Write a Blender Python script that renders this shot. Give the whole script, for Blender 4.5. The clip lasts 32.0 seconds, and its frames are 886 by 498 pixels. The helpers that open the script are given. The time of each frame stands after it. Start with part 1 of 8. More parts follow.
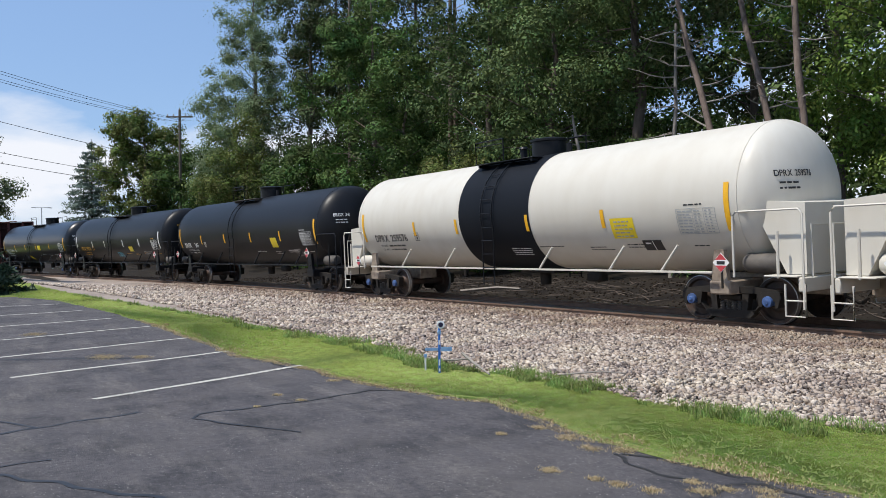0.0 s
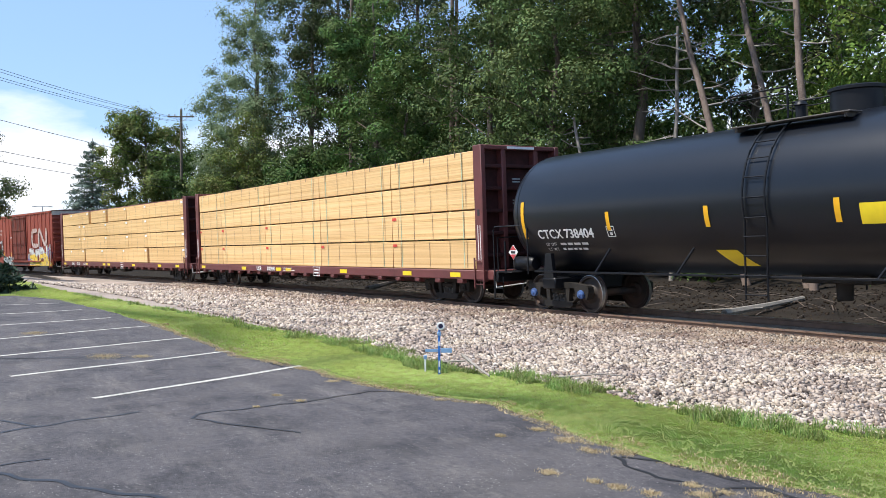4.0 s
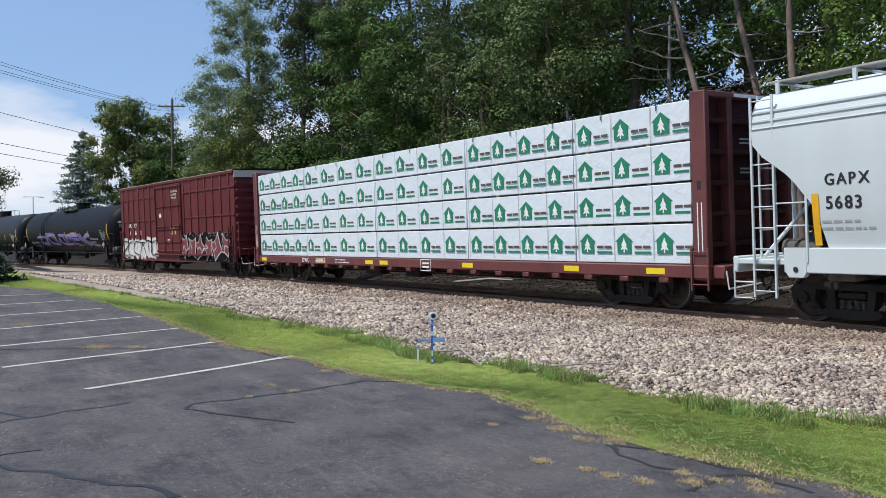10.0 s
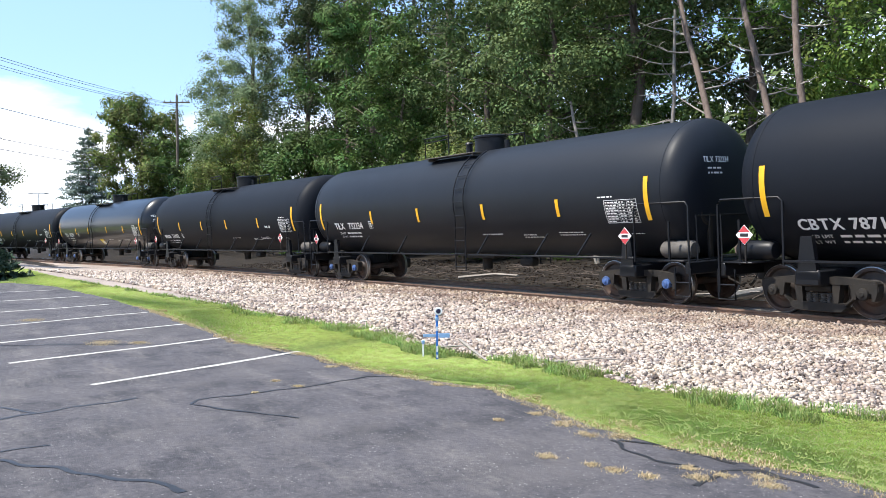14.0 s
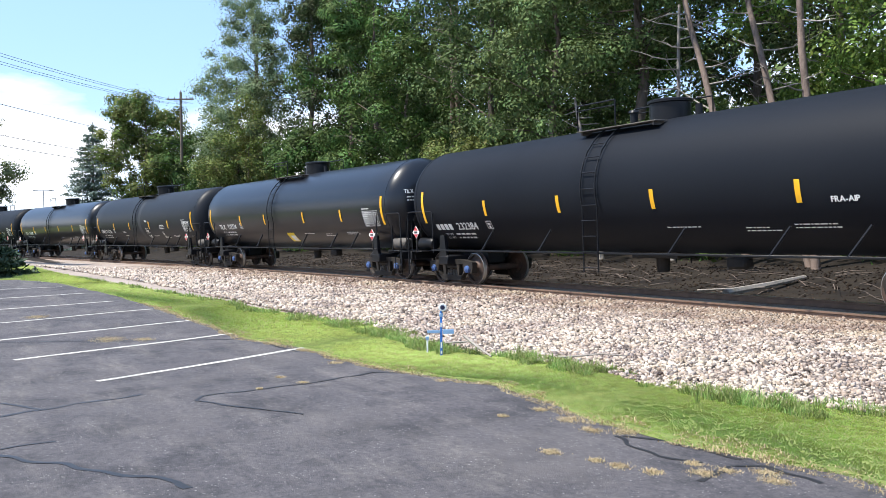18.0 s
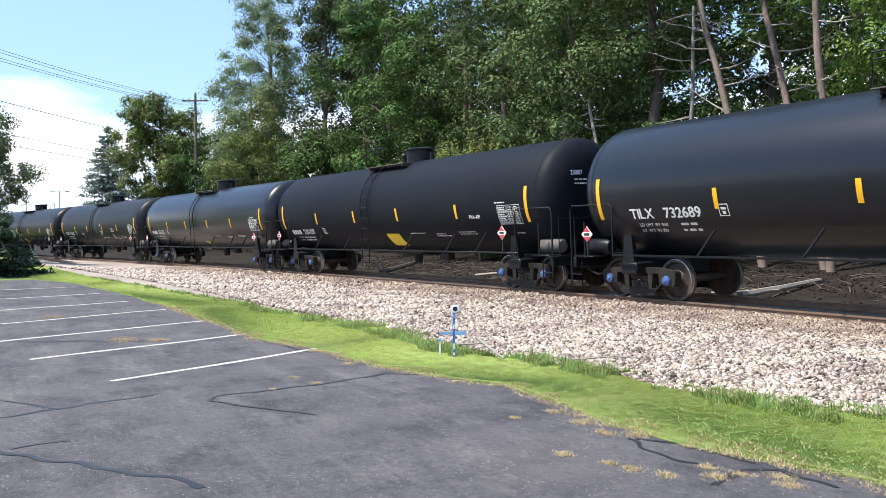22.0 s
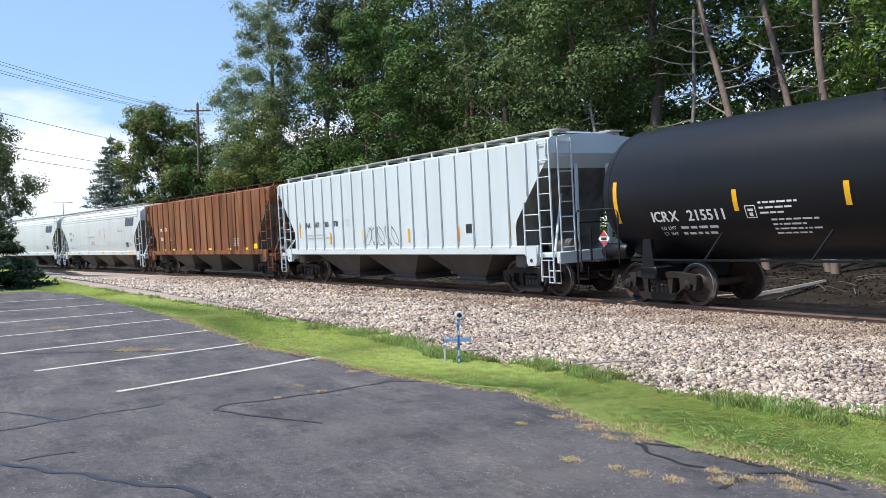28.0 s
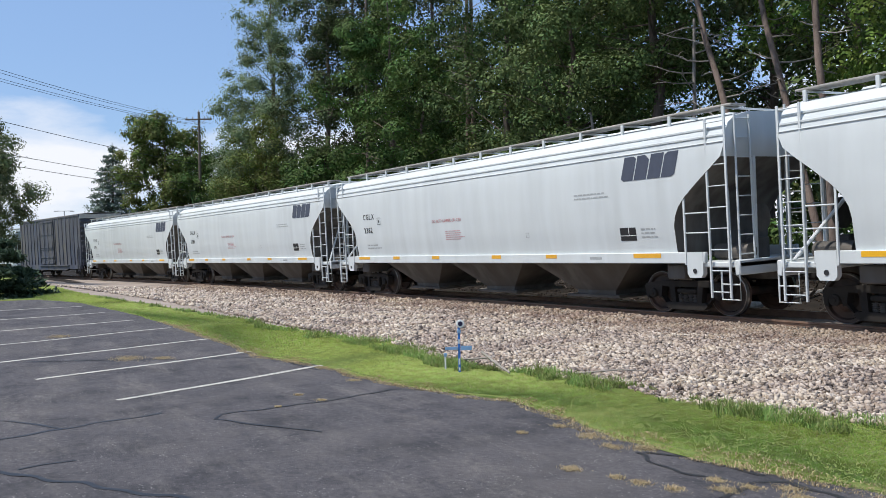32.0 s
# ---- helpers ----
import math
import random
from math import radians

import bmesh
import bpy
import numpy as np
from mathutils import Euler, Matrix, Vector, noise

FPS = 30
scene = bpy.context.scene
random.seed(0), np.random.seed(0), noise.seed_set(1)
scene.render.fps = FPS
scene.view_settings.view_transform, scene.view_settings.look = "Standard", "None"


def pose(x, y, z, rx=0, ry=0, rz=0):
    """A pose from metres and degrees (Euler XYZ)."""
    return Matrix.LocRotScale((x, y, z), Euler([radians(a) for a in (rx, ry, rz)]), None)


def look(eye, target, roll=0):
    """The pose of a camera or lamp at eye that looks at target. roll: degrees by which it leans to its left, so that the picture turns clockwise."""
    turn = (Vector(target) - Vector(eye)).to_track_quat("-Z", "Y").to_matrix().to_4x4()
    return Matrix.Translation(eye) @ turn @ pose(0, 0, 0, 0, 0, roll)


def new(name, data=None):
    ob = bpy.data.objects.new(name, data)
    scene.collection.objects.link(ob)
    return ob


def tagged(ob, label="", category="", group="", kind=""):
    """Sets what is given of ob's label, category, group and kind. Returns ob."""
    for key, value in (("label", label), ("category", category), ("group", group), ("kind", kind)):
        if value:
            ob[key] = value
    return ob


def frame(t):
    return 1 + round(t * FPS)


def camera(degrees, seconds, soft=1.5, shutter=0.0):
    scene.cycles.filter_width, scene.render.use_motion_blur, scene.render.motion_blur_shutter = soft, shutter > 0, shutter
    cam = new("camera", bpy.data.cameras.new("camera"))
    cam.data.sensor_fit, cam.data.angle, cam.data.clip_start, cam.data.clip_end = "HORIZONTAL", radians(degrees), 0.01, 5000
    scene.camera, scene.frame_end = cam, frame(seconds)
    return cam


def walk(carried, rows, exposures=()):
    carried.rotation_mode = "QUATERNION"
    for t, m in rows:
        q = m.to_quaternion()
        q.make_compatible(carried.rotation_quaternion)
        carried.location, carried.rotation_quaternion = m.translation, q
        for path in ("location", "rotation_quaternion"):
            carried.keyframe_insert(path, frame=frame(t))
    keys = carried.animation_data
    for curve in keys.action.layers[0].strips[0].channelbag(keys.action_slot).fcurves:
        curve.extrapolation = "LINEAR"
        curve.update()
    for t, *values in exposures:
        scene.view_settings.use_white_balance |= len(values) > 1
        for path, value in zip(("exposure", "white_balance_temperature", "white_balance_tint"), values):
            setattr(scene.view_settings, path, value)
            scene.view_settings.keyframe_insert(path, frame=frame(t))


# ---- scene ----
cam = camera(55.84, 32.0, soft=0.8)
EYE = Vector((0.0, 0.0, 1.70))


def aim(turn, tilt, lean):
    """Camera pose: turn from the line of the track, tilt upwards, lean of the hand, in degrees."""
    a, b = radians(turn), radians(tilt)
    way = Vector((-math.cos(a) * math.cos(b), math.sin(a) * math.cos(b), math.sin(b)))
    return look(EYE, EYE + way, lean)


walk(cam, [
    (0, aim(30.82, 0.15, -0.66)), (0.5, aim(30.94, 0.03, -0.85)), (1, aim(31.11, 0.02, -0.76)),
    (1.5, aim(30.96, 0.07, -0.59)), (2, aim(30.77, 0.05, -0.50)), (2.5, aim(30.72, 0.04, -0.45)),
    (3, aim(30.70, 0.16, -0.34)), (3.5, aim(30.74, 0.27, -0.30)), (5.5, aim(30.92, -0.08, -0.40)),
    (6, aim(30.86, -0.15, -0.55)), (6.5, aim(30.91, -0.15, -0.48)), (7, aim(30.84, -0.19, -0.40)),
    (7.5, aim(30.78, -0.29, -0.39)), (8, aim(30.77, -0.33, -0.34)), (8.5, aim(30.90, -0.34, -0.37)),
    (9, aim(31.14, -0.36, -0.42)), (9.5, aim(31.26, -0.42, -0.37)), (10, aim(31.29, -0.46, -0.42)),
    (10.5, aim(31.29, -0.38, -0.38)), (11, aim(31.36, -0.41, -0.50)), (11.5, aim(31.38, -0.51, -0.63)),
    (12, aim(31.40, -0.63, -0.60)), (12.5, aim(31.32, -0.65, -0.44)), (13, aim(31.21, -0.64, -0.37)),
    (13.5, aim(31.07, -0.71, -0.39)), (14, aim(30.96, -0.77, -0.55)), (14.5, aim(30.88, -0.90, -0.54)),
    (16.5, aim(30.90, -1.17, -0.38)), (17, aim(30.87, -1.31, -0.52)), (17.5, aim(30.73, -1.21, -0.63)),
    (18, aim(30.68, -1.03, -0.67)), (18.5, aim(30.62, -0.89, -0.59)), (19, aim(30.46, -0.88, -0.70)),
    (19.5, aim(30.29, -0.96, -0.84)), (20, aim(30.20, -1.07, -0.72)), (20.5, aim(30.10, -1.14, -0.62)),
    (21, aim(29.98, -1.12, -0.57)), (21.5, aim(29.92, -0.99, -0.52)), (22, aim(29.80, -0.92, -0.52)),
    (22.5, aim(29.70, -1.05, -0.54)), (23, aim(29.58, -1.16, -0.57)), (23.5, aim(29.35, -0.96, -0.53)),
    (24, aim(29.28, -0.67, -0.82)), (24.5, aim(29.30, -0.46, -1.15)), (25, aim(29.26, -0.43, -1.24)),
    (25.5, aim(29.28, -0.48, -1.23)), (27.5, aim(29.58, -0.52, -1.29)), (28, aim(29.57, -0.47, -1.25)),
    (28.5, aim(29.57, -0.42, -1.29)), (29, aim(29.61, -0.36, -1.30)), (29.5, aim(29.59, -0.33, -1.37)),
    (30, aim(29.55, -0.19, -1.41)), (30.5, aim(29.56, -0.03, -1.34)), (31, aim(29.61, -0.00, -1.37)),
    (31.5, aim(29.60, 0.08, -1.28)), (32, aim(29.53, 0.11, -1.23)),
], exposures=[(0, 0.02), (1.0, 0.22), (2.0, 0.7), (3.0, 0.74), (4.2, 0.45), (5.5, -0.02), (7.0, 0.08), (8.0, 0.14), (9.0, 0.02), (10.5, 0.0), (11.0, 0.12), (12.0, 0.42), (13.0, 0.70), (14.0, 0.92),
    (17.0, 0.92), (19.0, 0.84), (24.5, 0.86), (26.0, 0.76), (27.5, 0.58), (28.3, 0.35), (29.0, 0.12), (30.0, 0.26), (31.0, 0.1), (32.0, 0.06)])

# ---- sky, sun ----
SUN_EL, SUN_AZ = radians(60), radians(-165)      # azimuth clockwise from +y
world = bpy.data.worlds.new("world")
scene.world = world
world.use_nodes = True
nt = world.node_tree
nt.nodes.clear()
N = nt.nodes.new
out, bg, sky = N("ShaderNodeOutputWorld"), N("ShaderNodeBackground"), N("ShaderNodeTexSky")
sky.sky_type, sky.sun_disc, sky.sun_elevation, sky.sun_rotation = "NISHITA", False, SUN_EL, SUN_AZ
sky.air_density, sky.dust_density, sky.ozone_density = 1.1, 0.0, 4.0
tc, mp, n1, n2 = N("ShaderNodeTexCoord"), N("ShaderNodeMapping"), N("ShaderNodeTexNoise"), N("ShaderNodeTexNoise")
mp.inputs["Scale"].default_value = (1.0, 1.0, 3.4)
mp.inputs["Location"].default_value = (0.35, 0.2, 0.08)
n1.inputs["Scale"].default_value, n1.inputs["Detail"].default_value, n1.inputs["Roughness"].default_value = 3.1, 7, 0.56
n2.inputs["Scale"].default_value, n2.inputs["Detail"].default_value = 1.1, 3
sep, low = N("ShaderNodeSeparateXYZ"), N("ShaderNodeMapRange")
low.inputs[1].default_value, low.inputs[2].default_value = 0.21, 0.05
low.inputs[3].default_value, low.inputs[4].default_value = 0.0, 0.46
add, add2, ramp, mix = N("ShaderNodeMath"), N("ShaderNodeMath"), N("ShaderNodeValToRGB"), N("ShaderNodeMix")
mix.data_type = "RGBA"
ramp.color_ramp.elements[0].position, ramp.color_ramp.elements[1].position = 0.58, 0.80
cloud = N("ShaderNodeRGB")
cloud.outputs[0].default_value = (6.3, 6.5, 7.0, 1)
L = nt.links.new
L(tc.outputs["Generated"], mp.inputs["Vector"]), L(mp.outputs[0], n1.inputs["Vector"]), L(mp.outputs[0], n2.inputs["Vector"])
low2, lows = N("ShaderNodeMapRange"), N("ShaderNodeMath")
low2.inputs[1].default_value, low2.inputs[2].default_value, low2.inputs[3].default_value = 0.02, 0.10, 0.25
lows.operation = "MULTIPLY"
L(tc.outputs["Generated"], sep.inputs[0]), L(sep.outputs["Z"], low.inputs[0]), L(sep.outputs["Z"], low2.inputs[0])
L(low.outputs[0], lows.inputs[0]), L(low2.outputs[0], lows.inputs[1])
L(n1.outputs[0], add.inputs[0]), L(lows.outputs[0], add.inputs[1])
n2m = N("ShaderNodeMath")
n2m.operation = "MULTIPLY_ADD"
n2m.inputs[1].default_value, n2m.inputs[2].default_value = 0.5, -0.25
L(n2.outputs[0], n2m.inputs[0]), L(add.outputs[0], add2.inputs[0]), L(n2m.outputs[0], add2.inputs[1])
L(add2.outputs[0], ramp.inputs[0]), L(ramp.outputs[0], mix.inputs[0])
blue, tint = N("ShaderNodeRGB"), N("ShaderNodeMix")
blue.outputs[0].default_value = (2.1, 3.3, 5.7, 1)
tint.data_type = "RGBA"
tint.inputs[0].default_value = 0.6
L(sky.outputs[0], tint.inputs[6]), L(blue.outputs[0], tint.inputs[7]), L(tint.outputs[2], mix.inputs[6]), L(cloud.outputs[0], mix.inputs[7])
L(mix.outputs[2], bg.inputs[0]), L(bg.outputs[0], out.inputs[0])
bg.inputs[1].default_value = 0.14
sun = new("sun", bpy.data.lights.new("sun", "SUN"))
sun.data.energy, sun.data.angle, sun.data.color = 4.6, radians(1.5), (1.0, 0.95, 0.87)
sun_from = Vector((math.sin(SUN_AZ) * math.cos(SUN_EL), math.cos(SUN_AZ) * math.cos(SUN_EL), math.sin(SUN_EL)))
sun.matrix_world = look(sun_from * 100, (0, 0, 0))

# ---- materials ----
def mat(name, color, rough=0.6, metal=0.0, var=0.15, scale=8.0, var2=0.1, scale2=0.7, bump=0.0, bump_scale=60.0, dark=None, hue=None,
        random=0.0, stretch=(1, 1, 1), spec=0.5, coat=0.0):
    """Painted, stony or woody surface: a base colour with variation at two scales, an optional second colour and fine relief."""
    m = bpy.data.materials.new(name)
    m.use_nodes = True
    t = m.node_tree
    b = t.nodes["Principled BSDF"]
    b.inputs["Roughness"].default_value, b.inputs["Metallic"].default_value = rough, metal
    b.inputs["Specular IOR Level"].default_value = spec
    b.inputs["Coat Weight"].default_value = coat
    b.inputs["Coat Roughness"].default_value = 0.12
    co, mp = t.nodes.new("ShaderNodeTexCoord"), t.nodes.new("ShaderNodeMapping")
    mp.inputs["Scale"].default_value = stretch
    t.links.new(co.outputs["Object"], mp.inputs["Vector"])
    na, nb = t.nodes.new("ShaderNodeTexNoise"), t.nodes.new("ShaderNodeTexNoise")
    na.inputs["Scale"].default_value, na.inputs["Detail"].default_value = scale, 5
    nb.inputs["Scale"].default_value, nb.inputs["Detail"].default_value = scale2, 4
    t.links.new(mp.outputs[0], na.inputs["Vector"]), t.links.new(mp.outputs[0], nb.inputs["Vector"])
    dark = dark or tuple(c * 0.6 for c in color)
    hue = hue or tuple(min(1, c * 1.15) for c in color)
    ra, rb = t.nodes.new("ShaderNodeMapRange"), t.nodes.new("ShaderNodeMapRange")
    for r, nn, v in ((ra, na, var), (rb, nb, var2)):
        r.inputs[1].default_value, r.inputs[2].default_value = 0.36, 0.68
        r.inputs[3].default_value, r.inputs[4].default_value = 0.0, min(1.0, v * 4)
        t.links.new(nn.outputs[0], r.inputs[0])
    m1, m2 = t.nodes.new("ShaderNodeMix"), t.nodes.new("ShaderNodeMix")
    m1.data_type = m2.data_type = "RGBA"
    m1.inputs[6].default_value, m1.inputs[7].default_value = (*color, 1), (*dark, 1)
    m2.inputs[7].default_value = (*hue, 1)
    t.links.new(ra.outputs[0], m1.inputs[0]), t.links.new(m1.outputs[2], m2.inputs[6]), t.links.new(rb.outputs[0], m2.inputs[0])
    last = m2.outputs[2]
    if random:
        info, hsv, rr = t.nodes.new("ShaderNodeObjectInfo"), t.nodes.new("ShaderNodeHueSaturation"), t.nodes.new("ShaderNodeMapRange")
        rr.inputs[3].default_value, rr.inputs[4].default_value = 1 - random, 1 + random
        t.links.new(info.outputs["Random"], rr.inputs[0]), t.links.new(rr.outputs[0], hsv.inputs["Value"])
        t.links.new(last, hsv.inputs["Color"])
        last = hsv.outputs[0]
    t.links.new(last, b.inputs["Base Color"])
    if bump:
        nc, bp = t.nodes.new("ShaderNodeTexNoise"), t.nodes.new("ShaderNodeBump")
        nc.inputs["Scale"].default_value, nc.inputs["Detail"].default_value = bump_scale, 4
        bp.inputs["Strength"].default_value, bp.inputs["Distance"].default_value = min(1, bump), 0.02
        t.links.new(co.outputs["Object"], nc.inputs["Vector"]), t.links.new(nc.outputs[0], bp.inputs["Height"])
        t.links.new(bp.outputs[0], b.inputs["Normal"])
    return m


def island_mat(name, colors, rough=0.7, translucent=0.0, spec=0.3, patch=0.0, patch_scale=0.8, random=0.0, grain=0.0):
    """Surface of many loose pieces, whose colour changes from piece to piece."""
    m = bpy.data.materials.new(name)
    m.use_nodes = True
    t = m.node_tree
    b = t.nodes["Principled BSDF"]
    b.inputs["Roughness"].default_value, b.inputs["Specular IOR Level"].default_value = rough, spec
    g, r = t.nodes.new("ShaderNodeNewGeometry"), t.nodes.new("ShaderNodeValToRGB")
    for i, c in enumerate(colors):
        p = i / (len(colors) - 1)
        e = r.color_ramp.elements[i] if i < 2 else r.color_ramp.elements.new(p)
        e.position = p
    for e, c in zip(r.color_ramp.elements, colors):
        e.color = (*c, 1)
    t.links.new(g.outputs["Random Per Island"], r.inputs[0])
    last = r.outputs[0]
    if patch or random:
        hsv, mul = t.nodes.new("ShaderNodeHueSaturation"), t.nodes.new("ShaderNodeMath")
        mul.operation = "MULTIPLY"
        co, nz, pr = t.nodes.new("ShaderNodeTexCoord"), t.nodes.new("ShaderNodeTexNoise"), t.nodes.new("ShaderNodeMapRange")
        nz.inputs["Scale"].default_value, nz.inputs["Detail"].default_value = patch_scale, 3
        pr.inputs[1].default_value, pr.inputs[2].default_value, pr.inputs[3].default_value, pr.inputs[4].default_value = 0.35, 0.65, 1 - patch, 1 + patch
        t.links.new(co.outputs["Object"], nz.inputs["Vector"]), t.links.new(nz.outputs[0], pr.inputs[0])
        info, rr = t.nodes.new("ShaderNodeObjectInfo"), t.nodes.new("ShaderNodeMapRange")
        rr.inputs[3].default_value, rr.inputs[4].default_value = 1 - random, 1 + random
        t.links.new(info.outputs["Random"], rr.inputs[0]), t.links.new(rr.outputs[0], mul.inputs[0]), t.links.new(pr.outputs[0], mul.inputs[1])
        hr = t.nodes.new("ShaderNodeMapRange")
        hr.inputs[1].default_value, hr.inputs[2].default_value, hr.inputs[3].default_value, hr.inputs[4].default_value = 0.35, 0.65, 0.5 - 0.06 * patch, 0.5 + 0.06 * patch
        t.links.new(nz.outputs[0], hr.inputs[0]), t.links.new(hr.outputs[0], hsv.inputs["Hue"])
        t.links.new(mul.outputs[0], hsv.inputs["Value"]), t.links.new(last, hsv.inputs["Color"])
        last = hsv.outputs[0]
    if grain:
        co2, gz, gb = t.nodes.new("ShaderNodeTexCoord"), t.nodes.new("ShaderNodeTexNoise"), t.nodes.new("ShaderNodeBump")
        gz.inputs["Scale"].default_value, gz.inputs["Detail"].default_value = 90, 4
        gb.inputs["Strength"].default_value, gb.inputs["Distance"].default_value = grain, 0.01
        t.links.new(co2.outputs["Object"], gz.inputs["Vector"]), t.links.new(gz.outputs[0], gb.inputs["Height"]), t.links.new(gb.outputs[0], b.inputs["Normal"])
    t.links.new(last, b.inputs["Base Color"])
    if translucent:
        tr, ms = t.nodes.new("ShaderNodeBsdfTranslucent"), t.nodes.new("ShaderNodeMixShader")
        t.links.new(last, tr.inputs[0])
        ms.inputs[0].default_value = translucent
        t.links.new(b.outputs[0], ms.inputs[1]), t.links.new(tr.outputs[0], ms.inputs[2])
        t.links.new(ms.outputs[0], t.nodes["Material Output"].inputs[0])
    return m


def asphalt_mat():
    """Worn asphalt: mottled binder, pale exposed aggregate, dusty streaks."""
    m = bpy.data.materials.new("worn_asphalt")
    m.use_nodes = True
    t = m.node_tree
    b = t.nodes["Principled BSDF"]
    b.inputs["Roughness"].default_value, b.inputs["Specular IOR Level"].default_value = 0.85, 0.35
    co = t.nodes.new("ShaderNodeTexCoord").outputs["Object"]

    def noise_of(scale, detail, rough, lo, hi, a, z, stretch=None):
        n, r = t.nodes.new("ShaderNodeTexNoise"), t.nodes.new("ShaderNodeMapRange")
        n.inputs["Scale"].default_value, n.inputs["Detail"].default_value, n.inputs["Roughness"].default_value = scale, detail, rough
        r.inputs[1].default_value, r.inputs[2].default_value, r.inputs[3].default_value, r.inputs[4].default_value = lo, hi, a, z
        src = co
        if stretch:
            mp = t.nodes.new("ShaderNodeMapping")
            mp.inputs["Scale"].default_value = stretch
            mp.inputs["Rotation"].default_value = (0, 0, 0.9)
            t.links.new(co, mp.inputs["Vector"])
            src = mp.outputs[0]
        t.links.new(src, n.inputs["Vector"]), t.links.new(n.outputs[0], r.inputs[0])
        return r.outputs[0]

    def layer(under, color, fac):
        x = t.nodes.new("ShaderNodeMix")
        x.data_type = "RGBA"
        if isinstance(under, tuple):
            x.inputs[6].default_value = (*under, 1)
        else:
            t.links.new(under, x.inputs[6])
        x.inputs[7].default_value = (*color, 1)
        t.links.new(fac, x.inputs[0])
        return x.outputs[2]

    def times(p, q):
        x = t.nodes.new("ShaderNodeMath")
        x.operation = "MULTIPLY"
        t.links.new(p, x.inputs[0]), t.links.new(q, x.inputs[1])
        return x.outputs[0]

    c = layer((0.030, 0.029, 0.035), (0.135, 0.124, 0.128), noise_of(16, 13, 0.88, 0.36, 0.66, 0, 1))
    c = layer(c, (0.026, 0.026, 0.031), noise_of(1.3, 10, 0.72, 0.46, 0.64, 0, 0.85))
    c = layer(c, (0.120, 0.108, 0.104), noise_of(0.45, 8, 0.7, 0.50, 0.70, 0, 0.6))
    c = layer(c, (0.175, 0.158, 0.148), times(noise_of(0.7, 8, 0.75, 0.50, 0.68, 0, 0.9, (0.5, 2.2, 1)), noise_of(14, 9, 0.8, 0.42, 0.58, 0.1, 1)))
    vo, lim, sel = t.nodes.new("ShaderNodeTexVoronoi"), t.nodes.new("ShaderNodeMath"), t.nodes.new("ShaderNodeMath")
    vo.inputs["Scale"].default_value = 48
    lim.operation, lim.inputs[1].default_value = "LESS_THAN", 0.30
    sel.operation, sel.inputs[1].default_value = "GREATER_THAN", 0.86
    sep = t.nodes.new("ShaderNodeSeparateColor")
    t.links.new(co, vo.inputs["Vector"]), t.links.new(vo.outputs["Distance"], lim.inputs[0])
    t.links.new(vo.outputs["Color"], sep.inputs[0]), t.links.new(sep.outputs[0], sel.inputs[0])
    speck = times(times(lim.outputs[0], sel.outputs[0]), noise_of(2.2, 6, 0.7, 0.40, 0.62, 0.15, 0.9))
    c = layer(c, (0.34, 0.32, 0.31), speck)
    t.links.new(c, b.inputs["Base Color"])
    nc, bp = t.nodes.new("ShaderNodeTexNoise"), t.nodes.new("ShaderNodeBump")
    nc.inputs["Scale"].default_value, nc.inputs["Detail"].default_value, nc.inputs["Roughness"].default_value = 60, 6, 0.7
    bp.inputs["Strength"].default_value, bp.inputs["Distance"].default_value = 0.8, 0.015
    t.links.new(co, nc.inputs["Vector"]), t.links.new(nc.outputs[0], bp.inputs["Height"]), t.links.new(bp.outputs[0], b.inputs["Normal"])
    return m


BLACK = mat("satin_black_paint", (0.0062, 0.0076, 0.0104), 0.42, var=0.12, scale=3, var2=0.15, scale2=0.5, hue=(0.012, 0.012, 0.014), stretch=(0.5, 1, 0.3), spec=0.24, bump=0.05, bump_scale=9)
GLOSS = mat("gloss_black_paint", (0.0050, 0.0072, 0.0118), 0.33, var=0.1, scale=3, var2=0.1, scale2=0.4, hue=(0.007, 0.009, 0.0135), spec=0.42, coat=0.08, bump=0.03, bump_scale=2.0)
DULL = mat("dull_black_paint", (0.0078, 0.0098, 0.0142), 0.56, var=0.14, scale=2, var2=0.2, scale2=0.5, hue=(0.0098, 0.0118, 0.0160), stretch=(0.6, 1, 0.25), spec=0.11, bump=0.05, bump_scale=9)
GREYTANK = mat("charcoal_tank_paint", (0.0100, 0.0126, 0.0175), 0.48, var=0.14, scale=2, var2=0.15, scale2=0.4, hue=(0.014, 0.016, 0.020), stretch=(0.6, 1, 0.25), spec=0.2)
WHITE = mat("cream_white_tank_paint", (0.60, 0.575, 0.51), 0.45, var=0.08, scale=2.5, var2=0.10, scale2=0.5, dark=(0.47, 0.42, 0.34), hue=(0.56, 0.52, 0.44), stretch=(1, 1, 0.3), spec=0.35)
HOPPER = mat("pale_grey_hopper_paint", (0.54, 0.605, 0.615), 0.5, var=0.09, scale=1.5, var2=0.10, scale2=0.5, dark=(0.42, 0.46, 0.46), hue=(0.60, 0.655, 0.67), stretch=(1.2, 1, 0.25), spec=0.35)
HOPPER2 = mat("off_white_hopper_paint", (0.58, 0.615, 0.62), 0.55, var=0.12, scale=1.8, var2=0.13, scale2=0.5, dark=(0.43, 0.45, 0.44), hue=(0.63, 0.665, 0.66), stretch=(1.4, 1, 0.2), spec=0.35)
# Grime plus shade: grey darkened to hold the shade of end recesses and undersides.
HGREY = mat("grimy_shaded_hopper_grey", (0.17, 0.163, 0.15), 0.75, var=0.22, scale=3, var2=0.22, scale2=0.7, dark=(0.07, 0.062, 0.055), hue=(0.10, 0.088, 0.075), stretch=(1, 1, 0.3), spec=0.25)
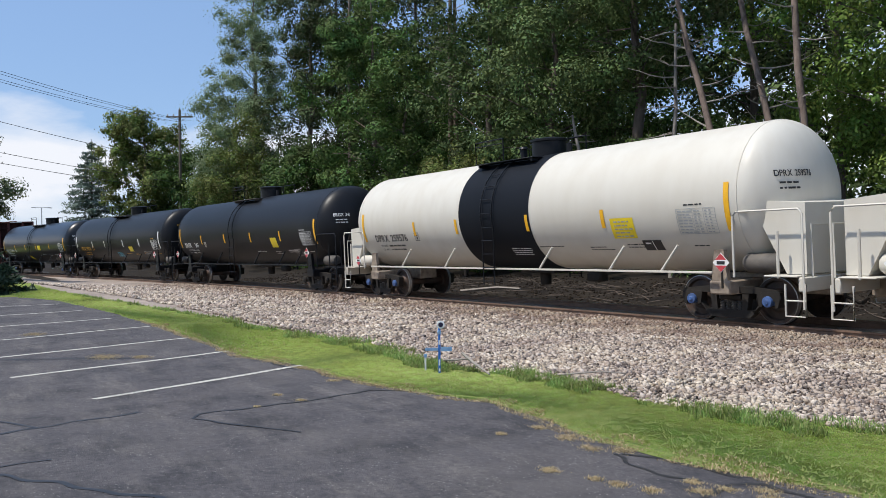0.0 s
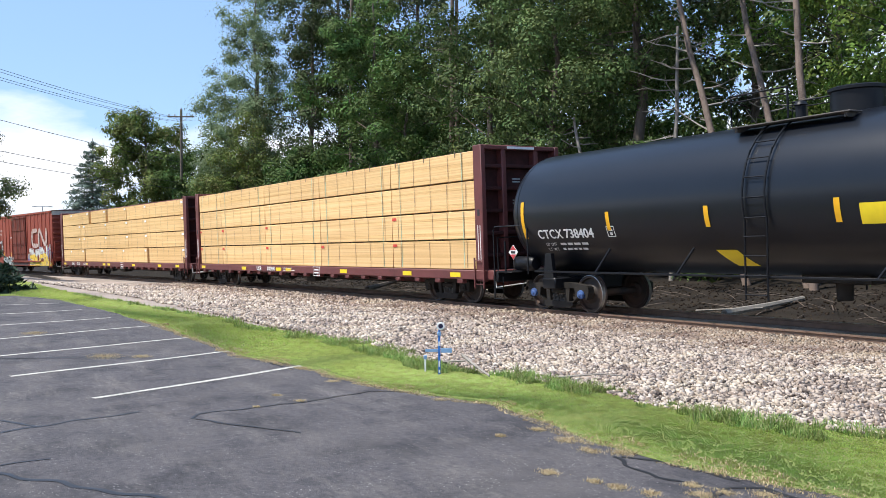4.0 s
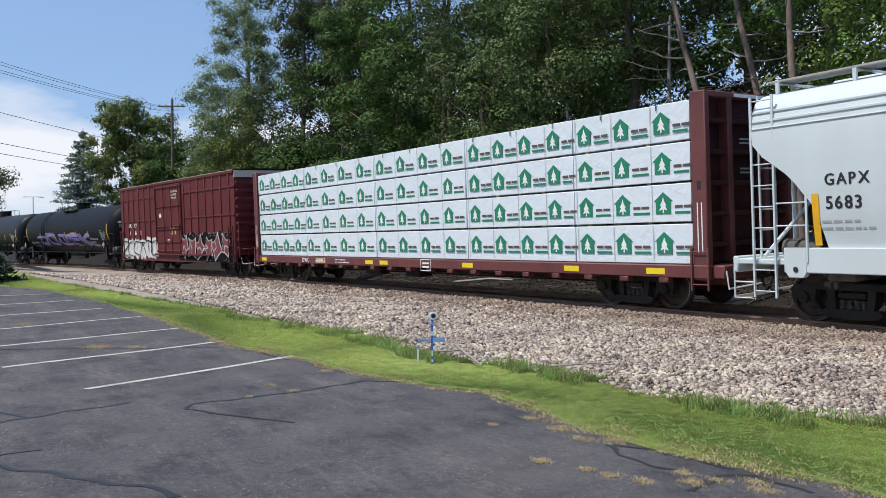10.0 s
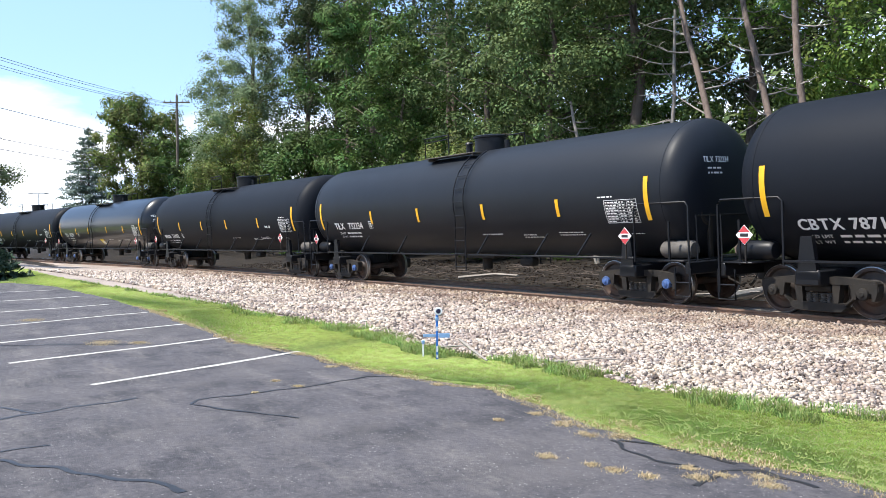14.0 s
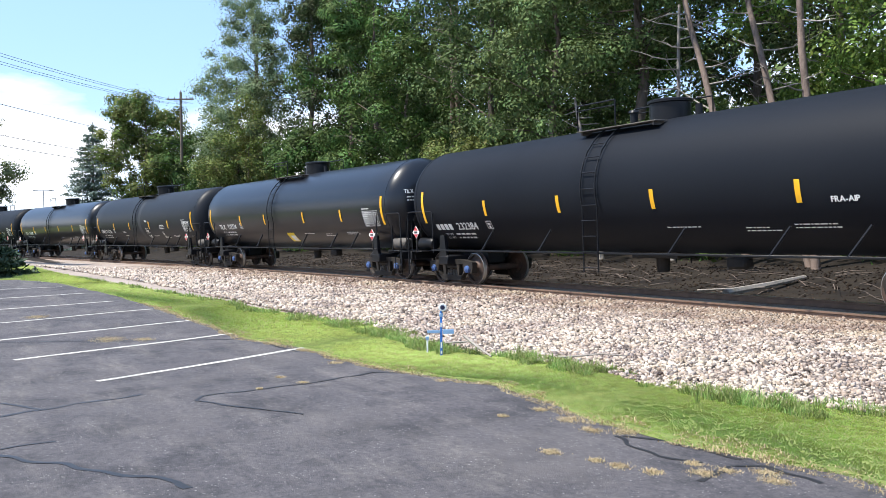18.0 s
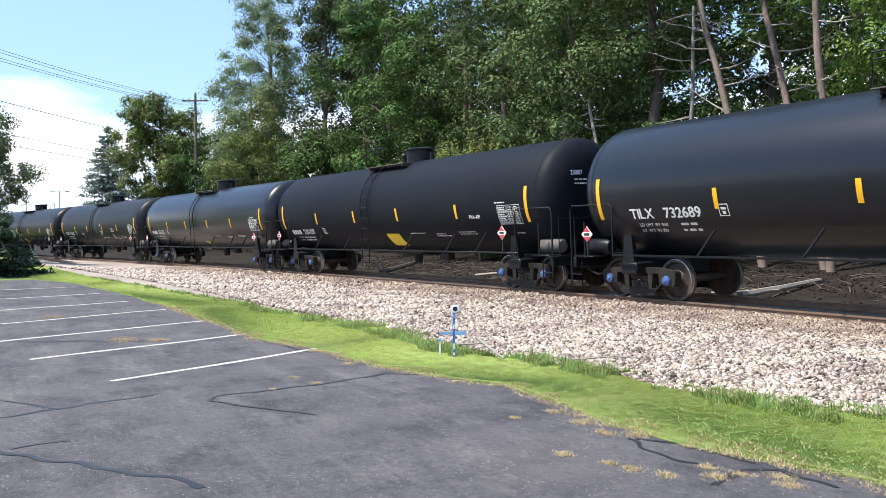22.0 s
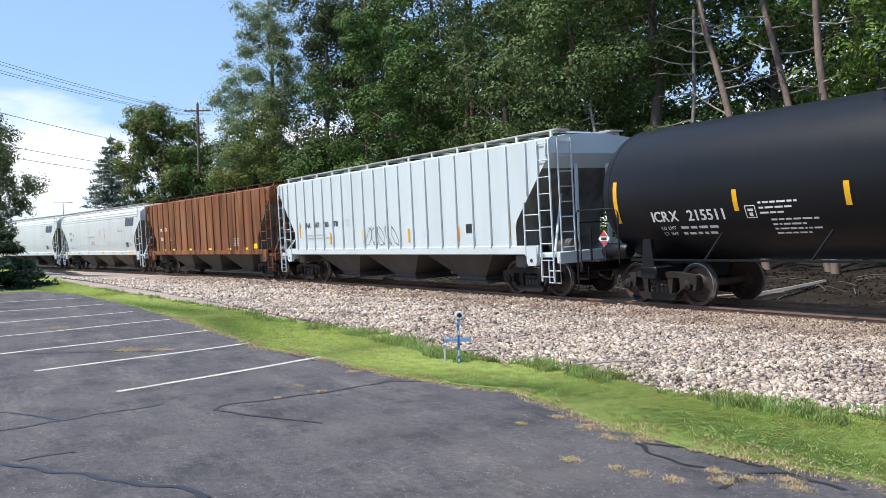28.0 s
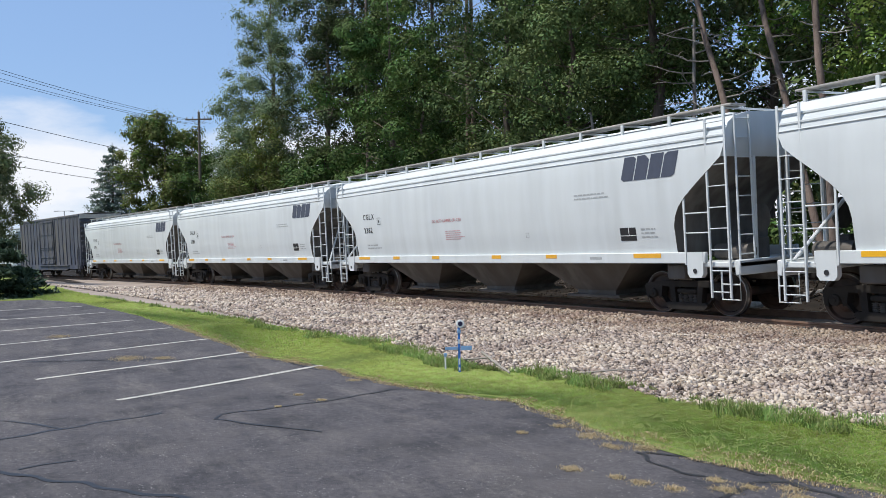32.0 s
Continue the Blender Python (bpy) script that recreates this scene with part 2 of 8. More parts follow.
RUST = mat("rusted_hopper_paint", (0.155, 0.055, 0.028), 0.9, var=0.27, scale=1.6, var2=0.2, scale2=0.6, dark=(0.036, 0.017, 0.013), hue=(0.34, 0.155, 0.075), stretch=(3.0, 1, 0.3), bump=0.2, bump_scale=30, spec=0.2)
OXIDE = mat("box_red_paint", (0.275, 0.056, 0.038), 0.68, var=0.15, scale=2.5, var2=0.17, scale2=0.6, dark=(0.16, 0.040, 0.030), hue=(0.31, 0.082, 0.055), stretch=(1.6, 1, 0.18), spec=0.22)
MAROON = mat("maroon_paint", (0.110, 0.0195, 0.021), 0.62, var=0.14, scale=2.5, var2=0.15, scale2=0.6, dark=(0.066, 0.014, 0.016), hue=(0.15, 0.032, 0.034), stretch=(1.4, 1, 0.2), spec=0.24)
CBRED = mat("centerbeam_red_paint", (0.13, 0.034, 0.032), 0.6, var=0.14, scale=4, var2=0.14, scale2=0.8, dark=(0.06, 0.02, 0.018), hue=(0.17, 0.05, 0.045))
BLUEBOX = mat("faded_blue_paint", (0.05, 0.07, 0.12), 0.7, var=0.2, scale=3, var2=0.2, scale2=0.6, dark=(0.03, 0.03, 0.04), hue=(0.12, 0.11, 0.10), stretch=(1, 1, 0.3))
ROOF = mat("galvanised_roof", (0.36, 0.34, 0.31), 0.55, metal=0.2, var=0.15, scale=4, var2=0.2, scale2=0.7, dark=(0.30, 0.26, 0.22))
PANEL = mat("pale_end_panel", (0.55, 0.53, 0.48), 0.6, var=0.15, scale=4, dark=(0.36, 0.32, 0.28))
CREAMGRIME = mat("grimy_cream_paint", (0.34, 0.28, 0.22), 0.7, var=0.25, scale=5, dark=(0.13, 0.10, 0.08), spec=0.25)
# Darker bay grey: the shade under ribbed cars is put into the colour.
DARKBAY = mat("shaded_bay_grey", (0.075, 0.071, 0.066), 0.75, var=0.22, scale=3, var2=0.2, scale2=0.7, dark=(0.03, 0.028, 0.026), hue=(0.11, 0.10, 0.092), stretch=(1, 1, 0.3), spec=0.25)
GRIME = mat("grimy_cast_steel", (0.017, 0.015, 0.0135), 0.75, var=0.2, scale=9, var2=0.2, scale2=2.0, dark=(0.008, 0.0075, 0.007), hue=(0.034, 0.028, 0.022), bump=0.2, spec=0.3)
GRIMEGREY = mat("grey_cast_steel", (0.05, 0.047, 0.044), 0.7, var=0.2, scale=9, var2=0.2, scale2=2.0, dark=(0.05, 0.045, 0.04), hue=(0.15, 0.13, 0.11), bump=0.2)
WHEEL = mat("rolled_wheel_steel", (0.036, 0.028, 0.024), 0.65, metal=0.2, var=0.2, scale=6, var2=0.2, scale2=2, dark=(0.028, 0.024, 0.021), hue=(0.12, 0.068, 0.048))
TREAD = mat("polished_tread_steel", (0.33, 0.32, 0.31), 0.35, metal=0.9, var=0.12, scale=12)
BLUECAP = mat("blue_bearing_cap_paint", (0.055, 0.12, 0.31), 0.55, var=0.24, scale=12, dark=(0.025, 0.035, 0.07))
YELLOW = mat("yellow_reflective_tape", (0.80, 0.42, 0.015), 0.4, var=0.08, scale=6)
YPAINT = mat("yellow_panel_paint", (0.80, 0.60, 0.02), 0.45, var=0.05, scale=6)
LETTER = mat("white_lettering_paint", (0.78, 0.78, 0.76), 0.5, var=0.08, scale=10)
INK = mat("black_lettering_paint", (0.02, 0.02, 0.022), 0.5, var=0.1, scale=10)
INKBLUE = mat("slate_lettering_paint", (0.06, 0.07, 0.10), 0.5, var=0.1, scale=6)
FADED = mat("faded_grey_print", (0.36, 0.38, 0.38), 0.6, var=0.15, scale=10)
ORANGE = mat("amber_lettering_paint", (0.70, 0.36, 0.03), 0.5, var=0.08, scale=10)
PINKINK = mat("faded_red_print", (0.56, 0.26, 0.27), 0.6, var=0.2, scale=10)
REDINK = mat("red_print_paint", (0.50, 0.05, 0.06), 0.5, var=0.1, scale=10)
WOOD = mat("fresh_sawn_lumber", (0.80, 0.535, 0.245), 0.75, var=0.24, scale=4.5, var2=0.14, scale2=0.9, dark=(0.46, 0.25, 0.09), hue=(0.84, 0.60, 0.32), stretch=(0.05, 1, 13), random=0.07, spec=0.2)
WOODEND = mat("lumber_end_grain", (0.40, 0.24, 0.11), 0.8, var=0.2, scale=20, dark=(0.22, 0.12, 0.05))
WRAP = mat("white_lumber_wrap", (0.66, 0.73, 0.77), 0.4, var=0.06, scale=2.5, var2=0.06, scale2=1.2, dark=(0.62, 0.66, 0.70), hue=(0.72, 0.78, 0.81), bump=1.0, bump_scale=5.0)
GREENINK = mat("green_print", (0.012, 0.20, 0.11), 0.5, var=0.08, scale=6)
STRAP = mat("dark_steel_strap", (0.10, 0.07, 0.05), 0.5, var=0.1, scale=6)
TAG = mat("white_paper_tag", (0.80, 0.80, 0.78), 0.6, var=0.05, scale=6)
SPRAY_W = mat("white_spray_paint", (0.62, 0.62, 0.60), 0.6, var=0.2, scale=5)
SPRAY_P = mat("lilac_spray_paint", (0.40, 0.33, 0.66), 0.5, var=0.15, scale=4)
SPRAY_V = mat("violet_spray_paint", (0.09, 0.05, 0.24), 0.5, var=0.15, scale=4)
SPRAY_Y = mat("yellow_spray_paint", (0.75, 0.50, 0.05), 0.5, var=0.15, scale=3)
SPRAY_R = mat("crimson_spray_paint", (0.17, 0.022, 0.032), 0.5, var=0.15, scale=4)
SPRAY_K = mat("black_spray_paint", (0.010, 0.010, 0.012), 0.9, var=0.15, scale=4, spec=0.08)
SPRAY_C = mat("cyan_spray_paint", (0.08, 0.42, 0.60), 0.5, var=0.15, scale=4)

# ---- mesh helpers ----
class Shape:
    """Collects vertices and faces of one mesh."""

    def __init__(self):
        self.v, self.f = [], []

    def quadgrid(self, rows, close=False):
        n, base = len(rows[0]), len(self.v)
        for r in rows:
            self.v.extend(tuple(p) for p in r)
        for i in range(len(rows) - 1):
            for j in range(n if close else n - 1):
                k = (j + 1) % n
                self.f.append((base + i * n + j, base + i * n + k, base + (i + 1) * n + k, base + (i + 1) * n + j))
        return self

    def poly(self, pts):
        base = len(self.v)
        self.v.extend(tuple(p) for p in pts)
        self.f.append(tuple(range(base, base + len(pts))))
        return self

    def box(self, x0, x1, y0, y1, z0, z1, c=0.0, m=None):
        """Box, with chamfered edges when c is given."""
        if c <= 0:
            p = [(x, y, z) for z in (z0, z1) for x, y in ((x0, y0), (x1, y0), (x1, y1), (x0, y1))]
            fs = [(3, 2, 1, 0), (4, 5, 6, 7), (0, 1, 5, 4), (1, 2, 6, 5), (2, 3, 7, 6), (3, 0, 4, 7)]
        else:
            c = min(c, (x1 - x0) * 0.45, (y1 - y0) * 0.45, (z1 - z0) * 0.45)
            def ring(d, z):
                return [(x0 + d, y0 + c, z), (x0 + c, y0 + d, z), (x1 - c, y0 + d, z), (x1 - d, y0 + c, z),
                        (x1 - d, y1 - c, z), (x1 - c, y1 - d, z), (x0 + c, y1 - d, z), (x0 + d, y1 - c, z)]
            p = ring(c, z0) + ring(0, z0 + c) + ring(0, z1 - c) + ring(c, z1)
            fs = [tuple(range(7, -1, -1)), tuple(range(24, 32))]
            for r in range(3):
                for j in range(8):
                    k = (j + 1) % 8
                    fs.append((r * 8 + j, r * 8 + k, r * 8 + 8 + k, r * 8 + 8 + j))
        base = len(self.v)
        self.v.extend(tuple(m @ Vector(q)) if m else q for q in p)
        self.f.extend(tuple(base + i for i in q) for q in fs)
        return self

    def rod(self, a, b, r, n=8, r2=None, caps=True):
        a, b = Vector(a), Vector(b)
        d = (b - a).normalized()
        e1 = d.cross(Vector((0, 0, 1)) if abs(d.z) < 0.9 else Vector((1, 0, 0))).normalized()
        e2 = d.cross(e1)
        r2 = r if r2 is None else r2
        rows = []
        for p, rr in ((a, r), (b, r2)):
            rows.append([p + (e1 * math.cos(t) + e2 * math.sin(t)) * rr for t in (2 * math.pi * i / n for i in range(n))])
        base = len(self.v)
        self.quadgrid(rows, True)
        if caps:
            self.f.append(tuple(range(base + n - 1, base - 1, -1)))
            self.f.append(tuple(range(base + n, base + 2 * n)))
        return self

    def tube(self, pts, r, n=6, taper=None):
        """Pipe along a line of points."""
        pts = [Vector(p) for p in pts]
        rows = []
        for i, p in enumerate(pts):
            d = (pts[min(i + 1, len(pts) - 1)] - pts[max(i - 1, 0)]).normalized()
            e1 = d.cross(Vector((0, 0, 1)) if abs(d.z) < 0.9 else Vector((1, 0, 0))).normalized()
            e2 = d.cross(e1)
            rr = r if taper is None else r + (taper - r) * i / (len(pts) - 1)
            rows.append([p + (e1 * math.cos(t) + e2 * math.sin(t)) * rr for t in (2 * math.pi * k / n for k in range(n))])
        base = len(self.v)
        self.quadgrid(rows, True)
        self.f.append(tuple(range(base + n - 1, base - 1, -1)))
        self.f.append(tuple(range(base + (len(pts) - 1) * n, base + len(pts) * n)))
        return self

    def lathe(self, prof, axis="x", n=24, at=(0, 0, 0)):
        """Turned body: profile of (place along the axis, radius)."""
        rows = []
        for u, r in prof:
            ring = []
            for i in range(n):
                t = 2 * math.pi * i / n
                c, s = r * math.cos(t), r * math.sin(t)
                q = {"x": (u, c, s), "y": (c, u, s), "z": (c, s, u)}[axis]
                ring.append((q[0] + at[0], q[1] + at[1], q[2] + at[2]))
            rows.append(ring)
        base = len(self.v)
        self.quadgrid(rows, True)
        self.f.append(tuple(range(base, base + n)))
        self.f.append(tuple(range(base + (len(prof) - 1) * n, base + len(prof) * n)))
        return self

    def prism(self, outline, y0, y1):
        """Plate of an outline in x and z, from y0 to y1."""
        base, n = len(self.v), len(outline)
        self.v.extend((x, y0, z) for x, z in outline)
        self.v.extend((x, y1, z) for x, z in outline)
        self.f.append(tuple(range(base, base + n)))
        self.f.append(tuple(range(base + 2 * n - 1, base + n - 1, -1)))
        for i in range(n):
            j = (i + 1) % n
            self.f.append((base + i, base + n + i, base + n + j, base + j))
        return self

    def mesh(self, name, material, smooth=40.0):
        me = bpy.data.meshes.new(name)
        me.from_pydata(self.v, [], self.f)
        me.materials.append(material)
        if smooth:
            me.shade_smooth()
            me.set_sharp_from_angle(angle=radians(smooth))
        me.update()
        return me


KEPT = {}


def part(name, shape, material, parent, label="", at=None, smooth=40.0, key=None):
    """One mesh object under a thing or a part. With a key, alike parts share their mesh; shape may then be a function."""
    k = (key, material.name) if key else None
    if k and k in KEPT:
        me = KEPT[k]
    else:
        s = shape() if callable(shape) else shape
        me = s.mesh(name, material, smooth)
        if k:
            KEPT[k] = me
    ob = new(name, me)
    ob.parent = parent
    if at is not None:
        ob.matrix_basis = at
    if label:
        tagged(ob, label)
    return ob


def thing(name, shape, material, label, category, at=None, group="", kind="", smooth=40.0):
    me = shape.mesh(name, material, smooth) if shape else None
    ob = new(name, me)
    if at is not None:
        ob.matrix_basis = at
    return tagged(ob, label, category, group, kind)


def big_mesh(name, verts, faces, material, smooth=False):
    """Large mesh straight from arrays; faces all of one size."""
    me = bpy.data.meshes.new(name)
    verts, faces = np.asarray(verts, dtype=np.float32), np.asarray(faces, dtype=np.int32)
    k = faces.shape[1]
    me.vertices.add(len(verts)), me.loops.add(faces.size), me.polygons.add(len(faces))
    me.vertices.foreach_set("co", verts.ravel())
    me.loops.foreach_set("vertex_index", faces.ravel())
    me.polygons.foreach_set("loop_start", np.arange(0, faces.size, k, dtype=np.int32))
    me.materials.append(material)
    me.update(calc_edges=True)
    me.validate()
    if smooth:
        me.shade_smooth()
    return me


# ---- letters ----
GLYPH = {}


def make_glyphs(chars):
    """Turns the built-in font's letters into flat meshes, kept as lists."""
    obs = []
    for ch in chars:
        cu = bpy.data.curves.new("glyph", "FONT")
        cu.body, cu.size, cu.resolution_u = ch, 1.0, 3
        ob = bpy.data.objects.new("glyph", cu)
        scene.collection.objects.link(ob)
        obs.append((ch, ob, cu))
    dg = bpy.context.evaluated_depsgraph_get()
    for ch, ob, cu in obs:
        me = ob.evaluated_get(dg).to_mesh()
        vs = [(v.co.x, v.co.y) for v in me.vertices]
        GLYPH[ch] = (vs, [tuple(p.vertices) for p in me.polygons], min((v[0] for v in vs), default=0), max((v[0] for v in vs), default=0.3))
        ob.evaluated_get(dg).to_mesh_clear()
    for ch, ob, cu in obs:
        bpy.data.objects.remove(ob)
        bpy.data.curves.remove(cu)


make_glyphs("ABCDEFGHIJKLMNOPQRSTUVWXYZ0123456789-.")


def write(surf, text, x, v, h, stretch=1.0, gap=0.12, bold=0.045, mono=0.0):
    """Letters of height h laid on a surface from x on, at height v; mono spaces the figures evenly."""
    s, k = Shape(), h / 0.73
    for ch in text:
        if ch == " ":
            x += h * 0.55 * stretch
            continue
        vs, fs, lo, hi = GLYPH[ch]
        wide = (hi - lo) * k * stretch
        step = wide + gap * h
        q = x
        if mono and ch.isdigit():
            step = mono * h
            q = x + (step - gap * h - wide) / 2
        for n, (dx, dv) in enumerate(((0, 0),) if not bold else ((-1, 0.4), (1, -0.4), (0.3, 1), (-0.3, -1))):
            base = len(s.v)
            s.v.extend(surf(q + (p[0] - lo) * k * stretch + dx * bold * h, v + p[1] * k + dv * bold * h * 0.5, 0.006 + 0.0004 * n) for p in vs)
            s.f.extend(tuple(base + i for i in p) for p in fs)
        x += step
    return s


def bars(surf, rows, off=0.006):
    """Plain strips of unreadable writing: rows of (x0, x1, v, height)."""
    s = Shape()
    for x0, x1, v, h in rows:
        n = max(1, int(h / 0.08))
        s.quadgrid([[surf(x0, v + h * j / n, off), surf(x1, v + h * j / n, off)] for j in range(n + 1)])
    return s


def small_print(surf, x, v, rows, h=0.06, width=0.9, seed=1, off=0.006):
    """Several lines of small unreadable words as bars."""
    rnd, out = random.Random(seed), []
    for i in range(rows):
        p, end = x, x + width * rnd.uniform(0.65, 1.0)
        while p < end:
            w = h * rnd.uniform(0.8, 3.2)
            out.append((p, min(p + w, end + h), v - i * h * 1.7, h * 0.62))
            p += w + h * 0.55
    return bars(surf, out, off)


def patch(surf, x0, x1, v0, v1, off=0.006, nx=1, nv=4):
    s = Shape()
    s.quadgrid([[surf(x0 + (x1 - x0) * i / nx, v0 + (v1 - v0) * j / nv, off) for i in range(nx + 1)] for j in range(nv + 1)])
    return s


def table_print(surf, x0, x1, v0, v1, off=0.006):
    """Stencilled data panel: frame, rules and bars."""
    n = 8
    w, h = x1 - x0, v1 - v0
    rows = [(x0, x1, v0, 0.010), (x0, x1, v1 - 0.010, 0.010), (x0, x0 + 0.010, v0, h), (x1 - 0.010, x1, v0, h), (x0 + w * 0.42, x0 + w * 0.42 + 0.008, v0, h), (x0 + w * 0.7, x0 + w * 0.7 + 0.008, v0, h)]
    rnd = random.Random(int(x0 * 100) + 7)
    for i in range(n):
        v = v0 + h * (0.05 + 0.94 * i / n)
        rows.append((x0, x1, v - h * 0.03, 0.005))
        p = x0 + w * 0.04
        while p < x0 + w * rnd.uniform(0.28, 0.38):
            q = w * rnd.uniform(0.05, 0.12)
            rows.append((p, p + q, v, h * 0.05))
            p += q + w * 0.02
        for k in (0.46, 0.56, 0.74, 0.84):
            rows.append((x0 + w * k, x0 + w * (k + rnd.uniform(0.04, 0.08)), v, h * 0.05))
    return bars(surf, rows, off)


def stroke(surf, pts, r, off):
    """Thick painted line along points (x, v) on a surface."""
    s, n = Shape(), len(pts)
    a, b = [], []
    for i, (x, v) in enumerate(pts):
        x0, v0 = pts[max(i - 1, 0)]
        x1, v1 = pts[min(i + 1, n - 1)]
        d = math.hypot(x1 - x0, v1 - v0) or 1
        nx, nv = -(v1 - v0) / d, (x1 - x0) / d
        k = r * (1.0 if 0 < i < n - 1 else 0.6)
        a.append(surf(x + nx * k, v + nv * k, off)), b.append(surf(x - nx * k, v - nv * k, off))
    s.quadgrid([a, b])
    return s


def join(shapes):
    s = Shape()
    for o in shapes:
        base = len(s.v)
        s.v.extend(o.v)
        s.f.extend(tuple(base + i for i in q) for q in o.f)
    return s


BLOCKS = {"E": [[(0.9, 0.96), (0.15, 0.9), (0.12, 0.06), (0.92, 0.1)], [(0.15, 0.5), (0.7, 0.54)]], "M": [[(0.08, 0), (0.2, 0.95), (0.5, 0.3), (0.8, 1.0), (0.92, 0.02)]],
          "O": [[(0.3, 0.05), (0.08, 0.4), (0.25, 0.9), (0.7, 0.95), (0.92, 0.55), (0.7, 0.08), (0.3, 0.05)]], "F": [[(0.95, 0.98), (0.2, 0.88), (0.12, 0.0)], [(0.18, 0.46), (0.75, 0.52)]],
          "A": [[(0.05, 0), (0.45, 1.0), (0.62, 0.95), (0.95, 0)], [(0.25, 0.36), (0.8, 0.34)]], "U": [[(0.1, 1.0), (0.12, 0.3), (0.4, 0.03), (0.75, 0.1), (0.9, 1.05)]],
          "S": [[(0.9, 0.85), (0.4, 0.97), (0.14, 0.7), (0.82, 0.36), (0.7, 0.06), (0.08, 0.08)]], "K": [[(0.15, 1.0), (0.18, 0.0)], [(0.92, 1.0), (0.25, 0.5), (0.98, 0.0)]],
          "N": [[(0.1, 0), (0.15, 0.98), (0.8, 0.04), (0.9, 1.0)]]}


def segments(surf, pts, r, off, keep=None):
    """Thick straight-edged strokes, one small sheet per bit, each a hair over the last."""
    s, n = Shape(), 0
    for (xa, va), (xb, vb) in zip(pts, pts[1:]):
        d = math.hypot(xb - xa, vb - va) or 1
        ux, uv = (xb - xa) / d, (vb - va) / d
        m = max(2, int((d + 1.2 * r) / 0.09))
        for j in range(m):
            p, q = (-0.6 * r + (d + 1.2 * r) * k / m for k in (j, j + 1))
            if keep and not keep(va + uv * (p + q) / 2):
                continue
            s.poly([surf(xa + ux * f - uv * g, va + uv * f + ux * g, off + 0.0005 * n) for f, g in ((p, -r), (q, -r), (q, r), (p, r))])
        n += 1
    return s


def graffiti(surf, parent, x0, x1, v0, v1, letters, fill, line, seed, top=None, split=0.55, rim=None, back=None, fat=0.12, edge=0.045, floor=0.7):
    """Spray-painted block shapes, turned and flipped until they read as no word: each has its fill, outline and rim."""
    rnd = random.Random(seed)
    flat, surf = surf, lambda x, v, off: flat(x, max(v, floor), off)
    w, h = (x1 - x0) / len(letters), v1 - v0
    if back:
        blobs = [stroke(surf, [(x0 + w * (i + 0.1), v0 + h * rnd.uniform(0.3, 0.5)), (x0 + w * (i + 0.5), v0 + h * rnd.uniform(0.45, 0.6)), (x0 + w * (i + 1.0), v0 + h * rnd.uniform(0.3, 0.5))], h * rnd.uniform(0.5, 0.62), 0.001 + 0.0003 * i) for i in range(len(letters))]
        part("graffiti_cloud", join(blobs), back, parent, "spray-painted cloud behind the lettering", smooth=0)
    for i, ch in enumerate(letters):
        k, tilt, lift = rnd.uniform(0.88, 1.1), rnd.uniform(-0.14, 0.14), rnd.uniform(-0.04, 0.06)
        fx, fv = i % 2 == 0, i % 3 == 1
        lines = [[(x0 + w * (i + 0.5 + ((0.5 - px) if fx else (px - 0.5)) * 1.12 + rnd.uniform(-0.1, 0.1) + tilt * (pv - 0.5)), v0 + h * (lift + 0.06 + 0.88 * (1 - pv if fv else pv) * k + rnd.uniform(-0.06, 0.06))) for px, pv in st] for st in BLOCKS[ch]]
        r, cut = w * fat, v0 + h * (split + 0.08 * math.sin(i * 2.1))
        o = 0.0012 * i
        let = part("graffiti_letter", join([segments(surf, st, r, 0.012 + o + 0.003 * n, (lambda v: v < cut) if top else None) for n, st in enumerate(lines)]), fill, parent, "spray-painted block letter", smooth=0)
        part("graffiti_outline", join([segments(surf, st, r + edge, 0.007 + o, None) for st in lines]), line, let, "spray-painted outline", smooth=0)
        if rim:
            part("graffiti_rim", join([segments(surf, st, r + edge * 1.8, 0.003 + o, None) for st in lines]), rim, let, "spray-painted outer rim", smooth=0)
        if top:
            part("graffiti_fade", join([segments(surf, st, r, 0.012 + o + 0.003 * n, lambda v: v >= cut) for n, st in enumerate(lines)]), top, let, "spray-painted pale upper half", smooth=0)


